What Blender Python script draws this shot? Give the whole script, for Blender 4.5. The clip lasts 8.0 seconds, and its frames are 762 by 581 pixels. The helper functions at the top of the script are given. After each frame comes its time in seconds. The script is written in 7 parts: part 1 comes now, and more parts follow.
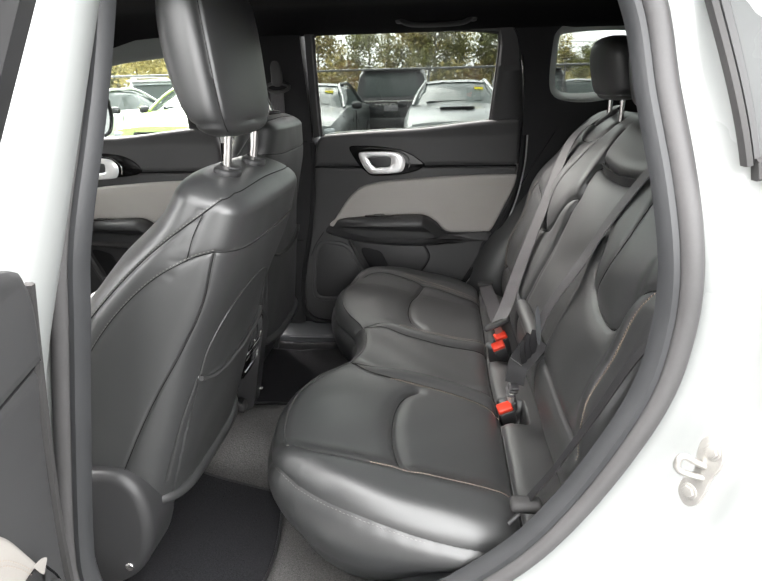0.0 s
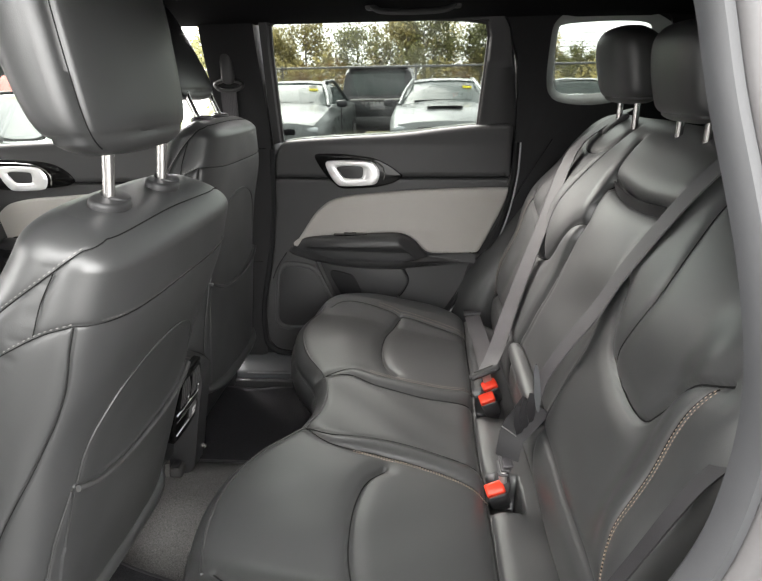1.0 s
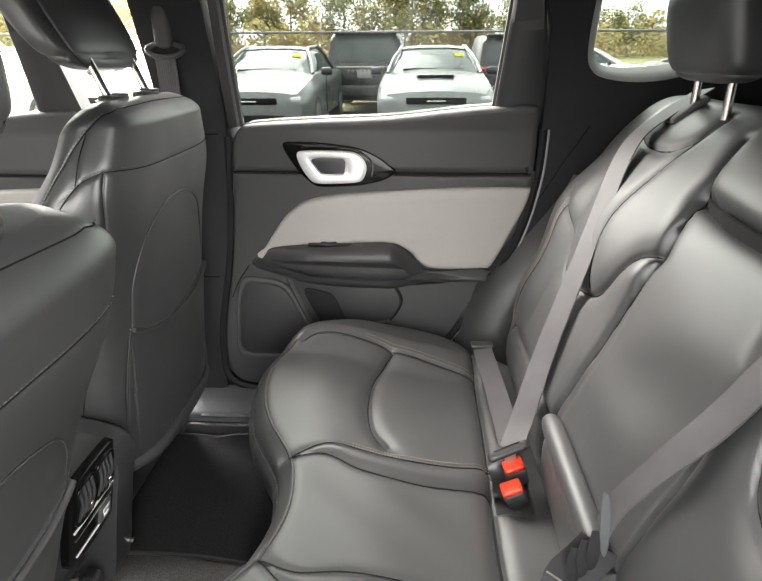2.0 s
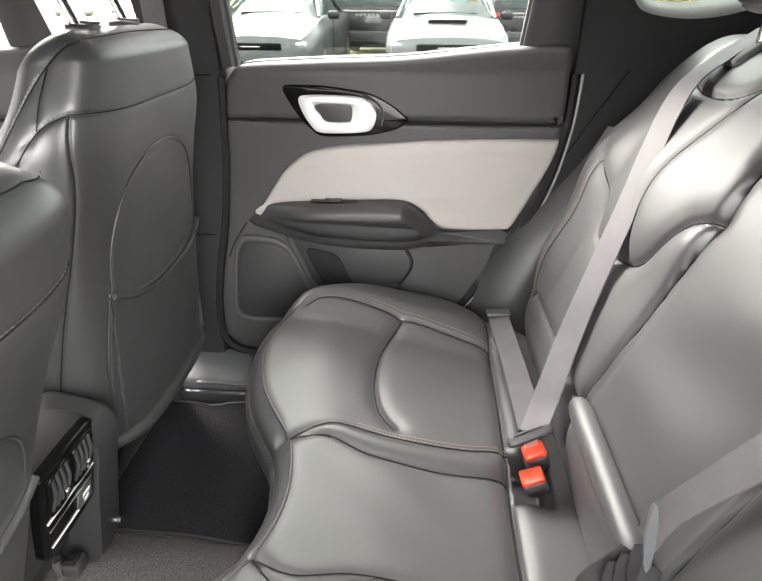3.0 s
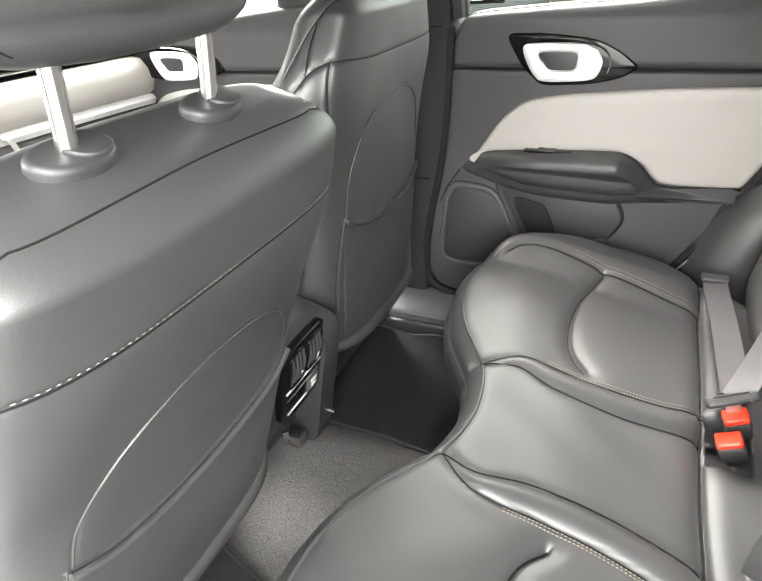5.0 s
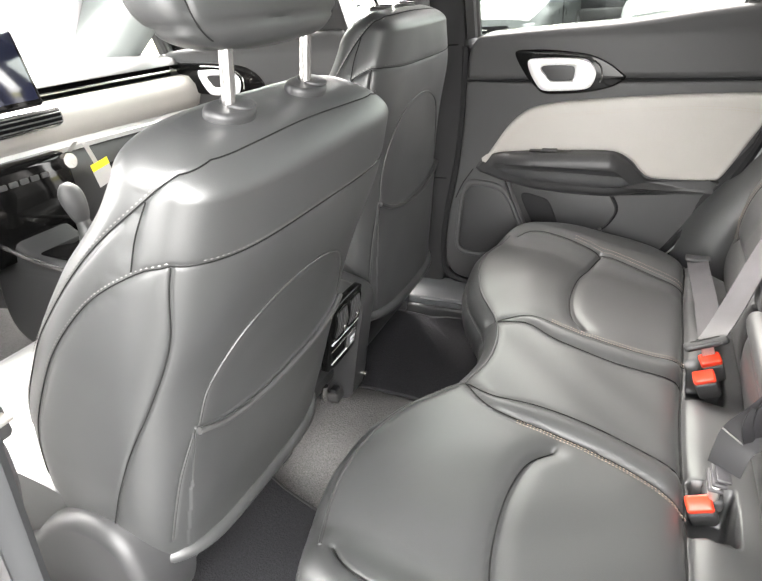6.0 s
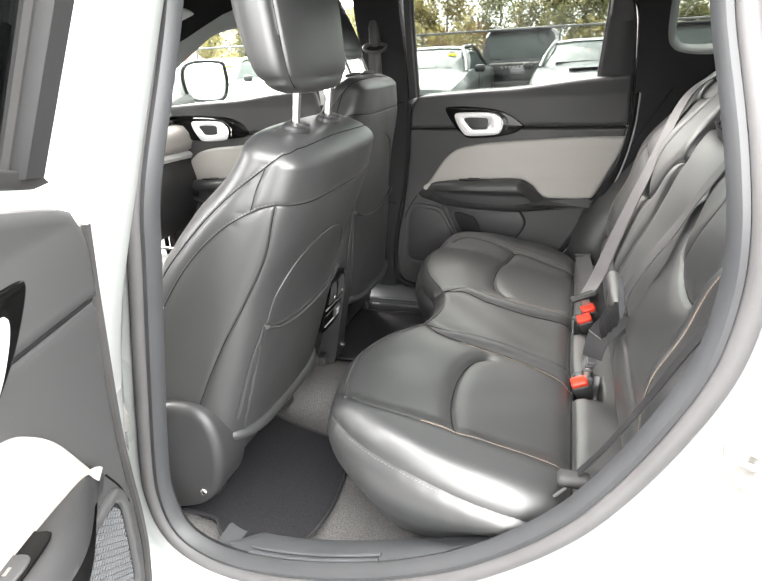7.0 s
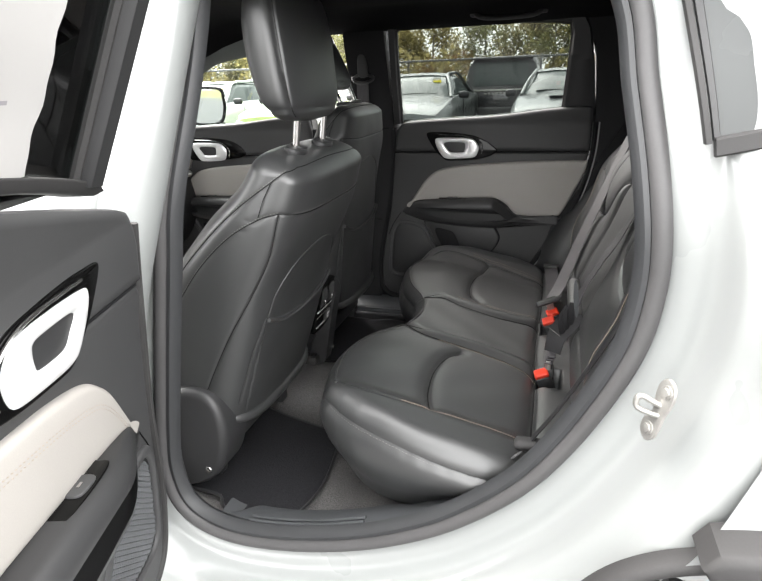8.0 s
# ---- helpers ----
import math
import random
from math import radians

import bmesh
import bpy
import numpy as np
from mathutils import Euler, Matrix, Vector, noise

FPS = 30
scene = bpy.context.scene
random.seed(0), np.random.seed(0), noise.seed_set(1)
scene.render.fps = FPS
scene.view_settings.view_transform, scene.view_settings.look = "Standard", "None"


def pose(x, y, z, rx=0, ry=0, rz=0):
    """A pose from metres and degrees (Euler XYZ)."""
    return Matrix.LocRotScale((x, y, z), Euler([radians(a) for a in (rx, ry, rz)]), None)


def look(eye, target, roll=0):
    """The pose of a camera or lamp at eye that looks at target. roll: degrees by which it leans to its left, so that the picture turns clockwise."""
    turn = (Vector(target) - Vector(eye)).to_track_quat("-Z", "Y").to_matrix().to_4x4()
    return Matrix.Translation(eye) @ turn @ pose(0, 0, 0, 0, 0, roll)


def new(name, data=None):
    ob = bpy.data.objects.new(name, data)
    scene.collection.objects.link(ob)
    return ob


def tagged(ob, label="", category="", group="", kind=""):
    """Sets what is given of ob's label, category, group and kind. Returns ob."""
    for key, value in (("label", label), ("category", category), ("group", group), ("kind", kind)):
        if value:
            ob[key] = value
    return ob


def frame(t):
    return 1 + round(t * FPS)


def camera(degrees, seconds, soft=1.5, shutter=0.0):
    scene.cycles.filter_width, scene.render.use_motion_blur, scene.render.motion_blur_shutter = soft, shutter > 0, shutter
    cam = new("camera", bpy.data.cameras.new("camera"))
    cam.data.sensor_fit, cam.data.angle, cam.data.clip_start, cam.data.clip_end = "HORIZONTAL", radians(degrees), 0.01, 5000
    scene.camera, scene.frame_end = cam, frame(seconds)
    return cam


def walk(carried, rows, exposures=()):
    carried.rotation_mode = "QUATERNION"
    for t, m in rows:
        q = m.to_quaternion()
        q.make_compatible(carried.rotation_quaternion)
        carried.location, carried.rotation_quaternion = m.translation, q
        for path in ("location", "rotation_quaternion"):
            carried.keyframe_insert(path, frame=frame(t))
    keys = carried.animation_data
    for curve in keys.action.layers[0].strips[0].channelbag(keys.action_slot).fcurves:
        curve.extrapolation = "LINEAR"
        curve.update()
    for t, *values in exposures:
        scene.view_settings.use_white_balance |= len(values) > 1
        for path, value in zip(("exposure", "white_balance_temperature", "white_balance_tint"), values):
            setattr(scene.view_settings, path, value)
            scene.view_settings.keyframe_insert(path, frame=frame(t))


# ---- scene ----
cam = camera(67.5, 8.0)
METRES, EYE, TILT, LEAN, TURN = 8.0, 1.5, 0.0, 0.0, 0.0
PATH = [
    (0, (0.048, -1.415, 1.344), (-0.149, 0.46, 0.678), -1.4),
    (0.5, (0.095, -1.308, 1.345), (-0.094, 0.569, 0.68), -1.3),
    (1, (0.076, -1.11, 1.346), (-0.082, 0.767, 0.673), -1.0),
    (2.5, (0.034, -0.601, 1.348), (-0.068, 1.212, 0.511), -0.2),
    (3, (0.028, -0.587, 1.319), (-0.095, 1.188, 0.406), 0.3),
    (3.5, (0.031, -0.588, 1.305), (-0.149, 1.138, 0.311), 0.6),
    (4, (0.027, -0.611, 1.308), (-0.35, 1.061, 0.278), -0.3),
    (4.5, (0.024, -0.65, 1.321), (-0.667, 0.912, 0.281), -2.4),
    (6, (0.074, -0.907, 1.313), (-0.714, 0.679, 0.384), -4.5),
    (6.5, (0.101, -1.169, 1.318), (-0.553, 0.524, 0.478), -3.7),
    (7, (0.152, -1.399, 1.323), (-0.441, 0.356, 0.569), -3.0),
    (7.5, (0.21, -1.537, 1.347), (-0.357, 0.245, 0.636), -2.3),
    (8, (0.208, -1.573, 1.343), (-0.344, 0.222, 0.657), -2.2),
]
EXPOSURES = [(0, 3.85, 6680, 12), (1, 4.12, 6800, 12), (2.5, 5.0, 6850, 12), (4.5, 5.45, 6850, 12), (6.5, 5.18, 6800, 12), (7.2, 4.4, 6740, 12), (8, 3.52, 6680, 12)]
walk(cam, [(t, look(eye, target, roll)) for t, eye, target, roll in PATH], EXPOSURES)

from mathutils.geometry import tessellate_polygon

# ---- world and sun: bright overcast day ----
world = bpy.data.worlds.new("overcast")
scene.world = world
world.use_nodes = True
wn, wl = world.node_tree.nodes, world.node_tree.links
wn.clear()
sky = wn.new("ShaderNodeTexSky")
sky.sky_type = "NISHITA"
sky.sun_disc = False
sky.sun_elevation, sky.sun_rotation = radians(47), radians(312)
sky.air_density, sky.dust_density, sky.ozone_density = 1.0, 6.0, 1.0
grey = wn.new("ShaderNodeHueSaturation")
grey.inputs["Saturation"].default_value = 0.12
back = wn.new("ShaderNodeBackground")
back.inputs["Strength"].default_value = 0.06
wout = wn.new("ShaderNodeOutputWorld")
wl.new(sky.outputs[0], grey.inputs["Color"])
wl.new(grey.outputs[0], back.inputs[0])
cloud = wn.new("ShaderNodeBackground")
cloud.inputs["Color"].default_value, cloud.inputs["Strength"].default_value = (0.97, 1.0, 1.0, 1), 0.56
both_skies = wn.new("ShaderNodeAddShader")
wl.new(back.outputs[0], both_skies.inputs[0])
wl.new(cloud.outputs[0], both_skies.inputs[1])
wl.new(both_skies.outputs[0], wout.inputs[0])
sun = new("sun", bpy.data.lights.new("sun", "SUN"))
sun.data.energy, sun.data.angle, sun.data.color = 1.75, radians(66), (1.0, 0.975, 0.95)
sun.matrix_world = look((0, 0, 0), (0.50, -0.45, -0.74))


# ---- materials ----
def node_mat(name):
    m = bpy.data.materials.new(name)
    m.use_nodes = True
    nt = m.node_tree
    return m, nt, nt.nodes["Principled BSDF"]


def surface(name, colour, rough=0.5, metal=0.0, vary=0.12, big=6.0, fine=900.0, bump=0.15, dist=0.0004,
            kind="noise", spec=0.5, coat=0.0, by_object=0.0, rough_vary=0.08, second=None):
    """A procedural surface: colour varied at two scales, fine relief, roughness patches."""
    m, nt, b = node_mat(name)
    N, L = nt.nodes, nt.links
    tc = N.new("ShaderNodeTexCoord")
    big_n = N.new("ShaderNodeTexNoise")
    big_n.inputs["Scale"].default_value = big
    big_n.inputs["Detail"].default_value = 4
    fine_n = N.new("ShaderNodeTexNoise" if kind == "noise" else "ShaderNodeTexVoronoi")
    fine_n.inputs["Scale"].default_value = fine
    for n in (big_n, fine_n):
        L.new(tc.outputs["Object"], n.inputs["Vector"])
    mix = N.new("ShaderNodeMix")
    mix.data_type = "RGBA"
    c = Vector(colour)
    dark = c * (1 - vary)
    light = Vector(second) if second else c * (1 + vary)
    mix.inputs["A"].default_value = (*dark, 1)
    mix.inputs["B"].default_value = (*light, 1)
    add = N.new("ShaderNodeMath")
    add.operation = "MULTIPLY_ADD"
    L.new(fine_n.outputs[0], add.inputs[0])
    add.inputs[1].default_value = 0.4
    L.new(big_n.outputs[0], add.inputs[2])
    rng = N.new("ShaderNodeMapRange")
    rng.inputs["From Min"].default_value, rng.inputs["From Max"].default_value = 0.35, 1.0
    L.new(add.outputs[0], rng.inputs["Value"])
    L.new(rng.outputs[0], mix.inputs["Factor"])
    out = mix.outputs["Result"]
    if by_object:
        info = N.new("ShaderNodeObjectInfo")
        hsv = N.new("ShaderNodeHueSaturation")
        mr = N.new("ShaderNodeMapRange")
        mr.inputs["To Min"].default_value, mr.inputs["To Max"].default_value = 1 - by_object, 1 + by_object
        L.new(info.outputs["Random"], mr.inputs["Value"])
        L.new(mr.outputs[0], hsv.inputs["Value"])
        L.new(out, hsv.inputs["Color"])
        out = hsv.outputs[0]
    L.new(out, b.inputs["Base Color"])
    rr = N.new("ShaderNodeMapRange")
    rr.inputs["To Min"].default_value, rr.inputs["To Max"].default_value = max(0.02, rough - rough_vary), min(1, rough + rough_vary)
    L.new(big_n.outputs[0], rr.inputs["Value"])
    L.new(rr.outputs[0], b.inputs["Roughness"])
    b.inputs["Metallic"].default_value = metal
    b.inputs["Specular IOR Level"].default_value = spec
    b.inputs["Coat Weight"].default_value = coat
    b.inputs["Coat Roughness"].default_value = 0.06
    if bump:
        bp = N.new("ShaderNodeBump")
        bp.inputs["Strength"].default_value = bump
        bp.inputs["Distance"].default_value = dist
        L.new(fine_n.outputs[0], bp.inputs["Height"])
        L.new(bp.outputs[0], b.inputs["Normal"])
    return m


def glass(name, colour=(0.9, 0.94, 0.92), tint=1.0, gloss=0.08):
    """Thin window glass: clear to look through, with a gloss that grows at grazing angles."""
    m, nt, b = node_mat(name)
    N, L = nt.nodes, nt.links
    N.remove(b)
    tr, gl, mx, lw = N.new("ShaderNodeBsdfTransparent"), N.new("ShaderNodeBsdfGlossy"), N.new("ShaderNodeMixShader"), N.new("ShaderNodeFresnel")
    tr.inputs[0].default_value = (*[v * tint for v in colour], 1)
    gl.inputs["Roughness"].default_value = 0.02
    lw.inputs["IOR"].default_value = 1.45
    L.new(lw.outputs[0], mx.inputs[0])
    L.new(tr.outputs[0], mx.inputs[1])
    L.new(gl.outputs[0], mx.inputs[2])
    L.new(mx.outputs[0], N["Material Output"].inputs[0])
    return m


LEATHER = surface("black_leather", (0.030, 0.0305, 0.031), 0.42, spec=1.0, vary=0.10, big=7, fine=750, bump=0.22, dist=0.0003, kind="voronoi", rough_vary=0.06)
BEIGE = surface("greige_leather", (0.34, 0.322, 0.300), 0.5, vary=0.05, big=5, fine=750, bump=0.2, dist=0.0003, kind="voronoi")
PLASTIC = surface("black_plastic", (0.043, 0.043, 0.044), 0.55, spec=0.5, vary=0.12, fine=1400, bump=0.25, dist=0.0002)
HARD = surface("hard_black_trim", (0.026, 0.026, 0.027), 0.45, vary=0.15, fine=1200, bump=0.3, dist=0.0002)
GLOSS = surface("piano_black", (0.004, 0.004, 0.004), 0.07, vary=0.1, bump=0, rough_vary=0.02, spec=0.16)
SATIN = surface("bright_satin_chrome", (0.90, 0.90, 0.90), 0.25, 0.45, vary=0.03, bump=0, rough_vary=0.05)
CHROME = surface("polished_chrome", (0.52, 0.51, 0.50), 0.18, 0.95, vary=0.03, bump=0, rough_vary=0.05)
STEEL = surface("zinc_steel", (0.36, 0.35, 0.33), 0.32, 0.6, vary=0.12, big=60, fine=500, bump=0.1)
CARPET = surface("grey_carpet", (0.115, 0.111, 0.109), 0.95, vary=0.7, big=420, fine=260, bump=1.0, dist=0.002, spec=0.1)
MAT = surface("black_mat_pile", (0.020, 0.020, 0.022), 0.95, vary=0.6, big=450, fine=280, bump=1.0, dist=0.002, spec=0.1)
PILLAR = surface("black_pillar_fabric", (0.017, 0.017, 0.018), 0.8, vary=0.2, fine=1000, bump=0.3, spec=0.25)
LINER = surface("black_headliner", (0.004, 0.004, 0.0045), 0.95, vary=0.25, fine=900, bump=0.3, spec=0.1)
WHITE = surface("white_paint", (0.26, 0.27, 0.266), 0.28, vary=0.015, big=3, fine=60, bump=0, coat=0.6, rough_vary=0.04)
SEALGREY = surface("grey_door_seal", (0.060, 0.058, 0.059), 0.55, vary=0.12, big=12, fine=300, bump=0.12, dist=0.0004)
EDGETRIM = surface("dark_blue_grey_edge_trim", (0.030, 0.031, 0.033), 0.5, vary=0.12, big=12, fine=600, bump=0.2, dist=0.0003)
RUBBER = surface("grey_seal_rubber", (0.034, 0.033, 0.033), 0.65, spec=0.35, vary=0.15, big=12, fine=300, bump=0.12, dist=0.0004)
VINYL = surface("dark_vinyl_sill", (0.066, 0.069, 0.073), 0.66, spec=0.3, vary=0.2, big=16, fine=700, bump=0.35, dist=0.0004)
# Shaded copy of the webbing below, for belt parts turned from the light
WEB_SHADED = surface("dark_belt_webbing", (0.013, 0.0125, 0.014), 0.6, vary=0.25, big=30, fine=1500, bump=0.5, dist=0.0003)
WEB = surface("belt_webbing", (0.060, 0.057, 0.061), 0.55, vary=0.2, big=30, fine=1500, bump=0.5, dist=0.0003)
# Shade of sewn grooves too fine for the mesh, drawn as near-black lines
SEAM = surface("dark_seam_thread", (0.006, 0.006, 0.006), 0.8, vary=0.2, bump=0, spec=0.2)
# Near-black for small trim and for shade drawn into gaps and recesses
GAP = surface("black_gap_rubber", (0.008, 0.008, 0.009), 0.7, vary=0.2, bump=0, spec=0.25)
RED = surface("red_button_plastic", (0.75, 0.045, 0.018), 0.35, vary=0.06, bump=0.05)
TAN = surface("tan_thread", (0.34, 0.27, 0.215), 0.7, vary=0.2, bump=0)
GREYTHREAD = surface("grey_thread", (0.17, 0.165, 0.16), 0.7, vary=0.2, bump=0)
PIPING = surface("piping_cord", (0.034, 0.034, 0.034), 0.40, vary=0.15, fine=900, bump=0.2)
PILLARGREY = surface("grey_green_pillar_trim", (0.15, 0.165, 0.16), 0.6, vary=0.08, fine=900, bump=0.2)
CLOTHGREY = surface("light_grey_trim", (0.30, 0.31, 0.30), 0.6, vary=0.06, fine=900, bump=0.2)
PAPER = surface("white_paper", (0.43, 0.42, 0.41), 0.7, vary=0.03, big=8, bump=0)
INK = surface("grey_print", (0.25, 0.24, 0.25), 0.7, vary=0.1, bump=0)
YELLOW = surface("yellow_label", (0.85, 0.72, 0.02), 0.6, vary=0.04, bump=0)
ASPHALT = surface("worn_asphalt", (0.062, 0.062, 0.062), 0.9, vary=0.35, big=0.6, fine=120, bump=0.8, dist=0.004)
GRASS = surface("dry_grass", (0.10, 0.13, 0.035), 0.95, vary=0.4, big=0.3, fine=30, bump=0.6, dist=0.03, second=(0.19, 0.17, 0.06))
BARK = surface("grey_bark", (0.11, 0.095, 0.08), 0.9, vary=0.3, big=3, fine=40, bump=0.8, dist=0.02)
LEAF_G = surface("green_leaves", (0.12, 0.14, 0.06), 0.7, vary=0.45, big=0.5, fine=9, bump=0, by_object=0.3, second=(0.24, 0.235, 0.10))
LEAF_Y = surface("turning_leaves", (0.24, 0.22, 0.095), 0.7, vary=0.45, big=0.5, fine=9, bump=0, by_object=0.25, second=(0.36, 0.30, 0.13))
LEAF_R = surface("rust_leaves", (0.13, 0.055, 0.028), 0.7, vary=0.4, big=0.5, fine=9, bump=0, by_object=0.2, second=(0.18, 0.10, 0.03))
for leaf in (LEAF_G, LEAF_Y, LEAF_R):
    N, L = leaf.node_tree.nodes, leaf.node_tree.links
    lit, through_leaf = N["Principled BSDF"], N.new("ShaderNodeBsdfTranslucent")
    blend = N.new("ShaderNodeMixShader")
    blend.inputs[0].default_value = 0.5
    L.new(lit.inputs["Base Color"].links[0].from_socket, through_leaf.inputs["Color"])
    L.new(lit.outputs[0], blend.inputs[1])
    L.new(through_leaf.outputs[0], blend.inputs[2])
    L.new(blend.outputs[0], N["Material Output"].inputs[0])
TYRE = surface("tyre_rubber", (0.02, 0.02, 0.02), 0.75, vary=0.3, big=20, fine=200, bump=0.4, dist=0.001)
ALLOY = surface("wheel_alloy", (0.45, 0.45, 0.46), 0.3, 0.9, vary=0.1, bump=0)
PAINT_GREY = surface("pale_grey_paint", (0.085, 0.092, 0.092), 0.3, 0.2, vary=0.03, bump=0, coat=0.25)
PAINT_SILVER = surface("silver_paint", (0.12, 0.128, 0.128), 0.3, 0.2, vary=0.03, bump=0, coat=0.25)
PAINT_BLACK = surface("black_paint", (0.018, 0.018, 0.02), 0.35, vary=0.1, bump=0, coat=0.1, spec=0.3)
PAINT_LIME = surface("lime_paint", (0.20, 0.27, 0.05), 0.3, vary=0.04, bump=0, coat=0.6)
PAINT_WHITE = surface("car_white_paint", (0.55, 0.57, 0.57), 0.25, vary=0.02, bump=0, coat=0.6)
PAINT_RED = surface("car_red_paint", (0.45, 0.035, 0.02), 0.25, vary=0.05, bump=0, coat=0.6)
LAMPRED = surface("tail_lamp_red", (0.45, 0.01, 0.01), 0.2, vary=0.1, bump=0, coat=0.5)
HEADLAMP = surface("headlamp_lens", (0.32, 0.34, 0.35), 0.12, 0.3, vary=0.2, big=30, bump=0)
DARKGLASS = surface("dark_car_glass", (0.04, 0.05, 0.048), 0.15, vary=0.2, big=2, bump=0, spec=0.25)
GALV = surface("galvanised_wire", (0.10, 0.10, 0.10), 0.6, 0.2, vary=0.1, bump=0)
GLASS = glass("window_glass", (0.70, 0.735, 0.715))
PRIVACY = glass("grey_privacy_glass", (0.38, 0.40, 0.39))
TINT = glass("tinted_glass", (0.22, 0.24, 0.235))
MIRROR = surface("mirror_glass", (0.85, 0.87, 0.88), 0.02, 1.0, vary=0.01, bump=0, rough_vary=0.005)
SCREEN = surface("dark_screen", (0.012, 0.014, 0.03), 0.08, vary=0.2, bump=0)
BRICKWALL = surface("far_building_wall", (0.33, 0.33, 0.32), 0.8, vary=0.1, big=0.3, fine=4, bump=0)


# ---- geometry helpers ----
def arr(p):
    return np.array(p, float)


def spline(pts, n=60, closed=False):
    """Points spread evenly along a Catmull-Rom curve through pts."""
    p = arr(pts)
    q = np.vstack([p[-1:], p, p[:2]]) if closed else np.vstack([2 * p[0] - p[1], p, 2 * p[-1] - p[-2]])
    out = []
    for i in range(len(q) - 3):
        a, b, c, d = q[i:i + 4]
        t = np.linspace(0, 1, 24, endpoint=False)[:, None]
        out.append(0.5 * (2 * b + (c - a) * t + (2 * a - 5 * b + 4 * c - d) * t ** 2 + (3 * b - a - 3 * c + d) * t ** 3))
    out = np.vstack(out + [q[-2:-1]])
    s = np.concatenate([[0], np.cumsum(np.linalg.norm(np.diff(out, axis=0), axis=1))])
    at = np.linspace(0, s[-1], n + 1)[:-1] if closed else np.linspace(0, s[-1], n)
    return np.stack([np.interp(at, s, out[:, k]) for k in range(out.shape[1])], 1)


def sm(x, a, b):
    t = np.clip((arr(x) - a) / (b - a), 0, 1)
    return t * t * (3 - 2 * t)


def dist(q, line):
    """Distance from every point q to a polyline."""
    best = np.full(len(q), 1e9)
    for a, b in zip(line[:-1], line[1:]):
        ab = b - a
        t = np.clip(((q - a) @ ab) / max(ab @ ab, 1e-12), 0, 1)
        best = np.minimum(best, np.linalg.norm(q - a - t[:, None] * ab, axis=1))
    return best


def mapping(m):
    """A matrix as a function on arrays of points."""
    m = np.array(m)
    return lambda p: arr(p) @ m[:3, :3].T + m[:3, 3]


def same(p):
    return arr(p)


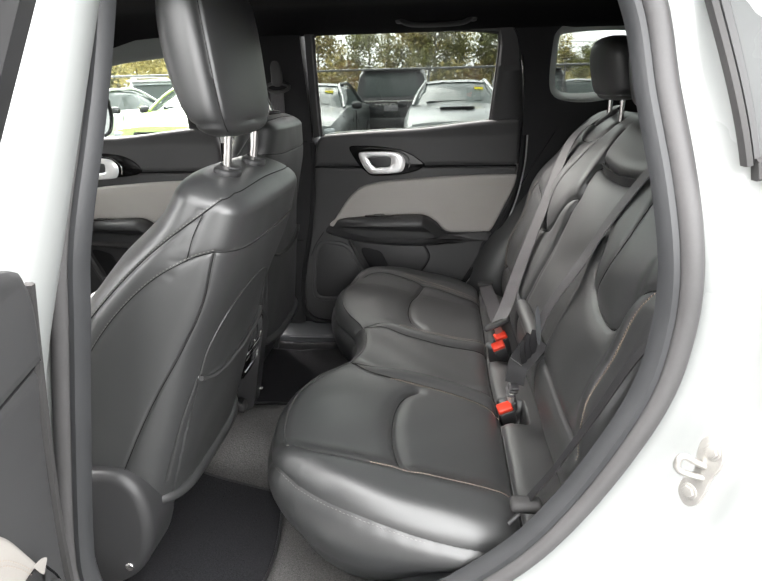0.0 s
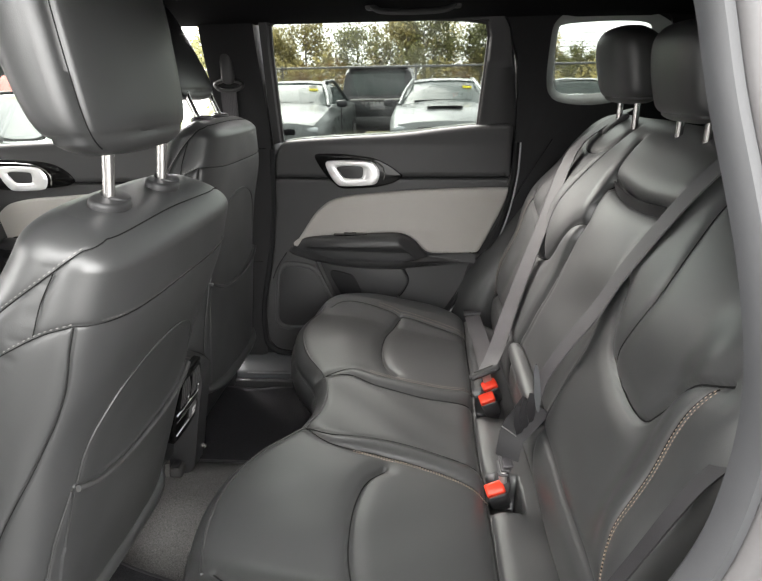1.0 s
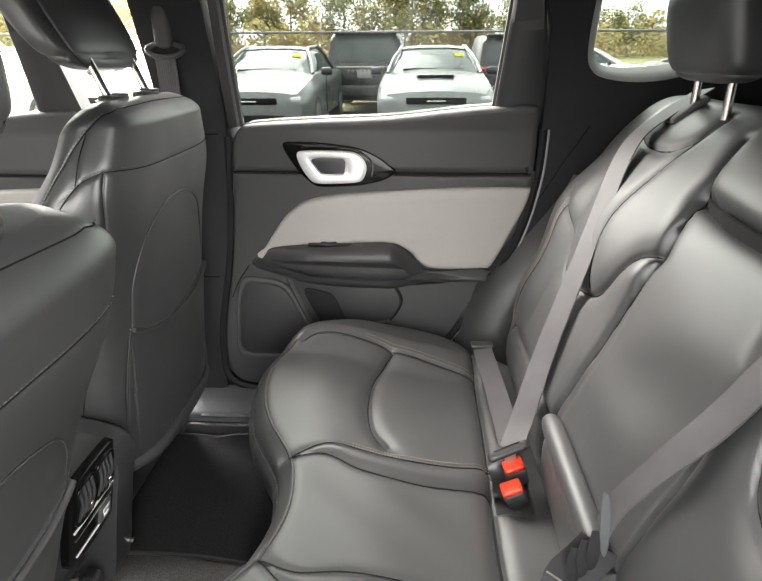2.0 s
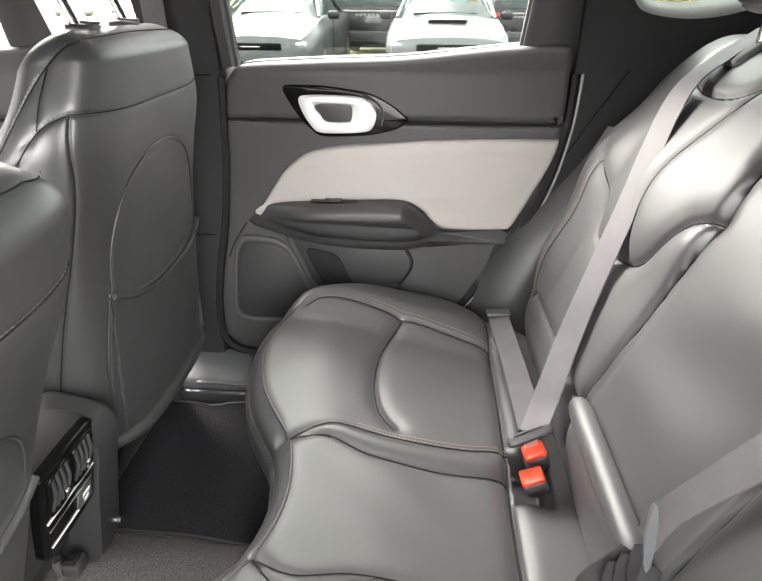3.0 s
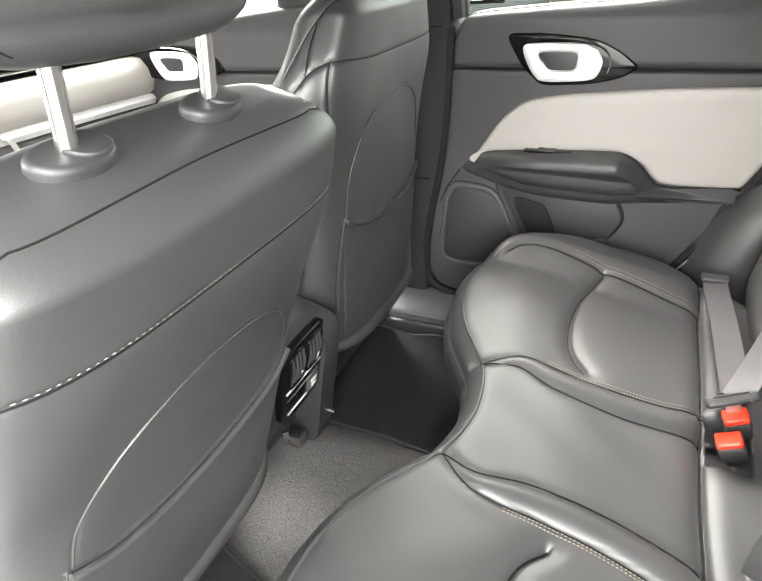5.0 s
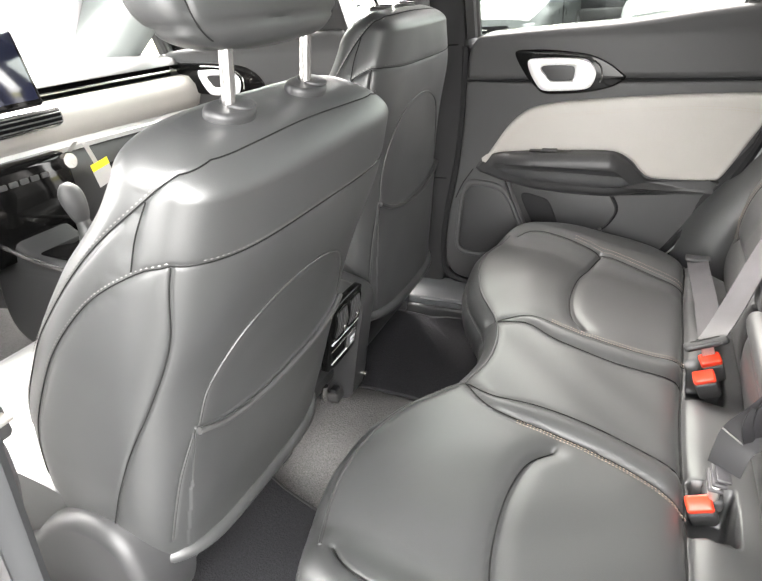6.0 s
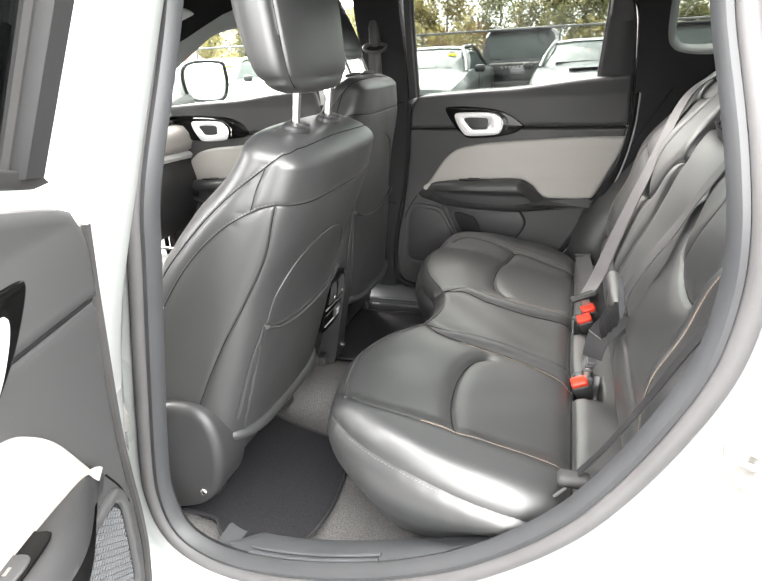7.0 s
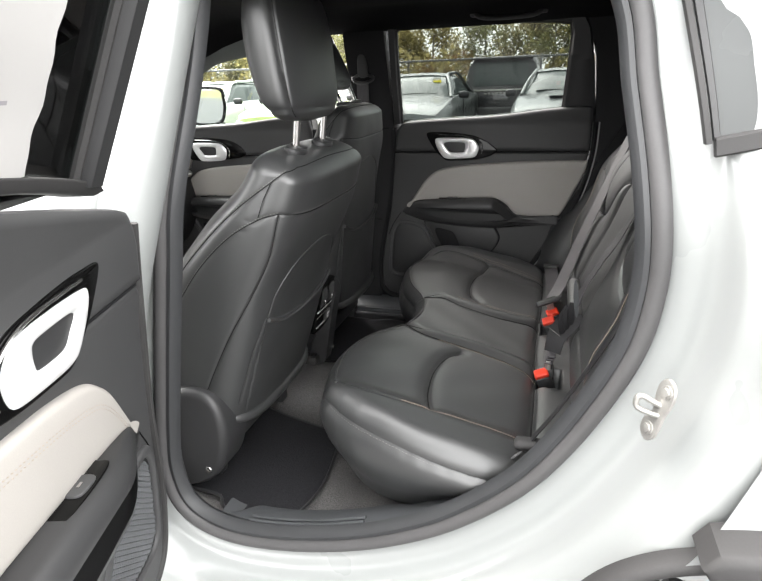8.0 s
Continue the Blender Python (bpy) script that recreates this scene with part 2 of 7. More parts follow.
class Geo:
    """Gathers vertices and faces of one mesh."""

    def __init__(self):
        self.v, self.f, self.n = [], [], 0

    def add(self, v, f):
        v = arr(v).reshape(-1, 3)
        self.v.append(v)
        self.f += [tuple(i + self.n for i in q) for q in f]
        self.n += len(v)
        return self

    def grid(self, P, cu=False, cv=False, keep=None):
        nu, nv = P.shape[:2]
        f = []
        for i in range(nu if cu else nu - 1):
            for j in range(nv if cv else nv - 1):
                if keep is None or keep[i, j]:
                    f.append((i * nv + j, i * nv + (j + 1) % nv, (i + 1) % nu * nv + (j + 1) % nv, (i + 1) % nu * nv + j))
        return self.add(P.reshape(-1, 3), f)

    def tube(self, pts, r, seg=8, closed=False, flat=1.0):
        p = arr(pts)
        n = len(p)
        t = np.roll(p, -1, 0) - np.roll(p, 1, 0) if closed else np.gradient(p, axis=0)
        t /= np.maximum(np.linalg.norm(t, axis=1), 1e-9)[:, None]
        ref = arr((0, 0, 1)) if abs(t[0, 2]) < 0.9 else arr((1, 0, 0))
        a = np.cross(t[0], ref)
        rr = np.broadcast_to(arr(r), (n,))
        rings = []
        for i in range(n):
            a = a - t[i] * (a @ t[i])
            a /= max(np.linalg.norm(a), 1e-9)
            b = np.cross(t[i], a)
            an = np.arange(seg) * 2 * np.pi / seg
            rings.append(p[i] + rr[i] * (np.cos(an)[:, None] * a + flat * np.sin(an)[:, None] * b))
        base = self.n
        self.grid(np.stack(rings), cu=closed, cv=True)
        if not closed:
            self.f += [tuple(base + k for k in range(seg)), tuple(base + (n - 1) * seg + k for k in reversed(range(seg)))]
        return self

    def prism(self, outline, depth, bevel=0.0, fn=same, w0=0.0, puff=0.0, steps=3):
        """An outline in (u, v) raised along w from w0, with a rounded front edge; fn takes (u, v, w) to the world."""
        o = arr(outline)
        d = np.roll(o, -1, 0) - np.roll(o, 1, 0)
        d /= np.maximum(np.linalg.norm(d, axis=1), 1e-9)[:, None]
        nor = np.stack([d[:, 1], -d[:, 0]], 1)
        area = np.sum(o[:, 0] * np.roll(o[:, 1], -1) - np.roll(o[:, 0], -1) * o[:, 1])
        if area < 0:
            nor = -nor
        rings = [np.column_stack([o, np.full(len(o), w0)]), np.column_stack([o, np.full(len(o), w0 + depth - bevel)])]
        if bevel:
            for k in range(1, steps + 1):
                a = k / steps * np.pi / 2
                rings.append(np.column_stack([o - nor * bevel * (1 - np.cos(a)), np.full(len(o), w0 + depth - bevel * (1 - np.sin(a)))]))
        if puff:
            c = o.mean(0)
            last = rings[-1]
            for s in (0.82, 0.6, 0.35):
                q = last.copy()
                q[:, :2] = c + (last[:, :2] - c) * s
                q[:, 2] += puff * (1 - s * s)
                rings.append(q)
        base = self.n
        n = len(o)
        self.grid(np.stack([fn(r) for r in rings]), cv=True)
        for k, r in ((0, rings[0]), (len(rings) - 1, rings[-1])):
            for t in tessellate_polygon([[Vector((a, b, 0)) for a, b in r[:, :2]]]):
                self.f.append(tuple(base + k * n + i for i in t))
        return self

    def ring(self, outer, inner, depth, fn=same, w0=0.0, round_=0.35):
        """A closed band between two outlines with the same number of points, with rounded edges."""
        o, i = arr(outer), arr(inner)
        prof = [(0, 0), (0, 1 - round_), (0.12, 1 - round_ * 0.3), (0.3, 1), (0.7, 1), (0.88, 1 - round_ * 0.3), (1, 1 - round_), (1, 0)]
        rings = [np.column_stack([o * (1 - a) + i * a, np.full(len(o), w0 + depth * h)]) for a, h in prof]
        return self.grid(np.stack([fn(r) for r in rings]), cu=True, cv=True)

    def box(self, c, size, bevel=0.0, fn=same):
        x, y, z = arr(size) / 2
        r = min(x, y) * 0.999
        b = min(bevel, r)
        if b:
            out = []
            for cx, cy, a0 in ((x - b, y - b, 0), (-x + b, y - b, 90), (-x + b, -y + b, 180), (x - b, -y + b, 270)):
                for a in (0, 30, 60, 90):
                    out.append((cx + b * math.cos(radians(a0 + a)), cy + b * math.sin(radians(a0 + a))))
        else:
            out = [(x, y), (-x, y), (-x, -y), (x, -y)]
        o = arr(out)
        bb = min(b, z * 0.9)
        lev = [(-z, bb), (-z + bb * 0.3, bb * 0.3), (-z + bb, 0), (z - bb, 0), (z - bb * 0.3, bb * 0.3), (z, bb)] if bb else [(-z, 0), (z, 0)]
        rings = []
        for zz, ins in lev:
            sc = np.stack([1 - ins / x * np.ones(len(o)), 1 - ins / y * np.ones(len(o))], 1)
            rings.append(fn(np.column_stack([o * sc, np.full(len(o), zz)]) + arr(c)))
        base, n = self.n, len(o)
        self.grid(np.stack(rings), cv=True)
        self.f += [tuple(base + k for k in reversed(range(n))), tuple(base + (len(rings) - 1) * n + k for k in range(n))]
        return self

    def band(self, pts, side, width, thick=0.0016, facing=None):
        """A flat strap along pts; side gives, at each point, the direction of its width, or facing the way its face looks."""
        p = arr(pts)
        t = np.gradient(p, axis=0)
        t /= np.linalg.norm(t, axis=1)[:, None]
        s = np.cross(t, np.broadcast_to(arr(facing), p.shape)) if facing is not None else np.broadcast_to(arr(side), p.shape).copy()
        s -= t * np.sum(s * t, 1)[:, None]
        s /= np.linalg.norm(s, axis=1)[:, None]
        nr = np.cross(t, s)
        w = np.broadcast_to(arr(width), (len(p),))[:, None] / 2
        cols = []
        ks = np.linspace(-1, 1, 37)
        for k in ks:
            rib = 0.42 * thick * (1 - 2 * abs(math.cos(k * 4.5 * math.pi)) ** 3)
            cols.append(p + s * w * k + nr * (thick / 2 + rib))
        for k in ks[::-1]:
            cols.append(p + s * w * k - nr * thick / 2)
        return self.grid(np.stack(cols, 1), cv=True)

    def stitches(self, pts, gap=0.006, length=0.0042, r=0.0007):
        p = arr(pts)
        s = np.concatenate([[0], np.cumsum(np.linalg.norm(np.diff(p, axis=0), axis=1))])
        for a in np.arange(0.001, s[-1] - length, gap):
            e = [arr([np.interp(a + d, s, p[:, k]) for k in range(3)]) for d in (0, length)]
            t = e[1] - e[0]
            t /= max(np.linalg.norm(t), 1e-9)
            x = np.cross(t, (0.31, 0.52, 0.79))
            x /= np.linalg.norm(x)
            y = np.cross(t, x)
            m = (e[0] + e[1]) / 2
            v = [e[0]] + [m + r * q for q in (x, y, -x, -y)] + [e[1]]
            self.add(v, [(0, 1, 2), (0, 2, 3), (0, 3, 4), (0, 4, 1), (5, 2, 1), (5, 3, 2), (5, 4, 3), (5, 1, 4)])
        return self

    def mesh(self, name):
        me = bpy.data.meshes.new(name)
        me.from_pydata(np.vstack(self.v).tolist(), [], self.f)
        return me


def part(name, geo, material, parent=None, label="", smooth=45, fix=True):
    """One mesh object, under a thing or a part."""
    me = geo.mesh(name) if hasattr(geo, "mesh") else geo
    if fix and len(me.polygons) < 60000:
        bm = bmesh.new()
        bm.from_mesh(me)
        bmesh.ops.recalc_face_normals(bm, faces=bm.faces)
        bm.to_mesh(me)
        bm.free()
    me.materials.append(material)
    me.shade_smooth()
    if smooth:
        me.set_sharp_from_angle(angle=radians(smooth))
    ob = new(name, me)
    if parent:
        ob.parent = parent
        ob.matrix_parent_inverse = BASE.get(parent.name, Matrix()).inverted()
    if label:
        ob["label"] = label
    return ob


BASE = {}


def thing(name, at, label, category, group="", kind=""):
    """An Empty at the base of a thing, to hold its parts; parts are given in world coordinates."""
    ob = new(name)
    ob.empty_display_size = 0.05
    ob.matrix_basis = Matrix.Translation(at)
    BASE[ob.name] = Matrix.Translation(at)
    return tagged(ob, label, category, group, kind)


def circle(cx, cy, r, n=24, a0=0, a1=360, rv=None):
    an = np.radians(np.linspace(a0, a1, n, endpoint=(a1 - a0) % 360 != 0))
    return np.column_stack([cx + r * np.cos(an), cy + (rv or r) * np.sin(an)])


# ---- the car's shell: near body side with the open rear doorway ----
def side_y(z):
    """How far out the doorway's seal lies at a height: upright below the belt, leaning in towards the roof."""
    return -0.70 + 0.115 * sm(z, 1.10, 1.52)


DOORWAY = spline([(-0.405, 1.455), (-0.425, 1.25), (-0.455, 1.07), (-0.495, 0.87), (-0.538, 0.64), (-0.545, 0.545), (-0.520, 0.468),
                  (-0.438, 0.431), (-0.306, 0.436), (-0.148, 0.474), (-0.013, 0.532), (0.082, 0.595), (0.168, 0.674), (0.231, 0.761),
                  (0.286, 0.863), (0.322, 0.953), (0.335, 1.035), (0.334, 1.11), (0.320, 1.215), (0.300, 1.325), (0.282, 1.43),
                  (0.235, 1.515), (0.13, 1.55), (-0.10, 1.555), (-0.30, 1.545), (-0.385, 1.515)], 220, closed=True)
_d = np.roll(DOORWAY, -1, 0) - np.roll(DOORWAY, 1, 0)
_d /= np.linalg.norm(_d, axis=1)[:, None]
DOOR_N = np.stack([_d[:, 1], -_d[:, 0]], 1)
if np.mean(np.sum(DOOR_N * (DOORWAY - DOORWAY.mean(0)), 1)) < 0:
    DOOR_N = -DOOR_N


def doorway_ring(off, out, squash=True):
    """The doorway's outline widened by off and moved out of the car by out."""
    p = DOORWAY + DOOR_N * off
    k = 1 - 0.68 * sm(DOORWAY[:, 1], 1.02, 1.25) if squash else 1.0
    y = side_y(DOORWAY[:, 1]) - out * k
    return np.column_stack([p[:, 0], y, p[:, 1]])


car = thing("car_body", (0, 0, 0.30), "white compact crossover body seen through its open rear doorway", "car body", kind="structure")
g = Geo().grid(np.stack([doorway_ring(o, w, False) for o, w in
                         ((0.030, -0.03), (0.004, -0.026), (-0.004, -0.015), (-0.001, 0.001), (0.007, 0.009), (0.015, 0.008), (0.018, -0.003))]), cv=True)
part("edge_trim", g, EDGETRIM, car, "dark blue-grey trim along the doorway edge")
g = Geo().grid(np.stack([doorway_ring(o, w, False) for o, w in
                         ((0.015, -0.006), (0.0165, 0.009), (0.022, 0.016), (0.030, 0.0185), (0.038, 0.016), (0.044, 0.008), (0.046, -0.004), (0.044, -0.03))]), cv=True)
part("door_seal", g, SEALGREY, car, "smooth grey rubber door seal")
jamb = np.stack([doorway_ring(o, w) for o, w in
                         ((0.040, -0.012), (0.052, 0.006), (0.075, 0.010), (0.092, 0.018), (0.104, 0.036), (0.112, 0.062), (0.118, 0.085),
                          (0.126, 0.100), (0.140, 0.108), (0.150, 0.120), (0.156, 0.142), (0.166, 0.155), (0.185, 0.160), (0.20, 0.158), (0.26, 0.145))])
arch_cut = (np.abs((jamb[..., 0] - 0.64) / 0.402) ** 3 + np.abs((jamb[..., 2] - 0.30) / 0.428) ** 3) > 0.80
arch_cut[:9] = True
g = Geo().grid(jamb, cv=True, keep=arch_cut)
part("door_jamb", g, WHITE, car, "white painted door jamb", smooth=60)

# rear quarter: skin with the wheel arch cut out
WHEEL = arr((0.64, 0.30))


def arch_r(x, z, a=0.402, b=0.428, n=3.0):
    """How far a point lies out from the squarish wheel arch: 1 on its edge."""
    return (np.abs((x - WHEEL[0]) / a) ** n + np.abs((z - WHEEL[1]) / b) ** n) ** (1 / n)


def arch_line(k, n=70, a0=-5, a1=185):
    """The wheel arch's edge, widened by k metres."""
    t = np.radians(np.linspace(a0, a1, n))
    d = np.column_stack([np.cos(t), np.sin(t)])
    r = 1 / (np.abs(d[:, 0] / 0.402) ** 3 + np.abs(d[:, 1] / 0.428) ** 3) ** (1 / 3)
    return WHEEL + d * (r + k)[:, None]


def quarter_y(x, z):
    y = -0.862 - 0.012 * np.sin(np.clip((z - 0.45) / 0.5, 0, 1) * np.pi) + 0.155 * sm(z, 1.00, 1.24) + 0.14 * sm(z, 1.22, 1.62)
    y = y + 0.016 * np.exp(-((z - 1.02) / 0.03) ** 2) * 0
    flare = np.exp(-((arch_r(x, z) - 1.06) / 0.16) ** 2)
    return y - 0.018 * flare


edge = DOORWAY + DOOR_N * 0.182
pick = [i for i in range(220) if edge[i, 0] > -0.02 and edge[i, 1] < 1.50]
edge = edge[pick]
edge = edge[np.argsort(edge[:, 1])]
edge = edge[edge[:, 1] > 0.40]
zs = np.linspace(0.30, 1.60, 90)
xe = np.interp(zs, edge[:, 1], edge[:, 0])
us = np.linspace(0, 1, 90) ** 1.3
X = xe[:, None] * (1 - us) + 1.40 * us
Zq = np.repeat(zs[:, None], 90, 1)
rad = arch_r(X, Zq)
inside = rad < 1.0
f_ = np.where(inside, 1.0 / np.maximum(rad, 1e-6), 1.0)
X2, Z2 = WHEEL[0] + (X - WHEEL[0]) * f_, WHEEL[1] + (Zq - WHEEL[1]) * f_
Yq = quarter_y(X2, Z2)
Pq = np.stack([X2, Yq, Z2], 2)
keep = ~(inside[:-1, :-1] & inside[1:, :-1] & inside[:-1, 1:] & inside[1:, 1:])
qwin = (X2 > 0.44) & (X2 < 0.94) & (Z2 > 1.30) & (Z2 < 1.48)
keep &= ~(qwin[:-1, :-1] & qwin[1:, :-1] & qwin[:-1, 1:] & qwin[1:, 1:])
part("quarter_panel", Geo().grid(Pq, keep=keep), WHITE, car, smooth=60)
al = lambda k, y, **kw: np.insert(arch_line(k, **kw), 1, y, axis=1)
part("wheel_arch_lip", Geo().grid(np.stack([al(k, y, a0=116, a1=196) for k, y in ((0.014, -0.86), (0.015, -0.886), (0.011, -0.893), (0.003, -0.896), (-0.004, -0.893), (-0.007, -0.886), (-0.006, -0.865))])), RUBBER, car, "dark grey plastic wheel arch lip")
part("arch_clip", Geo().box((0.418, -0.902, 0.695), (0.012, 0.004, 0.006), 0.001), HARD, car)
clad = np.vstack([arch_line(-0.020, 40, -8, 115), arch_line(0.045, 1, 116, 116), arch_line(0.066, 40, 113, -8)])
part("wheel_arch_cladding", Geo().prism(clad, 0.070, 0.014, lambda p: np.column_stack([arr(p)[:, 0], -0.872 - arr(p)[:, 2], arr(p)[:, 1]])), RUBBER, car, "dark grey plastic wheel arch cladding", smooth=35)
part("wheel_housing", Geo().grid(np.stack([al(0.0, -0.84, a0=-20, a1=112), al(0.0, -0.60, a0=-20, a1=112)])), LINER, car)
# front part of the near side, behind the open door
xs = np.linspace(-0.585, -1.75, 30)
zz = np.linspace(0.28, 1.16, 30)
part("front_door_skin", Geo().grid(np.stack([np.column_stack([xs - 0.10 * (z - 0.9) * 0 + 0.14 * (z - 0.6) * (xs > -0.7), np.full(30, float(quarter_y(-3, z)) + 0.004), np.full(30, z)]) for z in zz])), WHITE, car)
g = Geo().tube(spline([(-0.62, -0.80, 0.40), (-0.60, -0.79, 0.65), (-0.55, -0.78, 0.95), (-0.50, -0.72, 1.20), (-0.47, -0.66, 1.38), (-0.45, -0.60, 1.53)], 30), 0.055, 10)
part("b_pillar", g, WHITE, car)
# quarter window of the near side: division bar, frame, sill moulding


def on_quarter(p):
    p = arr(p)
    return np.column_stack([p[:, 0], quarter_y(p[:, 0], p[:, 1]) - p[:, 2] - 0.002, p[:, 1]])


def strip(a, b, c, d, w, n=24):
    """A moulding between the lines a-b and c-d on the quarter, standing w proud."""
    k = np.linspace(0, 1, n)[:, None]
    e0, e1 = arr(a) * (1 - k) + arr(b) * k, arr(c) * (1 - k) + arr(d) * k
    rows = [on_quarter(np.column_stack([e0 * (1 - q) + e1 * q, np.full(n, h * w)])) for q, h in ((0, -0.5), (0, 0.6), (0.12, 1), (0.88, 1), (1, 0.6), (1, -0.5))]
    g = Geo().grid(np.stack(rows), cu=True)
    g.f += [tuple(r * n for r in range(6)), tuple(r * n + n - 1 for r in reversed(range(6)))]
    return g


part("quarter_window_trim", strip((0.398, 1.250), (0.340, 1.535), (0.4065, 1.252), (0.3515, 1.535), 0.010), RUBBER, car, "dark grey window edge moulding")
part("quarter_window_frame", strip((0.408, 1.254), (0.354, 1.535), (0.416, 1.258), (0.368, 1.535), 0.005), HARD, car, "black window frame")
part("quarter_belt_trim", strip((0.4125, 1.2335), (0.97, 1.345), (0.409, 1.259), (0.97, 1.370), 0.012), RUBBER, car, "dark grey window sill moulding")
qg = arr([(0.413, 1.256), (0.96, 1.366), (0.93, 1.515), (0.364, 1.532)])
fine = lambda o, n=40: np.vstack([np.linspace(o[i], o[(i + 1) % len(o)], n, endpoint=False) for i in range(len(o))])
part("quarter_glass", Geo().prism(fine(qg), 0.004, 0, on_quarter, -0.003), surface("grey_reflecting_glass", (0.060, 0.063, 0.063), 0.25, vary=0.05, bump=0, spec=0.25), car, "pale grey tinted quarter glass")

# door striker on the rear jamb
striker = thing("door_striker", (0.372, -0.80, 0.90), "bright zinc steel door striker bolted to the white jamb", "door striker")
sfn = mapping(pose(0.3735, -0.795, 0.893, 0, 0, 0) @ Matrix(((0.55, 0.20, -0.81, 0), (-0.83, 0.12, -0.55, 0), (0.0, 0.97, 0.20, 0), (0, 0, 0, 1))))
st_out = spline([(0.002, 0.050), (0.017, 0.040), (0.020, 0.018), (0.014, -0.004), (0.013, -0.022), (0.008, -0.042), (-0.004, -0.050), (-0.017, -0.040), (-0.018, -0.022), (-0.008, -0.004), (-0.012, 0.022), (-0.010, 0.040)], 48, True)
part("plate", Geo().prism(st_out, 0.004, 0.0015, sfn), STEEL, striker)
part("loop", Geo().tube(sfn(spline([(0.002, 0.008, 0.002), (-0.006, 0.012, 0.014), (-0.012, 0.016, 0.024), (-0.016, 0.013, 0.029), (-0.016, 0.001, 0.028), (-0.012, -0.004, 0.023), (-0.004, -0.006, 0.013), (0.004, -0.007, 0.002)], 40)), 0.0042, 10), STEEL, striker)
for u, v in ((0.005, 0.030), (-0.005, -0.031)):
    part("bolt", Geo().prism(circle(u, v, 0.0075, 6), 0.004, 0.001, sfn, 0.004).prism(circle(u, v, 0.0105, 20), 0.0015, 0.0005, sfn, 0.004), STEEL, striker)

# check strap of the open door
strap = thing("door_check_strap", (-0.60, -0.84, 0.69), "steel door check strap at the front jamb", "door check")
part("arm", Geo().band(spline([(-0.55, -0.74, 0.78), (-0.585, -0.82, 0.765), (-0.60, -0.90, 0.75)], 12), (0, 0, 1), 0.022, 0.006), STEEL, strap)
part("bracket", Geo().box((-0.548, -0.762, 0.78), (0.03, 0.02, 0.055), 0.005), STEEL, strap)

# rear wheel
tp = [(0.22, -0.70), (0.30, -0.675), (0.335, -0.69), (0.345, -0.72), (0.345, -0.80), (0.335, -0.835), (0.30, -0.85), (0.22, -0.83)]
a_ = np.linspace(0, 2 * np.pi, 96, endpoint=False)
wheel = part("tyre", Geo().grid(np.stack([np.column_stack([WHEEL[0] + r * np.cos(a_), np.full(96, y), 0.345 + r * np.sin(a_)]) for r, y in tp]), cv=True), TYRE, car, "black tyre")
g = Geo()
for k in range(72):
    a = k * 2 * math.pi / 72
    for side, yy in ((1, -0.735), (-1, -0.79)):
        rot = Matrix.Translation((WHEEL[0], 0, 0.345)) @ Matrix.Rotation(-a, 4, "Y") @ Matrix.Translation((0.347, yy, 0)) @ Matrix.Rotation(radians(28 * side), 4, "X")
        g.box((0, 0, 0), (0.012, 0.045, 0.018), 0.002, mapping(rot))
part("tread", g, TYRE, wheel)
part("rim", Geo().grid(np.stack([np.column_stack([WHEEL[0] + r * np.cos(a_), np.full(96, y), 0.345 + r * np.sin(a_)]) for r, y in ((0.225, -0.83), (0.20, -0.82), (0.06, -0.80), (0.001, -0.80))]), cv=True), ALLOY, wheel)

# ---- inside shell ----
floor = thing("floor", (0, 0, 0.36), "grey carpeted car floor with a raised centre tunnel", "floor", kind="structure")
fy = np.linspace(-0.70, 0.70, 120)
fx = np.linspace(-2.0, 0.35, 100)
FZ = 0.385 + 0.050 * np.exp(-(np.abs(fy) / 0.13) ** 4)[None, :] + 0.02 * sm(np.abs(fy), 0.64, 0.70)[None, :] + 0.05 * sm(fx, -0.30, 0.05)[:, None]
FZ = FZ + 0.004 * np.sin(fx[:, None] * 31 + fy[None, :] * 17)
part("carpet", Geo().grid(np.dstack([np.repeat(fx[:, None], 120, 1), np.repeat(fy[None, :], 100, 0), FZ])), CARPET, floor)

# sill cover plate with ribs, under the doorway
sc = np.stack([doorway_ring(o, w, False) for o, w in ((0.034, -0.03), (0.030, -0.05), (0.028, -0.09), (0.05, -0.12))])
part("sill_cover", Geo().grid(sc, cv=True, keep=np.broadcast_to((DOORWAY[:, 1] < 0.60) & (DOORWAY[:, 0] > -0.48), (4, 220))), VINYL, car, "dark grey vinyl sill and pillar cover")
low = DOORWAY[(DOORWAY[:, 1] < 0.62)]
low = low[np.argsort(low[:, 0])]
sx = np.linspace(-0.46, 0.04, 80)
sz = np.interp(sx, low[:, 0], low[:, 1])
fade = sm(0.04 - sx, 0.0, 0.14) * sm(sx + 0.46, 0.0, 0.06)
sp = np.stack([np.column_stack([sx, np.full(80, -0.60) * fade + (1 - fade) * -0.66 + (y + 0.60) * fade, sz + dz * fade - 0.012]) for y, dz in ((-0.585, -0.06), (-0.592, -0.022), (-0.612, -0.004), (-0.65, 0.006), (-0.685, 0.010), (-0.697, 0.006))])
part("sill_step", Geo().grid(sp), VINYL, car, "dark grey moulded door sill step")
seg = (sx > -0.40) & (sx < -0.12)
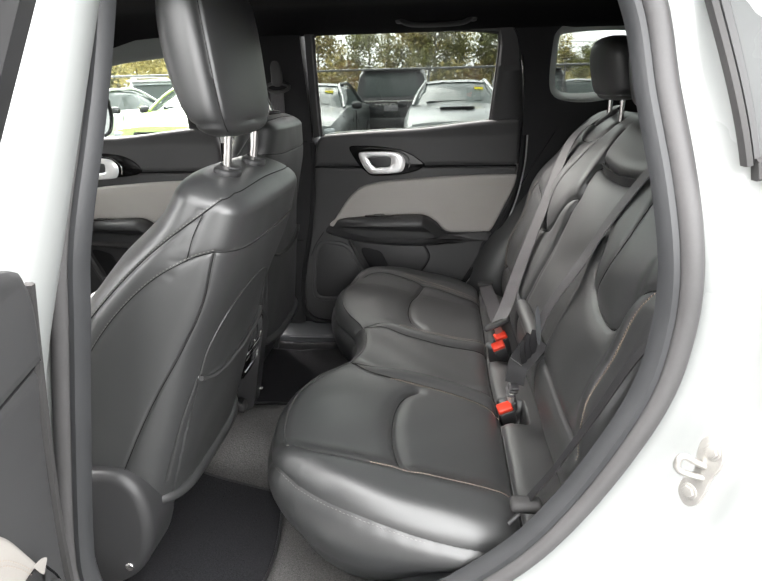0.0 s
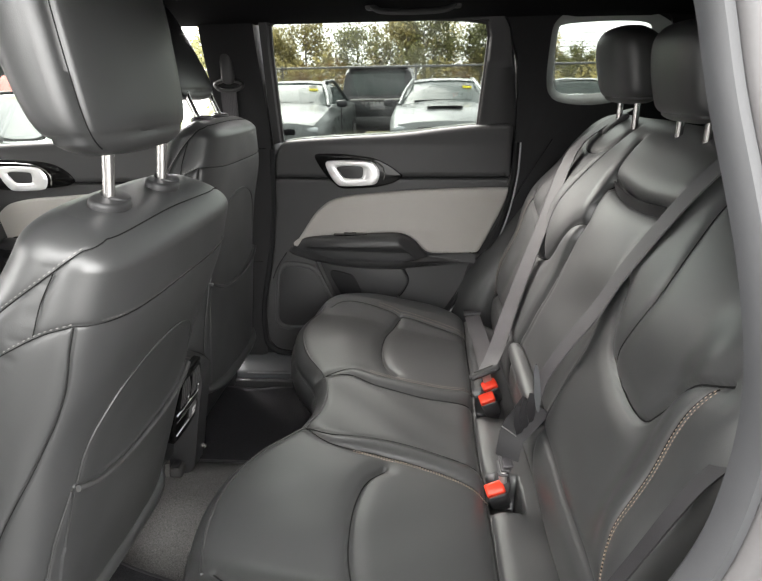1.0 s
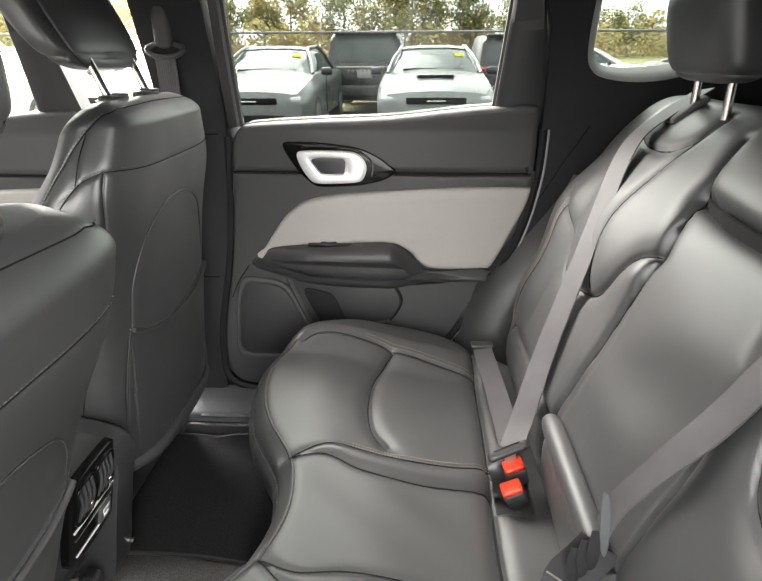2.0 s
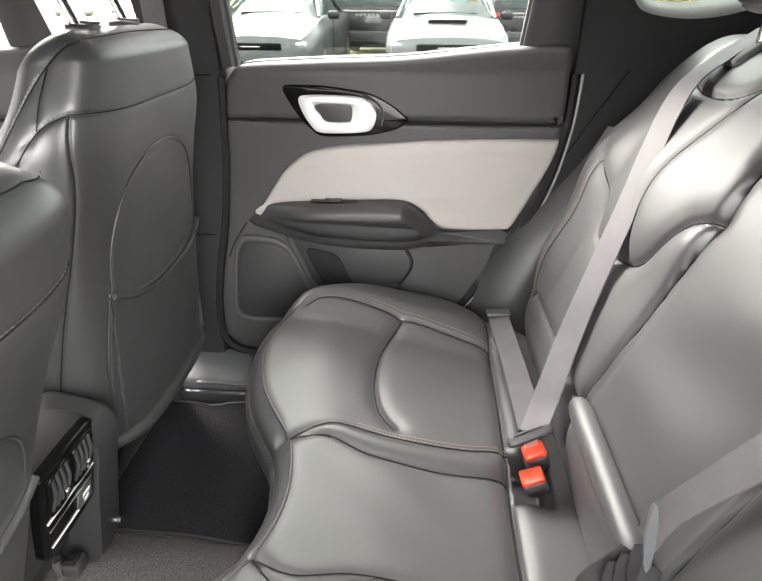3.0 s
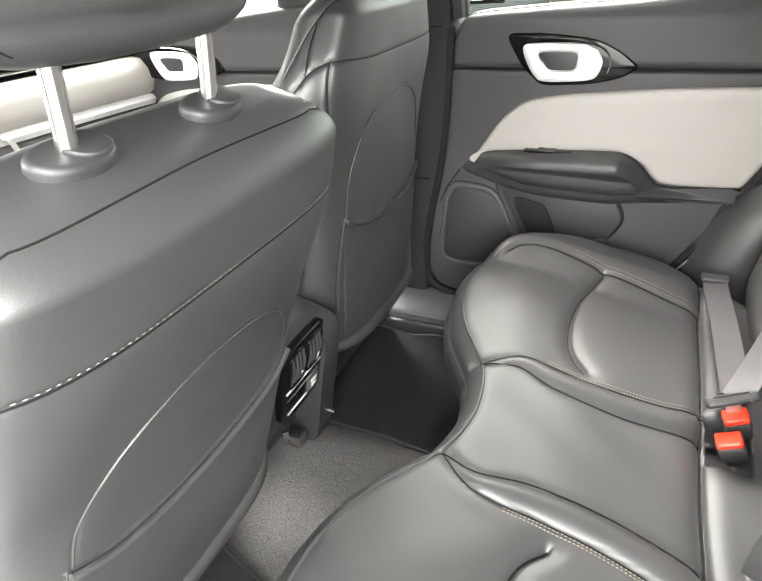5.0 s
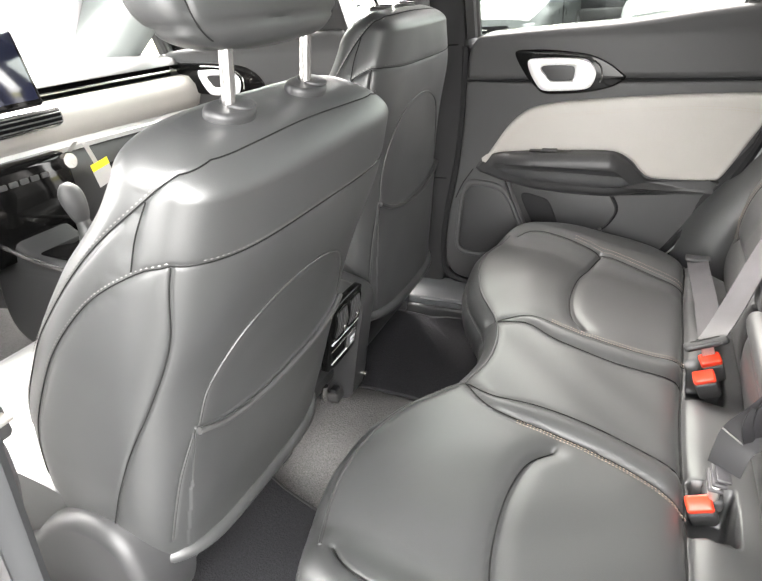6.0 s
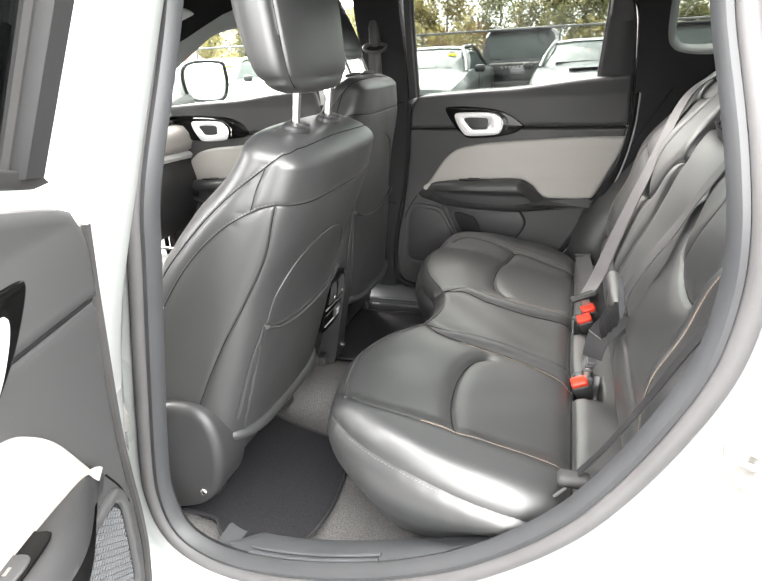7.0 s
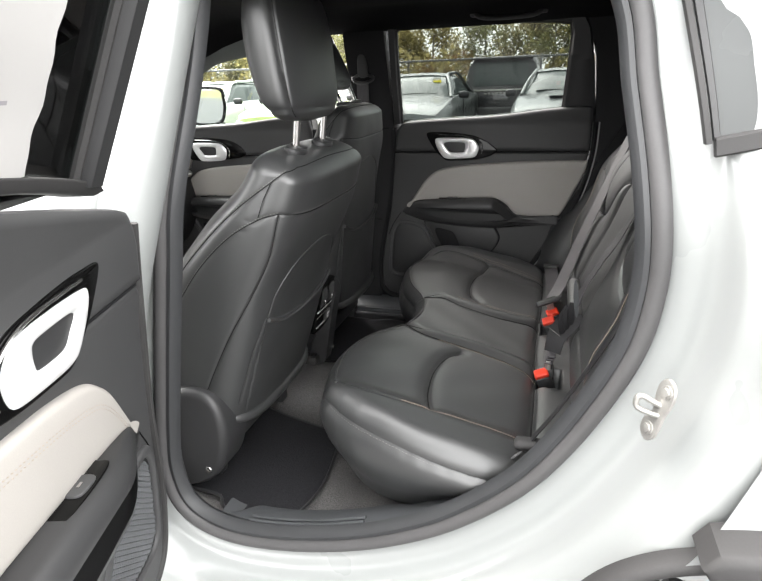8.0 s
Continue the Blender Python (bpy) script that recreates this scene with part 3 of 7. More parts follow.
for y, dz in ((-0.690, 0.010), (-0.676, 0.0105), (-0.662, 0.009)):
    part("sill_rib", Geo().tube(np.column_stack([sx[seg], np.full(seg.sum(), y), sz[seg] + dz - 0.010]), 0.0042, 6, flat=0.7), VINYL, car)

headliner = thing("ceiling", (0, 0, 1.56), "black fabric car headliner", "headliner", kind="structure")
hx, hy = np.linspace(-1.45, 1.35, 30), np.linspace(-0.62, 0.62, 40)
HZ = 1.575 - 0.06 * sm(np.abs(hy), 0.40, 0.62)[None, :] - 0.13 * sm(-hx, 0.9, 1.45)[:, None] - 0.05 * sm(hx, 0.6, 1.35)[:, None]
part("liner", Geo().grid(np.dstack([np.repeat(hx[:, None], 40, 1), np.repeat(hy[None, :], 30, 0), HZ])), LINER, headliner)
roof = np.dstack([np.repeat(hx[:, None], 40, 1), np.repeat(hy[None, :] * 1.06, 30, 0), HZ + 0.05])
part("roof_skin", Geo().grid(roof), WHITE, car)

tail = thing("wall_rear", (1.35, 0, 0.4), "dark closed tailgate lining behind the seats", "wall", kind="structure")
part("tailgate", Geo().box((1.37, 0, 0.66), (0.05, 1.6, 0.72), 0.01), HARD, tail)
part("tailgate_top", Geo().box((1.37, 0, 1.53), (0.05, 1.6, 0.10), 0.01), HARD, tail)
for s in (-1, 1):
    part("tailgate_side", Geo().box((1.37, s * 0.68, 1.25), (0.05, 0.24, 0.46), 0.01), HARD, tail)
part("rear_glass", Geo().box((1.37, 0, 1.25), (0.005, 1.12, 0.46), 0), TINT, tail, "tinted rear window")
part("cargo_floor", Geo().box((0.98, 0, 0.66), (0.75, 1.5, 0.03), 0.01), CARPET, tail)
part("underbody", Geo().box((-0.3, 0, 0.27), (3.2, 1.5, 0.03), 0.01), HARD, car)
fw = thing("wall_front", (-1.95, 0, 0.4), "dark bulkhead below the dashboard", "wall", kind="structure")
part("bulkhead", Geo().box((-1.98, 0, 0.70), (0.05, 1.5, 0.7), 0.01), HARD, fw)


# ---- seats ----
def leather_seam(q, lines, depth=0.006, width=0.0035, soft=0.004, spread=0.016):
    """Depth of sewn seams below a padded surface at the points q."""
    d = np.full(len(q), 1e9)
    for l in lines:
        d = np.minimum(d, dist(q, arr(l)))
    return depth * np.exp(-(d / width) ** 2) + soft * np.exp(-(d / spread) ** 2)


def both(line):
    return [arr(line), arr(line) * arr((1, -1))]


# rear bench cushion: plan outline from the front lobes round to the back
rear_seat = thing("rear_bench_seat", (0.05, 0, 0.42), "black leather rear bench with lobed cushion and tan stitching", "car seat")
F_half = [(-0.175, 0.0), (-0.178, 0.04), (-0.190, 0.09), (-0.222, 0.145), (-0.258, 0.205), (-0.285, 0.29), (-0.292, 0.38), (-0.280, 0.47), (-0.245, 0.55), (-0.195, 0.600)]
front = spline([(x, -y) for x, y in F_half[:0:-1]] + F_half, 301)
side_r = spline([(-0.195, 0.600), (-0.13, 0.635), (-0.03, 0.658), (0.07, 0.666), (0.16, 0.655), (0.24, 0.620), (0.31, 0.575)], 161)
uu = np.linspace(0, 1, 170) ** 1.35
w_ = np.linspace(-1, 1, 320)
vv = np.sign(w_) * (1 - (1 - np.abs(w_)) ** 1.45)
Fv = np.stack([np.interp(vv, np.linspace(-1, 1, 301), front[:, k]) for k in (0, 1)], 1)
Ru = np.stack([np.interp(uu, np.linspace(0, 1, 161), side_r[:, k]) for k in (0, 1)], 1)
Lu = Ru * arr((1, -1))
Bv = np.column_stack([np.full(320, 0.31), vv * 0.575])
s_ = (vv + 1)[None, :, None] / 2
U_ = uu[:, None, None]
C00, C01, C10, C11 = front[0], front[-1], arr((0.31, -0.575)), arr((0.31, 0.575))
XY = (1 - U_) * Fv[None] + U_ * Bv[None] + (1 - s_) * Lu[:, None] + s_ * Ru[:, None] - ((1 - U_) * (1 - s_) * C00 + (1 - U_) * s_ * C01 + U_ * (1 - s_) * C10 + U_ * s_ * C11)
q = XY.reshape(-1, 2)
border = np.vstack([Lu[::-1], Fv, Ru])
edge_d = dist(q, border[::3])

IN_A = spline([(-0.168, 0.112), (-0.125, 0.150), (-0.085, 0.163), (0.0, 0.160), (0.07, 0.164), (0.14, 0.178), (0.20, 0.20)], 40)
IN_B = spline([(-0.168, 0.112), (-0.11, 0.128), (-0.043, 0.108), (0.037, 0.104), (0.10, 0.108), (0.19, 0.125)], 40)
ARCH = spline([(0.0, 0.190), (-0.032, 0.236), (-0.046, 0.311), (-0.043, 0.406), (-0.027, 0.475), (-0.003, 0.530)], 40)
OUT_A = spline([(-0.215, 0.515), (-0.19, 0.535), (-0.15, 0.545), (-0.085, 0.543), (0.0, 0.532), (0.10, 0.522), (0.20, 0.512)], 40)
BACK = spline([(0.197, -0.62), (0.198, -0.3), (0.190, 0.0), (0.198, 0.3), (0.197, 0.62)], 60)
TIP = arr([(-0.168, 0.112), (-0.185, 0.105)])


def cushion_top(p):
    x, y = p[:, 0], np.abs(p[:, 1])
    xs_ = -0.17 + 0.045 * np.log1p(np.exp((np.minimum(x, 0.2) + 0.17) / 0.045))
    z = 0.655 - 0.25 * xs_ - 0.10 * np.clip(x - 0.2, 0, 1)
    z += 0.042 * sm(y, 0.47, 0.575) * (1 - 0.3 * sm(x, 0.1, 0.3))
    z += 0.012 * np.exp(-((y - 0.35) / 0.13) ** 2) * sm(-x, 0.02, 0.16)
    mid = (IN_A + IN_B) / 2
    for s in (1, -1):
        dd = dist(p * arr((1, s)), mid)
        z += 0.011 * np.exp(-(dd / 0.029) ** 2) * sm(x, -0.17, -0.08)
    return z


def cushion_z(p, ed):
    z = cushion_top(p)
    z -= leather_seam(p, both(IN_A) + both(IN_B) + both(TIP), 0.004, 0.003, 0.004, 0.012)
    z -= leather_seam(p, both(ARCH), 0.010, 0.004, 0.007, 0.018)
    z -= leather_seam(p, both(OUT_A), 0.005, 0.003, 0.004, 0.014)
    z -= leather_seam(p, [BACK], 0.012, 0.005, 0.008, 0.018)
    z += 0.0012 * np.sin(p[:, 0] * 37 + 3 * np.sin(p[:, 1] * 9)) * np.sin(p[:, 1] * 23)
    for bx, by, wx, wy in ((0.232, -0.185, 0.030, 0.050), (0.232, 0.150, 0.030, 0.062)):
        m = np.maximum(np.abs(p[:, 0] - bx) / wx, np.abs(p[:, 1] - by) / wy)
        z -= 0.075 * (1 - sm(m, 0.85, 1.1))
    r = 0.045
    e = np.clip(ed, 0, r)
    return z - (r - np.sqrt(np.maximum(r * r - (r - e) ** 2, 0)))


Zc = cushion_z(q, edge_d)
P = np.dstack([XY, Zc.reshape(XY.shape[:2])])
g = Geo().grid(P)
loop = spline(np.vstack([P[::-1, 0], P[0, 1:-1], P[:, -1]])[::4], 520)
d2 = np.gradient(loop[:, :2], axis=0)
d2 /= np.maximum(np.linalg.norm(d2, axis=1), 1e-9)[:, None]
no = np.stack([-d2[:, 1], d2[:, 0]], 1)
no *= np.sign(np.sum(no * (loop[:, :2] - arr((0.05, 0))), 1))[:, None]
for k in range(25):
    no[1:-1] = (no[1:-1] + no[:-2] + no[2:]) / 3
no /= np.linalg.norm(no, axis=1)[:, None]
wall = []
for t in np.linspace(0, 1, 14):
    off = 0.016 * math.sin(math.pi * min(1, t * 1.3) ** 0.8) - 0.055 * t ** 2 - 0.004 * math.exp(-(t / 0.03) ** 2)
    ww = loop.copy()
    ww[:, :2] += no * off
    ww[:, 2] = loop[:, 2] * (1 - t) + (0.475 + 0.05 * sm(loop[:, 0], -0.1, 0.1)) * t
    wall.append(ww)
g.grid(np.stack(wall))
part("cushion", g, LEATHER, rear_seat, smooth=0, fix=False)


def on_cushion(line, lift=0.001, side=1):
    p = arr(line) * arr((1, side))
    return np.column_stack([p, cushion_z(p, dist(p, border[::3])) + lift])


for s in (1, -1):
    for l, off in ((IN_A, 0.004), (IN_A, 0.0115)):
        sh = l[12:].copy()
        sh[:, 1] += off * 0.8
        part("stitching", Geo().stitches(on_cushion(sh, 0.0022, s), 0.0056, 0.0040, 0.00075), TAN, rear_seat, "tan contrast stitching")
    for l, off in ((OUT_A, 0.006), (OUT_A, 0.013)):
        sh = l[14:].copy()
        sh[:, 1] += off
        part("stitching", Geo().stitches(on_cushion(sh, 0.0022, s), 0.0056, 0.0040, 0.00075), TAN, rear_seat, "tan contrast stitching")
    wl_ = loop[: len(loop) // 2] if s < 0 else loop[len(loop) // 2:]
pl_in = spline(Fv[np.abs(Fv[:, 1]) < 0.535][::9], 300)
dn = np.gradient(pl_in, axis=0)
dn /= np.linalg.norm(dn, axis=1)[:, None]
nn = np.stack([-dn[:, 1], dn[:, 0]], 1)
nn *= -np.sign(np.sum(nn * (pl_in - arr((0.05, 0))), 1))[:, None]
pin = pl_in + nn * 0.028
part("piping", Geo().tube(np.column_stack([pin, cushion_z(pin, dist(pin, border[::3])) + 0.0008]), 0.0026, 6), PIPING, rear_seat, "leather piping cord")
welt = loop.copy()[8:-8]
welt[:, :2] += no[8:-8] * 0.002
for s in (1, -1):
    for l in (IN_A, IN_B, ARCH, OUT_A):
        part("seam", Geo().tube(on_cushion(l, 0.0030, s), 0.0011, 6), SEAM, rear_seat, "sewn seam line")
part("seam", Geo().tube(on_cushion(BACK, 0.001), 0.003, 6), SEAM, rear_seat, "sewn seam line")
part("stitching", Geo().stitches(welt - arr((0, 0, 0.006)), 0.0075, 0.005, 0.0008), GREYTHREAD, rear_seat, "grey stitching")
# rear backrest
PROF = spline([(0.315, 0.545), (0.290, 0.61), (0.278, 0.68), (0.290, 0.75), (0.325, 0.84), (0.362, 0.92), (0.393, 1.02), (0.425, 1.09), (0.463, 1.15), (0.500, 1.20), (0.545, 1.243), (0.592, 1.262), (0.645, 1.255), (0.685, 1.215), (0.70, 1.08)], 210)
pt = np.gradient(PROF, axis=0)
pt /= np.linalg.norm(pt, axis=1)[:, None]
pn = np.stack([-pt[:, 1], pt[:, 0]], 1)
w_ = np.linspace(-1, 1, 330)
vv = np.sign(w_) * (1 - (1 - np.abs(w_)) ** 1.25)
half = 0.607 + 0.040 * sm(PROF[:, 1], 0.70, 1.10)
Yb = half[:, None] * vv[None, :]
S_ = np.concatenate([[0], np.cumsum(np.linalg.norm(np.diff(PROF, axis=0), axis=1))])
s_of_z = lambda z: np.interp(z, PROF[:170, 1], S_[:170])
qb = np.stack([Yb.ravel(), np.repeat(S_, 330)], 1)


def bline(pts, n=40):
    p = spline(pts, n)
    return np.column_stack([p[:, 0], s_of_z(p[:, 1])])


W_SEAM = bline([(0.150, 1.064), (0.195, 1.042), (0.220, 1.010), (0.258, 0.948), (0.330, 0.926), (0.425, 0.922), (0.455, 0.950), (0.478, 0.990), (0.510, 1.015), (0.568, 1.046)], 70)
SPLIT = bline([(0.165, 0.66), (0.165, 0.80), (0.160, 0.95), (0.150, 1.064), (0.165, 1.15), (0.19, 1.23)], 60)
STITCHB = bline([(0.552, 1.034), (0.543, 0.976), (0.540, 0.911), (0.543, 0.857), (0.550, 0.790), (0.555, 0.735)], 40)
USEAM = bline([(0.298, 1.248), (0.302, 1.215), (0.330, 1.190), (0.385, 1.181), (0.445, 1.184), (0.495, 1.196), (0.520, 1.220), (0.525, 1.248)], 40)
VERT = bline([(0.294, 0.945), (0.335, 1.06), (0.30, 1.18), (0.29, 1.245)], 40)
ROLL = arr([(-0.55, s_of_z(0.745)), (0.55, s_of_z(0.745))])
RECESSTOP = bline([(-0.152, 1.152), (0.0, 1.143), (0.152, 1.152)], 30)


def back_disp(p):
    y, s = np.abs(p[:, 0]), p[:, 1]
    h = 0.016 * np.exp(-((y - 0.37) / 0.13) ** 2) * np.exp(-((s - s_of_z(1.02)) / 0.2) ** 2)
    h += 0.026 * sm(y, 0.46, 0.535) * sm(s, s_of_z(0.72), s_of_z(0.85)) * (1 - sm(s, s_of_z(1.02), s_of_z(1.15)))
    h -= 0.010 * (1 - sm(y, 0.145, 0.165)) * sm(s, s_of_z(0.70), s_of_z(0.75)) * (1 - sm(s, s_of_z(1.140), s_of_z(1.155)))
    m = np.abs(p)
    h -= leather_seam(m, [W_SEAM], 0.009, 0.004, 0.008, 0.022)
    h -= leather_seam(m, [SPLIT], 0.012, 0.004, 0.006, 0.016)
    h -= leather_seam(m, [STITCHB], 0.004, 0.003, 0.002, 0.01)
    h -= leather_seam(m, [USEAM], 0.007, 0.003, 0.004, 0.013)
    h -= leather_seam(m, [VERT], 0.004, 0.003, 0.003, 0.012)
    h -= leather_seam(p, [ROLL], 0.006, 0.004, 0.006, 0.016)
    h -= leather_seam(p, [RECESSTOP], 0.026, 0.011, 0.008, 0.026)
    h += 0.0015 * np.sin(p[:, 0] * 21 + 2 * np.sin(s * 14)) * np.sin(s * 19)
    return h


Hb = back_disp(qb)
ed = (half[:, None] * (1 - np.abs(vv))[None, :]).ravel()
r = 0.05
e = np.clip(ed, 0, r)
Hb -= (r - np.sqrt(np.maximum(r * r - (r - e) ** 2, 0)))
Hb = Hb.reshape(210, 330)
Pb = np.dstack([PROF[:, None, 0] + pn[:, None, 0] * Hb, Yb, PROF[:, None, 1] + pn[:, None, 1] * Hb])
g = Geo().grid(Pb)
for j in (0, -1):
    e0 = Pb[:, j]
    g.grid(np.stack([e0, e0 + arr((0.10, 0.02 * (1 if j == 0 else -1), 0))]))
part("backrest", g, LEATHER, rear_seat, smooth=0, fix=False)


def on_back(line, lift=0.001, side=1):
    p = arr(line) * arr((side, 1))
    h = back_disp(p) + lift
    c = np.stack([np.interp(p[:, 1], S_, PROF[:, k]) for k in (0, 1)], 1)
    n2 = np.stack([np.interp(p[:, 1], S_, pn[:, k]) for k in (0, 1)], 1)
    return np.column_stack([c[:, 0] + n2[:, 0] * h, p[:, 0], c[:, 1] + n2[:, 1] * h])


for s in (1, -1):
    for off in (0.004, 0.011):
        sh = STITCHB + arr((off, 0))
        part("stitching", Geo().stitches(on_back(sh, 0.002, s), 0.0056, 0.0040, 0.00075), TAN, rear_seat, "tan contrast stitching")
    for l, r_ in ((W_SEAM, 0.0013), (SPLIT, 0.0016), (USEAM, 0.0013), (VERT, 0.0009), (STITCHB, 0.0009)):
        part("seam", Geo().tube(on_back(l, 0.0034, s), r_ * 0.85, 6), SEAM, rear_seat, "sewn seam line")
# black band standing for the shaded recess at the head of the folded armrest
lp = on_back(bline([(-0.140, 1.146), (-0.07, 1.138), (0.0, 1.136), (0.07, 1.138), (0.140, 1.146)], 30), 0.014)
part("armrest_loop", Geo().band(lp, on_back(bline([(-0.140, 1.165), (0.140, 1.165)], 30), 0.02) - lp, 0.030, 0.003), GAP, rear_seat, "black pull strap of the folded armrest")
# padded roll along the foot of the folded armrest, with the dark joint above it
yr = np.linspace(-0.146, 0.158, 40)
swell = 0.019 * np.sqrt(np.clip(1 - ((yr - 0.006) / 0.154) ** 12, 0.02, 1))
part("armrest_roll", Geo().tube(np.column_stack([np.full(40, 0.289), yr, np.full(40, 0.752)]), swell, 16), LEATHER, rear_seat, "padded leather roll below the folded armrest")
part("seam", Geo().tube(on_back(np.column_stack([yr, np.full(40, s_of_z(0.782))]), -0.004), 0.0035, 6), GAP, rear_seat, "dark joint of the armrest")


def headrest(name, at, w, h, t, lean, label, parent_label="headrest", post_gap=0.083, post_len=0.09, group="rear headrests", seam=True, ahead=0.0, bow=0.0, foot=None):
    """A padded headrest on two steel posts; at is the middle of its lower edge."""
    hr = thing(name, at, label, "headrest", group)
    nk, nt = 64, 72
    ks = np.linspace(0, 1, nk)
    th = np.linspace(0, 2 * np.pi, nt, endpoint=False)
    rings = []
    for k in ks:
        r_ = math.sqrt(max(0.0, 1 - abs(2 * k - 1) ** (8 if k < 0.5 else 5)))
        hw = w / 2 * (0.93 + 0.07 * math.sin(math.pi * min(1, k * 0.85))) * (0.25 + 0.75 * r_) * (1 if 0 < k < 1 else 0.98)
        ht = t / 2 * (0.80 - 0.12 * (bow > 0) + (0.25 + 0.6 * bow / 0.05 * 0.25) * math.sin(math.pi * k)) * (0.15 + 0.85 * r_)
        ex = 2 / 3.2
        cy = np.sign(np.cos(th)) * np.abs(np.cos(th)) ** ex * hw
        cx = np.sign(np.sin(th)) * np.abs(np.sin(th)) ** ex * ht
        fwd = -ahead - lean * k - (0.030 * k * k if not bow else bow * math.sin(math.pi * k ** 0.9) - bow * 0.5 * k)
        rings.append(np.column_stack([cx + fwd, cy, np.full(nt, k * h)]))
    R = np.stack(rings)
    q3 = R.reshape(-1, 3)
    if seam:
        lines = []
        for s in (1, -1):
            i = int((0.085 if s > 0 else 0.415) * nt)
            lines.append(R[3:-4, i])
        lines.append(R[6, :])
        dd = np.full(len(q3), 1e9)
        for l in lines:
            dd = np.minimum(dd, dist(q3, l[::2]))
        c3 = R.mean(1)[:, None, :].repeat(nt, 1).reshape(-1, 3)
        out = q3 - c3
        out /= np.maximum(np.linalg.norm(out, axis=1), 1e-6)[:, None]
        q3 = q3 - out * (0.0045 * np.exp(-(dd / 0.0028) ** 2) + 0.003 * np.exp(-(dd / 0.011) ** 2))[:, None]
    R = q3.reshape(nk, nt, 3) + arr(at)
    g = Geo().grid(R, cv=True)
    g.f += [tuple(range(nt)), tuple((nk - 1) * nt + k for k in range(nt))]
    part("pad", g, LEATHER, hr, smooth=70)
    for s in (1, -1):
        a = arr(at) + arr((-ahead * 0.8, s * post_gap, 0.02))
        b = arr(at) + arr((0.0, s * post_gap, -post_len)) if foot is None else arr(foot) + arr((0, s * post_gap, 0))
        part("post", Geo().tube(np.linspace(a, b, 6), 0.0074, 16), CHROME, hr, "polished steel post")
    if seam:
        for i in (int(0.085 * nt), int(0.415 * nt)):
            part("seam", Geo().tube(R[3:-4, i], 0.0010, 6), SEAM, hr, "sewn seam line")
    return hr


for y, wd in ((-0.37, 0.25), (0.0, 0.22), (0.37, 0.25)):
    headrest("rear_headrest", (0.555, y, 1.298 if y else 1.275), wd, 0.17, 0.115, 0.00, "black leather rear headrest on steel posts", post_len=0.055, post_gap=0.06)


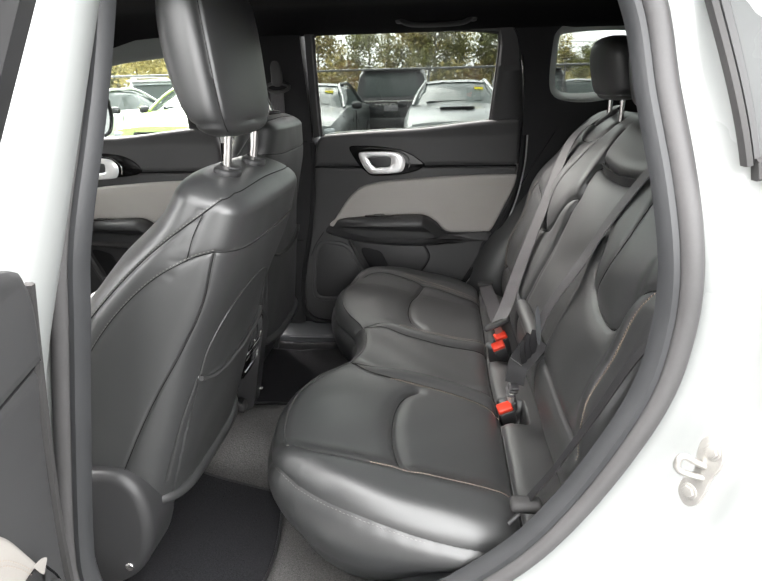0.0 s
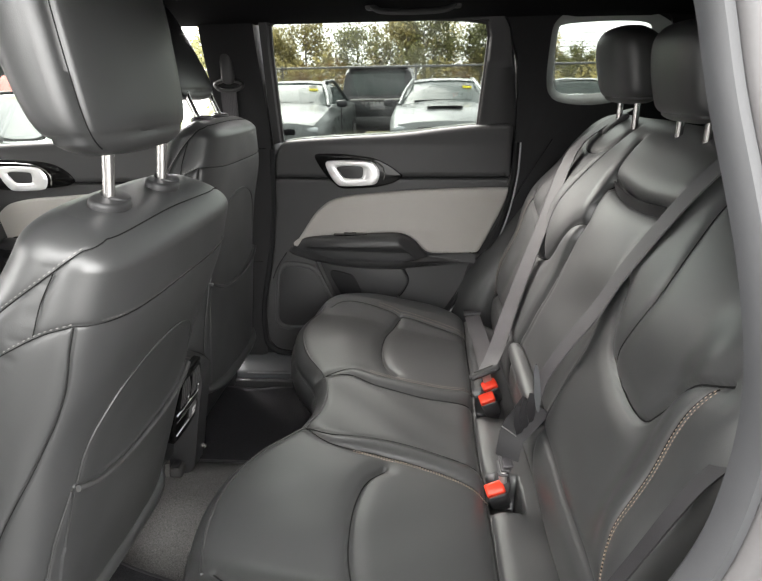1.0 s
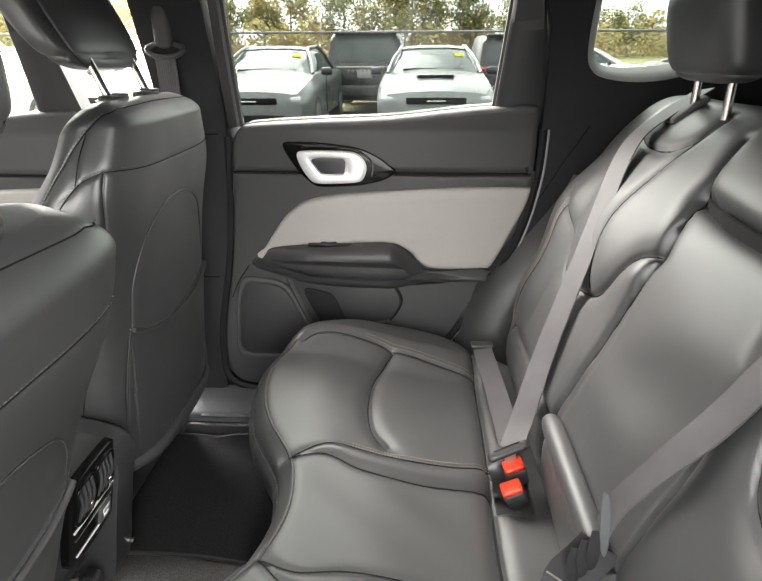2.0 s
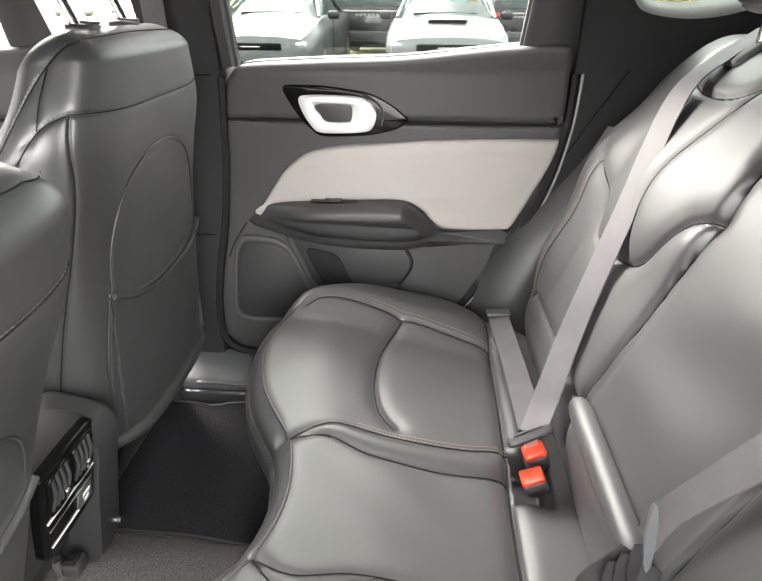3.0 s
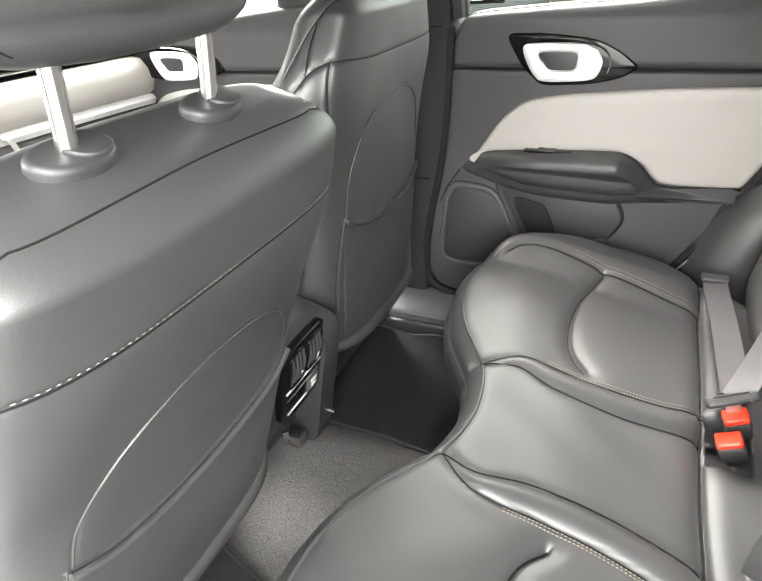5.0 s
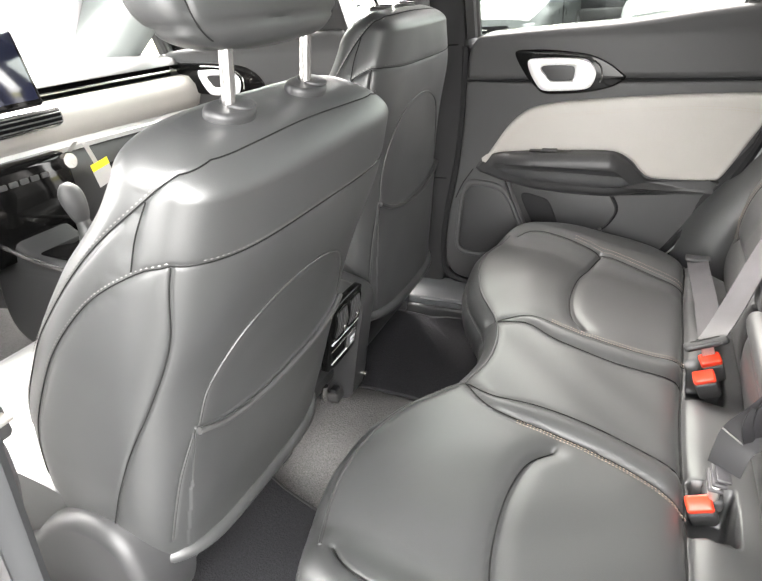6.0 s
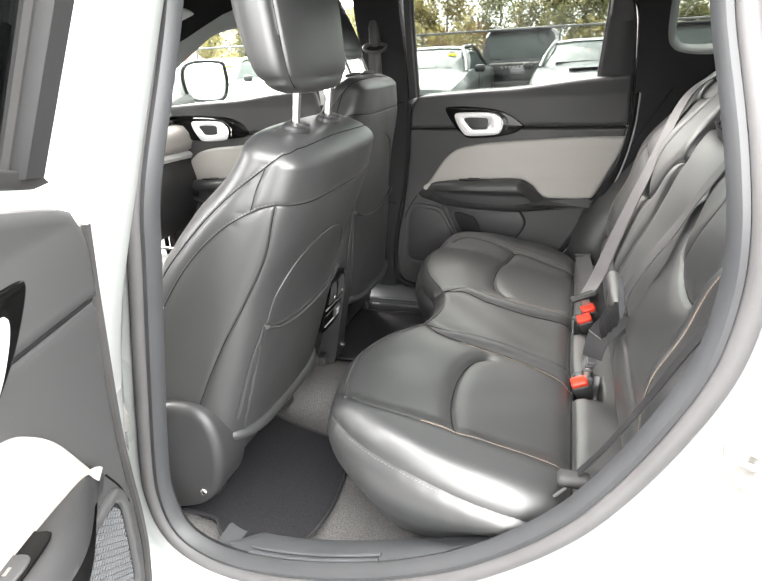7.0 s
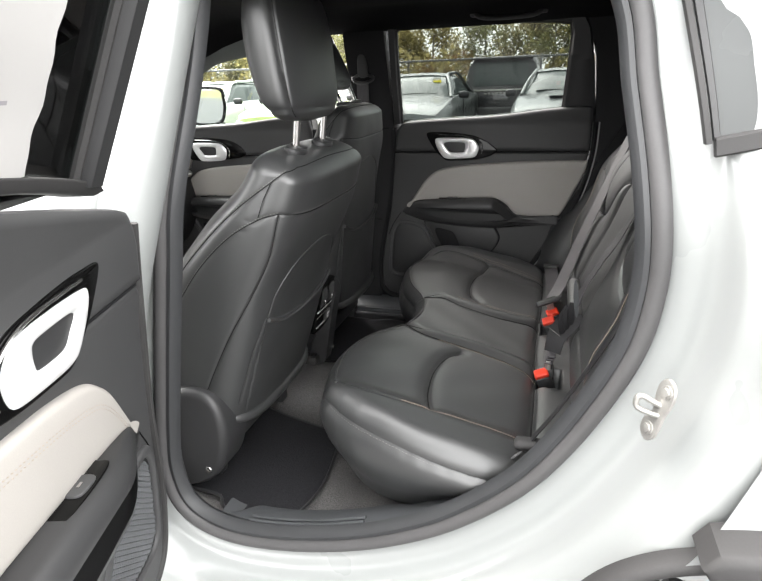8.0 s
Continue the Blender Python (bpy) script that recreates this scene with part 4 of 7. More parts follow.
def front_seat(name, yc, x0, z0, recline, label, near):
    """A front seat seen from behind: reclined backrest with map pocket, side cover and cushion."""
    st = thing(name, (x0 - 0.2, yc, 0.40), label, "car seat", "front seats")
    sgn = -1 if near else 1
    rc = radians(recline)
    ax = arr((math.sin(rc), 0, math.cos(rc)))
    fw_ = arr((-math.cos(rc), 0, math.sin(rc)))
    org = arr((x0, yc, z0))
    ws = np.concatenate([np.linspace(0.025, 0.60, 215), 0.60 + 0.079 * np.sin(np.linspace(0, np.pi / 2, 56))[1:]])
    wf = np.linspace(-0.05, 0.80, 851)
    ease = np.hanning(61) / np.hanning(61).sum()

    def eased(xs, ys):
        y = np.convolve(np.pad(np.interp(wf, xs, ys), 30, mode="edge"), ease, "valid")
        return lambda w: np.interp(w, wf, y)

    # half width, thickness and rear face along the backrest, rounded off over the top
    H0 = eased([0.0, 0.2, 0.40, 0.55, 0.60, 0.66], [0.232, 0.246, 0.248, 0.238, 0.230, 0.218])
    T0 = eased([0.0, 0.15, 0.26, 0.355, 0.43, 0.507, 0.55, 0.60, 0.65], [0.28, 0.305, 0.305, 0.268, 0.240, 0.212, 0.188, 0.160, 0.145])
    cap = lambda w: np.sqrt(np.clip(1 - (np.clip(arr(w) - 0.645, 0, 0.0345) / 0.035) ** 2, 0, 1))
    Hf = lambda w: H0(w) * (0.62 + 0.38 * cap(w))
    Tf = lambda w: T0(w) * (0.14 + 0.86 * cap(w))
    Pf = lambda w: 0.062 * (1 - cap(w)) - 0.020 * sm(w, 0.36, 0.58) * cap(w)
    nr, nf = 4.4, 3.0
    nt = 320
    th = np.linspace(0, 2 * np.pi, nt, endpoint=False)
    n_ = np.where(np.sin(th) > 0, nr, nf)
    ct, sn = np.sign(np.cos(th)) * np.abs(np.cos(th)) ** (2 / n_), np.sign(np.sin(th)) * np.abs(np.sin(th)) ** (2 / n_)
    L = np.stack([np.column_stack([Pf(w) + Tf(w) / 2 * (1 - sn), Hf(w) * ct, np.full(nt, w)]) for w in ws])

    def rear(pts):
        p = spline(pts, 60)
        H, T = Hf(p[:, 1]), Tf(p[:, 1])
        return np.column_stack([Pf(p[:, 1]) + T / 2 * (1 - (1 - np.clip(np.abs(p[:, 0] / H), 0, 0.999) ** nr) ** (1 / nr)), p[:, 0], p[:, 1]])

    def flank(pts, s):
        p = spline(pts, 60)
        H, T = Hf(p[:, 1]), Tf(p[:, 1])
        a = np.clip(np.abs(p[:, 0] - Pf(p[:, 1]) - T / 2) / (T / 2), 0, 0.999)
        k = np.where(p[:, 0] < Pf(p[:, 1]) + T / 2, nr, nf)
        return np.column_stack([p[:, 0], s * H * (1 - a ** k) ** (1 / k), p[:, 1]])

    def corner(y, w0, f, w1, s):
        """A seam round the edge of the backrest, from the rear face at (y, w0) to the flank at (f, w1)."""
        t0 = math.acos(min(1.0, (y / float(Hf(w0)))) ** (nr / 2))
        t1 = math.asin(np.clip(1 - 2 * (f - float(Pf(w1))) / float(Tf(w1)), 0.02, 1) ** (nr / 2))
        k = np.linspace(0, 1, 24)
        t, w = t0 + (t1 - t0) * k, w0 + (w1 - w0) * k
        return np.column_stack([Pf(w) + Tf(w) / 2 * (1 - np.sin(t) ** (2 / nr)), s * Hf(w) * np.cos(t) ** (2 / nr), w])

    taller, pinch = (0.0, 0.0) if near else (0.036, 0.16)
    soft_lines, lines = [], []
    top_seam = rear([(-0.205, 0.584), (-0.12, 0.580), (0.0, 0.580), (0.12, 0.581), (0.205, 0.584)])
    lines.append(top_seam)
    sides, dotted = [], []
    for s in (-1, 1):
        lines.append(flank([(0.012, 0.584), (0.047, 0.562), (0.102, 0.504), (0.152, 0.419), (0.193, 0.312), (0.217, 0.216), (0.225, 0.12)], s))
        sides.append(lines[-1])
        lines.append(corner(0.205, 0.584, 0.012, 0.584, s))
        lines.append(corner(0.17, 0.671, 0.024, 0.664, s))
        lines.append(flank([(0.024, 0.664), (0.045, 0.636), (0.099, 0.566), (0.150, 0.486), (0.204, 0.382), (0.235, 0.293), (0.250, 0.20)], s))
        dotted.append(lines[-1])
        lines.append(flank([(0.012, 0.582), (0.014, 0.488), (0.033, 0.387), (0.064, 0.265), (0.099, 0.082)], s))
        lines.append(flank([(0.043, 0.636), (0.049, 0.600), (0.050, 0.562)], s))
    lines.append(rear([(-0.17, 0.671), (-0.1, 0.673), (0.0, 0.674), (0.1, 0.673), (0.17, 0.671)]))
    rise = 1.0 if near else 1.20
    pocket_arc = rear([(y, 0.320 + h * rise) for y, h in ((-0.178, 0.0), (-0.166, 0.065), (-0.125, 0.120), (-0.065, 0.148), (0.0, 0.156), (0.065, 0.148), (0.125, 0.120), (0.166, 0.065), (0.178, 0.0))])
    soft_lines.append(pocket_arc)
    for s in (-1, 1):
        soft_lines.append(rear([(0.185 * s, 0.315), (0.20 * s, 0.22), (0.205 * s, 0.09)]))
    q3 = L.reshape(-1, 3)
    dd = np.full(len(q3), 1e9)
    for l in lines:
        dd = np.minimum(dd, dist(q3, l[::2]))
    ds = np.full(len(q3), 1e9)
    for l in soft_lines:
        ds = np.minimum(ds, dist(q3, l[::2]))
    cen = L.mean(1)[:, None, :].repeat(nt, 1).reshape(-1, 3)
    out = q3 - cen
    out /= np.maximum(np.linalg.norm(out, axis=1), 1e-6)[:, None]
    lip_w = 0.287 + 0.036 * np.abs(q3[:, 1] / 0.18) ** 2
    onpock = (np.abs(q3[:, 1]) < 0.183) & (q3[:, 0] < 0.08)
    bulge = np.where(onpock, 0.007 * sm(lip_w + 0.001 - q3[:, 2], 0, 0.002) * (1 - 0.7 * sm(lip_w - q3[:, 2], 0.0, 0.16)), 0)
    disp = -(0.0024 * np.exp(-(dd / 0.0024) ** 2) + 0.0010 * np.exp(-(dd / 0.009) ** 2)) - 0.0022 * np.exp(-(ds / 0.003) ** 2) + bulge
    disp += 0.0012 * np.sin(q3[:, 2] * 33 + 2 * np.sin(q3[:, 1] * 20)) * np.sin(q3[:, 1] * 17 + 1)
    q3 = q3 + out * disp[:, None]
    lift = lambda p: taller * sm(p[:, 2:3], 0.20, 0.55) * (1 - 0.85 * sm(p[:, 0:1], 0.040, 0.120))
    slim = lambda p: 1 - pinch * sm(p[:, 2:3], 0.52, 0.69)
    world = lambda p: org + arr(p)[:, 0:1] * fw_ + arr(p)[:, 1:2] * slim(arr(p)) * arr((0, 1, 0)) + (arr(p)[:, 2:3] + lift(arr(p))) * ax
    R = world(q3).reshape(L.shape)
    g = Geo().grid(R, cv=True)
    g.f += [tuple(range(nt)), tuple((len(ws) - 1) * nt + k for k in range(nt))]
    part("backrest", g, LEATHER, st, smooth=70, fix=False)
    mid_p = lambda l: np.column_stack([Pf(l[:, 2]) + Tf(l[:, 2]) / 2, np.zeros(len(l)), l[:, 2]])

    def sunk(l, d):
        o_ = l - mid_p(l)
        return l + o_ / np.linalg.norm(o_, axis=1)[:, None] * d

    for l in lines:
        part("seam", Geo().tube(world(sunk(l, -0.0002)), 0.0008, 6), SEAM, st, "sewn seam line")
    for l in soft_lines:
        part("pocket_seam", Geo().tube(world(sunk(l, -0.0008)), 0.0016, 6), PIPING, st, "raised map pocket seam")
    for l, mat in [(x, GREYTHREAD) for x in sides + dotted]:
        o2 = l.copy()
        o2[:, 1] *= 1.008
        o2[:, 2] += 0.004
        part("stitching", Geo().stitches(world(o2), 0.0068, 0.0046, 0.0009), mat, st, "grey stitching")
    ts = top_seam + arr((-0.001, 0, 0.0045))
    part("stitching", Geo().stitches(world(ts), 0.0068, 0.0046, 0.0007), GREYTHREAD, st, "grey stitching")
    lip = rear([(-0.184, 0.322), (-0.13, 0.302), (-0.06, 0.290), (0.0, 0.287), (0.06, 0.290), (0.13, 0.302), (0.184, 0.322)])
    lip[:, 0] -= 0.0075
    part("pocket_lip", Geo().tube(world(lip), 0.0048, 8), PIPING, st, "piped upper edge of the map pocket")
    hem = rear([(-0.232, 0.046), (-0.12, 0.034), (0.0, 0.030), (0.12, 0.034), (0.232, 0.046)])
    hem[:, 0] += 0.026 * np.abs(hem[:, 1] / 0.232) ** 6 - 0.003
    part("hem_roll", Geo().tube(world(hem), 0.0135, 12), LEATHER, st, "rolled lower hem of the seat back")
    # plastic collars of the headrest posts
    for s in (-1, 1):
        c = world(arr([(0.062, s * 0.076 + 0.006 * sgn, 0.676)]))[0]
        fn = mapping(Matrix.Translation(c) @ Matrix.Rotation(rc, 4, "Y"))
        part("post_collar", Geo().prism(circle(0, 0, 0.023, 32, rv=0.034), 0.017, 0.006, fn, -0.004, steps=5).prism(circle(0, 0.012, 0.019, 24), 0.003, 0.002, fn, 0.013), HARD, st)
    # seat base: cushion, plastic side cover, legs
    bx = x0
    cs = spline([(bx - 0.12, 0.60), (bx - 0.10, 0.66), (bx - 0.18, 0.70), (bx - 0.40, 0.715), (bx - 0.56, 0.715), (bx - 0.60, 0.66), (bx - 0.57, 0.58), (bx - 0.35, 0.55)], 50, True)
    cfn = lambda p: np.column_stack([arr(p)[:, 0], yc - 0.235 + arr(p)[:, 2], arr(p)[:, 1]])
    part("seat_cushion", Geo().prism(cs, 0.47, 0.03, cfn), LEATHER, st)
    cov = spline([(-0.74, 0.58), (-0.665, 0.652), (-0.60, 0.688), (-0.555, 0.694), (-0.520, 0.684), (-0.495, 0.655), (-0.483, 0.600), (-0.490, 0.535), (-0.518, 0.472), (-0.57, 0.430), (-0.67, 0.405), (-0.82, 0.400), (-0.82, 0.53)], 90, True)
    if near:
        vfn = lambda p: np.column_stack([arr(p)[:, 0], yc - 0.215 - arr(p)[:, 2], arr(p)[:, 1]])
        part("side_cover", Geo().prism(cov, 0.100, 0.020, vfn, -0.05, steps=6), HARD, st, "black moulded seat side cover")
        part("recline_bolt", Geo().prism(circle(-0.540, 0.482, 0.009, 16), 0.010, 0.003, vfn, 0.044), CHROME, st)
    for s in (-1, 1):
        part("seat_rail", Geo().box((x0 - 0.36, yc + s * 0.18, 0.435), (0.56, 0.04, 0.05), 0.006), HARD, st)
    part("lower_panel", Geo().box((x0 - 0.10, yc, 0.55), (0.06, 0.40, 0.13), 0.02, same), HARD, st)
    part("under_frame", Geo().box((x0 - 0.32, yc, 0.50), (0.5, 0.40, 0.10), 0.02, same), HARD, st)
    c = world(arr([(0.062, 0.006 * sgn, 0.676)]))[0]
    return c


c1 = front_seat("driver_seat", -0.338, -0.477, 0.545, 18.0, "black leather driver seat with map pocket, reclined", True)
c2 = front_seat("passenger_seat", 0.368, -0.478, 0.562, 5.0, "black leather front passenger seat with map pocket, upright", False)
headrest("front_headrest", tuple(c1 + arr((0.0445, 0, 0.062))), 0.335, 0.282, 0.105, 0.034, "black leather driver headrest on steel posts", group="front headrests", foot=c1, post_gap=0.076, ahead=0.040, bow=0.010)
headrest("front_headrest", tuple(c2 + arr((0.009, 0, 0.050))), 0.300, 0.262, 0.100, 0.135, "black leather passenger headrest on steel posts", group="front headrests", foot=c2, post_gap=0.076, ahead=0.045, bow=0.010)


# ---- doors ----
def lean(v):
    """How far a door's upper frame leans towards the car's middle at a height."""
    return 0.125 * np.clip((v - 1.18) / 0.36, 0, 1.2)


def far_map(p):
    p = arr(p)
    return np.column_stack([p[:, 0], 0.735 - p[:, 2] - lean(p[:, 1]), p[:, 1]])


OPEN = radians(74.1)
DD, DN = arr((math.cos(OPEN), -math.sin(OPEN))), arr((math.sin(OPEN), math.cos(OPEN)))


def near_map(p):
    """The same door, mirrored and swung open about its front edge."""
    p = arr(p)
    o = arr((-0.415, -0.920))
    a = p[:, 0] + 0.41
    w = p[:, 2] + lean(p[:, 1]) + 0.139 * (p[:, 1] - 1.0)
    return np.column_stack([o[0] + DD[0] * a + DN[0] * w, o[1] + DD[1] * a + DN[1] * w, p[:, 1]])


def near_window_map(p):
    """The open door's window, set back behind its trim."""
    return near_map(arr(p) - arr((0, 0, 0.06)))


def front_map(p):
    """The front passenger door, further ahead."""
    p = arr(p)
    return np.column_stack([p[:, 0] - 1.10, 0.735 - p[:, 2] - lean(p[:, 1]), p[:, 1] - 0.012])


def ext(pts, n=120):
    return spline(pts, n, True)


LOWER = ext([(-0.412, 1.071), (-0.418, 1.00), (-0.432, 0.88), (-0.448, 0.78), (-0.470, 0.68), (-0.481, 0.58), (-0.468, 0.492), (-0.40, 0.462), (-0.20, 0.458), (0.02, 0.50), (0.125, 0.61),
             (0.170, 0.675), (0.235, 0.781), (0.280, 0.87), (0.310, 0.96), (0.328, 1.06), (0.325, 1.071), (0.20, 1.0705), (-0.1, 1.072), (-0.3, 1.072)], 160)
UPPER = ext([(-0.410, 1.077), (-0.409, 1.11), (-0.404, 1.145), (-0.388, 1.176), (-0.355, 1.190), (-0.2, 1.200), (-0.02, 1.208), (0.14, 1.225), (0.24, 1.234), (0.31, 1.238), (0.330, 1.225), (0.334, 1.15), (0.332, 1.085), (0.320, 1.077), (0.1, 1.0765), (-0.2, 1.077), (-0.38, 1.077)], 160)
INSERT = ext([(-0.362, 0.852), (-0.350, 0.870), (-0.330, 0.900), (-0.292, 0.955), (-0.262, 0.985), (-0.228, 1.006), (-0.159, 1.021), (-0.067, 1.029), (0.069, 1.038), (0.203, 1.043), (0.318, 1.0435), (0.328, 1.038), (0.318, 0.995), (0.285, 0.922), (0.262, 0.872), (0.243, 0.838), (0.225, 0.832), (0.15, 0.829), (0.085, 0.832), (0.058, 0.850), (0.036, 0.874), (-0.01, 0.896), (-0.10, 0.895), (-0.309, 0.880)], 200)
ARM = ext([(-0.385, 0.834), (-0.350, 0.865), (-0.312, 0.884), (-0.20, 0.894), (-0.03, 0.899), (0.005, 0.890), (0.036, 0.868), (0.064, 0.838), (0.085, 0.826), (0.16, 0.824), (0.243, 0.830), (0.236, 0.815), (0.218, 0.805), (0.10, 0.793), (-0.01, 0.785), (-0.14, 0.788), (-0.27, 0.802), (-0.34, 0.815)], 140)
SPEAKER = ext([(-0.422, 0.745), (-0.405, 0.778), (-0.385, 0.785), (-0.330, 0.780), (-0.303, 0.768), (-0.285, 0.745), (-0.255, 0.68), (-0.232, 0.622), (-0.245, 0.585), (-0.28, 0.565), (-0.36, 0.560), (-0.415, 0.562), (-0.438, 0.585), (-0.435, 0.65)], 90)
POCKET = ext([(-0.275, 0.798), (-0.15, 0.784), (-0.02, 0.779), (0.000, 0.768), (0.014, 0.735), (0.0, 0.70), (-0.022, 0.676), (-0.06, 0.664), (-0.12, 0.650), (-0.20, 0.640), (-0.222, 0.66), (-0.25, 0.72)], 90)
CUP = ext([(-0.245, 0.765), (-0.19, 0.760), (-0.165, 0.745), (-0.140, 0.69), (-0.125, 0.655), (-0.19, 0.648), (-0.215, 0.69)], 60)
BEZEL = ext([(-0.279, 1.143), (-0.270, 1.152), (-0.235, 1.153), (-0.198, 1.152), (-0.14, 1.146), (-0.088, 1.137), (-0.044, 1.117), (-0.010, 1.092), (-0.002, 1.082), (-0.010, 1.072), (-0.035, 1.058), (-0.089, 1.046), (-0.15, 1.042), (-0.198, 1.043), (-0.222, 1.060), (-0.247, 1.086), (-0.268, 1.118)], 90)
H_OUT = ext([(-0.243, 1.124), (-0.22, 1.131), (-0.143, 1.131), (-0.100, 1.126), (-0.082, 1.112), (-0.073, 1.091), (-0.080, 1.066), (-0.095, 1.055), (-0.140, 1.051), (-0.195, 1.051), (-0.215, 1.062), (-0.236, 1.095)], 64)
H_IN = ext([(-0.207, 1.110), (-0.19, 1.113), (-0.145, 1.112), (-0.128, 1.109), (-0.125, 1.098), (-0.127, 1.084), (-0.131, 1.077), (-0.145, 1.075), (-0.175, 1.075), (-0.188, 1.079), (-0.197, 1.091), (-0.207, 1.103)], 64)


FRONT_BEZEL = ext([(-0.372, 1.150), (-0.350, 1.158), (-0.293, 1.158), (-0.165, 1.153), (-0.06, 1.142), (-0.008, 1.119), (0.018, 1.090), (0.010, 1.076), (-0.02, 1.064), (-0.12, 1.055), (-0.222, 1.052), (-0.275, 1.062), (-0.312, 1.098), (-0.340, 1.130)], 90)


def door_panel(name, label, fn, rear=True, glassy=True, kind="structure", pane_glass=GLASS, bezel=BEZEL):
    """A door seen from inside: moulded panels, padded insert, armrest, handle, speaker and window frame."""
    rear_gap = glassy
    d = thing(name, tuple(fn(arr([(-0.05, 0.47, 0.0)]))[0]), label, "car door", kind=kind)
    part("lower_panel", Geo().prism(LOWER, 0.030, 0.008, fn), PLASTIC, d)
    upper = UPPER.copy()
    if not glassy:
        upper[:, 1] += 0.15 * np.clip(upper[:, 0] + 0.40, 0, 1) * sm(upper[:, 1], 1.12, 1.19)
    part("upper_panel", Geo().prism(upper, 0.044, 0.016, fn, -0.004), PLASTIC, d, "soft black upper door panel")
    part("insert", Geo().prism(INSERT, 0.018, 0.010, fn, 0.026), BEIGE, d, "pale greige leather door insert")
    for dv in (0.0, 0.006):
        ln = spline([(-0.315, 0.893), (-0.29, 0.925), (-0.262, 0.955), (-0.23, 0.974), (-0.16, 0.990), (-0.05, 1.002), (0.10, 1.012), (0.22, 1.014), (0.312, 1.006)], 120) - arr((0, dv))
        part("stitching", Geo().stitches(fn(np.column_stack([ln, np.full(120, 0.0475 - 0.0)])), 0.0066, 0.0046, 0.0008), surface("greige_thread", (0.36, 0.31, 0.26), 0.7, bump=0), d)
    part("armrest", Geo().prism(ARM, 0.072, 0.030, lambda p: fn(np.column_stack([arr(p)[:, :2], 0.022 + (arr(p)[:, 2] - 0.022) * (0.22 + 0.78 * sm(arr(p)[:, 0], -0.39, -0.20)) * (1 - 0.68 * sm(arr(p)[:, 0], -0.02, 0.09))])), 0.024, steps=5), HARD, d, "black armrest with window switch")
    swf = lambda p: fn(np.column_stack([arr(p)[:, 0], 0.8965 + arr(p)[:, 2], arr(p)[:, 1]]))
    part("switch_recess", Geo().prism(ext([(-0.215, 0.036), (-0.12, 0.036), (-0.105, 0.050), (-0.12, 0.066), (-0.215, 0.066), (-0.225, 0.050)], 40), 0.003, 0.001, swf, -0.002), GLOSS, d)
    part("window_switch", Geo().prism(ext([(-0.190, 0.040), (-0.158, 0.040), (-0.152, 0.050), (-0.158, 0.062), (-0.190, 0.062)], 30), 0.0045, 0.002, swf, 0.0), PLASTIC, d)
    part("switch_mark", Geo().box((-0.172, 0.051, 0.0048), (0.010, 0.004, 0.0012), 0, swf), CHROME, d)
    part("bezel", Geo().prism(bezel, 0.012, 0.005, fn, 0.030), GLOSS, d, "piano black handle bezel")
    part("handle_cup", Geo().prism(H_IN * 1.0, 0.003, 0.001, fn, 0.0395), HARD, d)
    part("door_handle", Geo().ring(H_OUT, H_IN, 0.010, fn, 0.0365), SATIN, d, "satin chrome door handle")
    part("handle_trim", Geo().tube(fn(np.column_stack([spline([(-0.225, 1.143), (-0.15, 1.140), (-0.10, 1.132), (-0.066, 1.112), (-0.058, 1.09), (-0.062, 1.07)], 30), np.full(30, 0.045)])), 0.0022, 6), CHROME, d)
    part("speaker_frame", Geo().ring(SPEAKER + (SPEAKER - SPEAKER.mean(0)) * 0.10, SPEAKER - (SPEAKER - SPEAKER.mean(0)) * 0.05, 0.012, fn, 0.028), PLASTIC, d)
    part("speaker_grille", Geo().prism(SPEAKER, 0.005, 0.002, fn, 0.028), HARD if glassy else GAP, d, "fine black speaker grille")
    if not glassy:
        g = Geo()
        inner = SPEAKER - (SPEAKER - SPEAKER.mean(0)) * 0.10
        pitch = 0.0085
        for ang in (40, -40):
            ca, sa = math.cos(radians(ang)), math.sin(radians(ang))
            turned = inner @ arr(((ca, -sa), (sa, ca)))
            for v in np.arange(turned[:, 1].min() + pitch, turned[:, 1].max(), pitch):
                xs_ = []
                for a, b in zip(turned, np.roll(turned, -1, 0)):
                    if (a[1] - v) * (b[1] - v) < 0:
                        xs_.append(a[0] + (b[0] - a[0]) * (v - a[1]) / (b[1] - a[1]))
                if len(xs_) >= 2:
                    row = np.column_stack([np.linspace(min(xs_), max(xs_), 5), np.full(5, v)]) @ arr(((ca, sa), (-sa, ca)))
                    g.tube(fn(np.column_stack([row, np.full(5, 0.0335)])), 0.0016, 4)
        part("grille_ribs", g, VINYL, d, "woven grey speaker mesh")
    part("door_pocket", Geo().prism(POCKET, 0.012, 0.005, fn, 0.028), HARD, d, "moulded black door pocket")
    # Raised pad: the recess's shade is put into its black on closed doors
    part("pocket_cup", Geo().prism(CUP, 0.006, 0.003, fn, 0.038), GAP if glassy else HARD, d)
    # Black tubes for the shade round the pocket and below the armrest
    part("pocket_gap", Geo().tube(fn(np.column_stack([np.vstack([POCKET, POCKET[:1]]), np.full(91, 0.031)])), 0.0055, 6), GAP, d)
    arm_gap = spline([(-0.372, 0.826), (-0.27, 0.797), (-0.14, 0.783), (-0.01, 0.780), (0.10, 0.788), (0.222, 0.801)], 40)
    part("armrest_gap", Geo().tube(fn(np.column_stack([arm_gap, np.full(40, 0.030)])), 0.0045, 6), GAP, d)
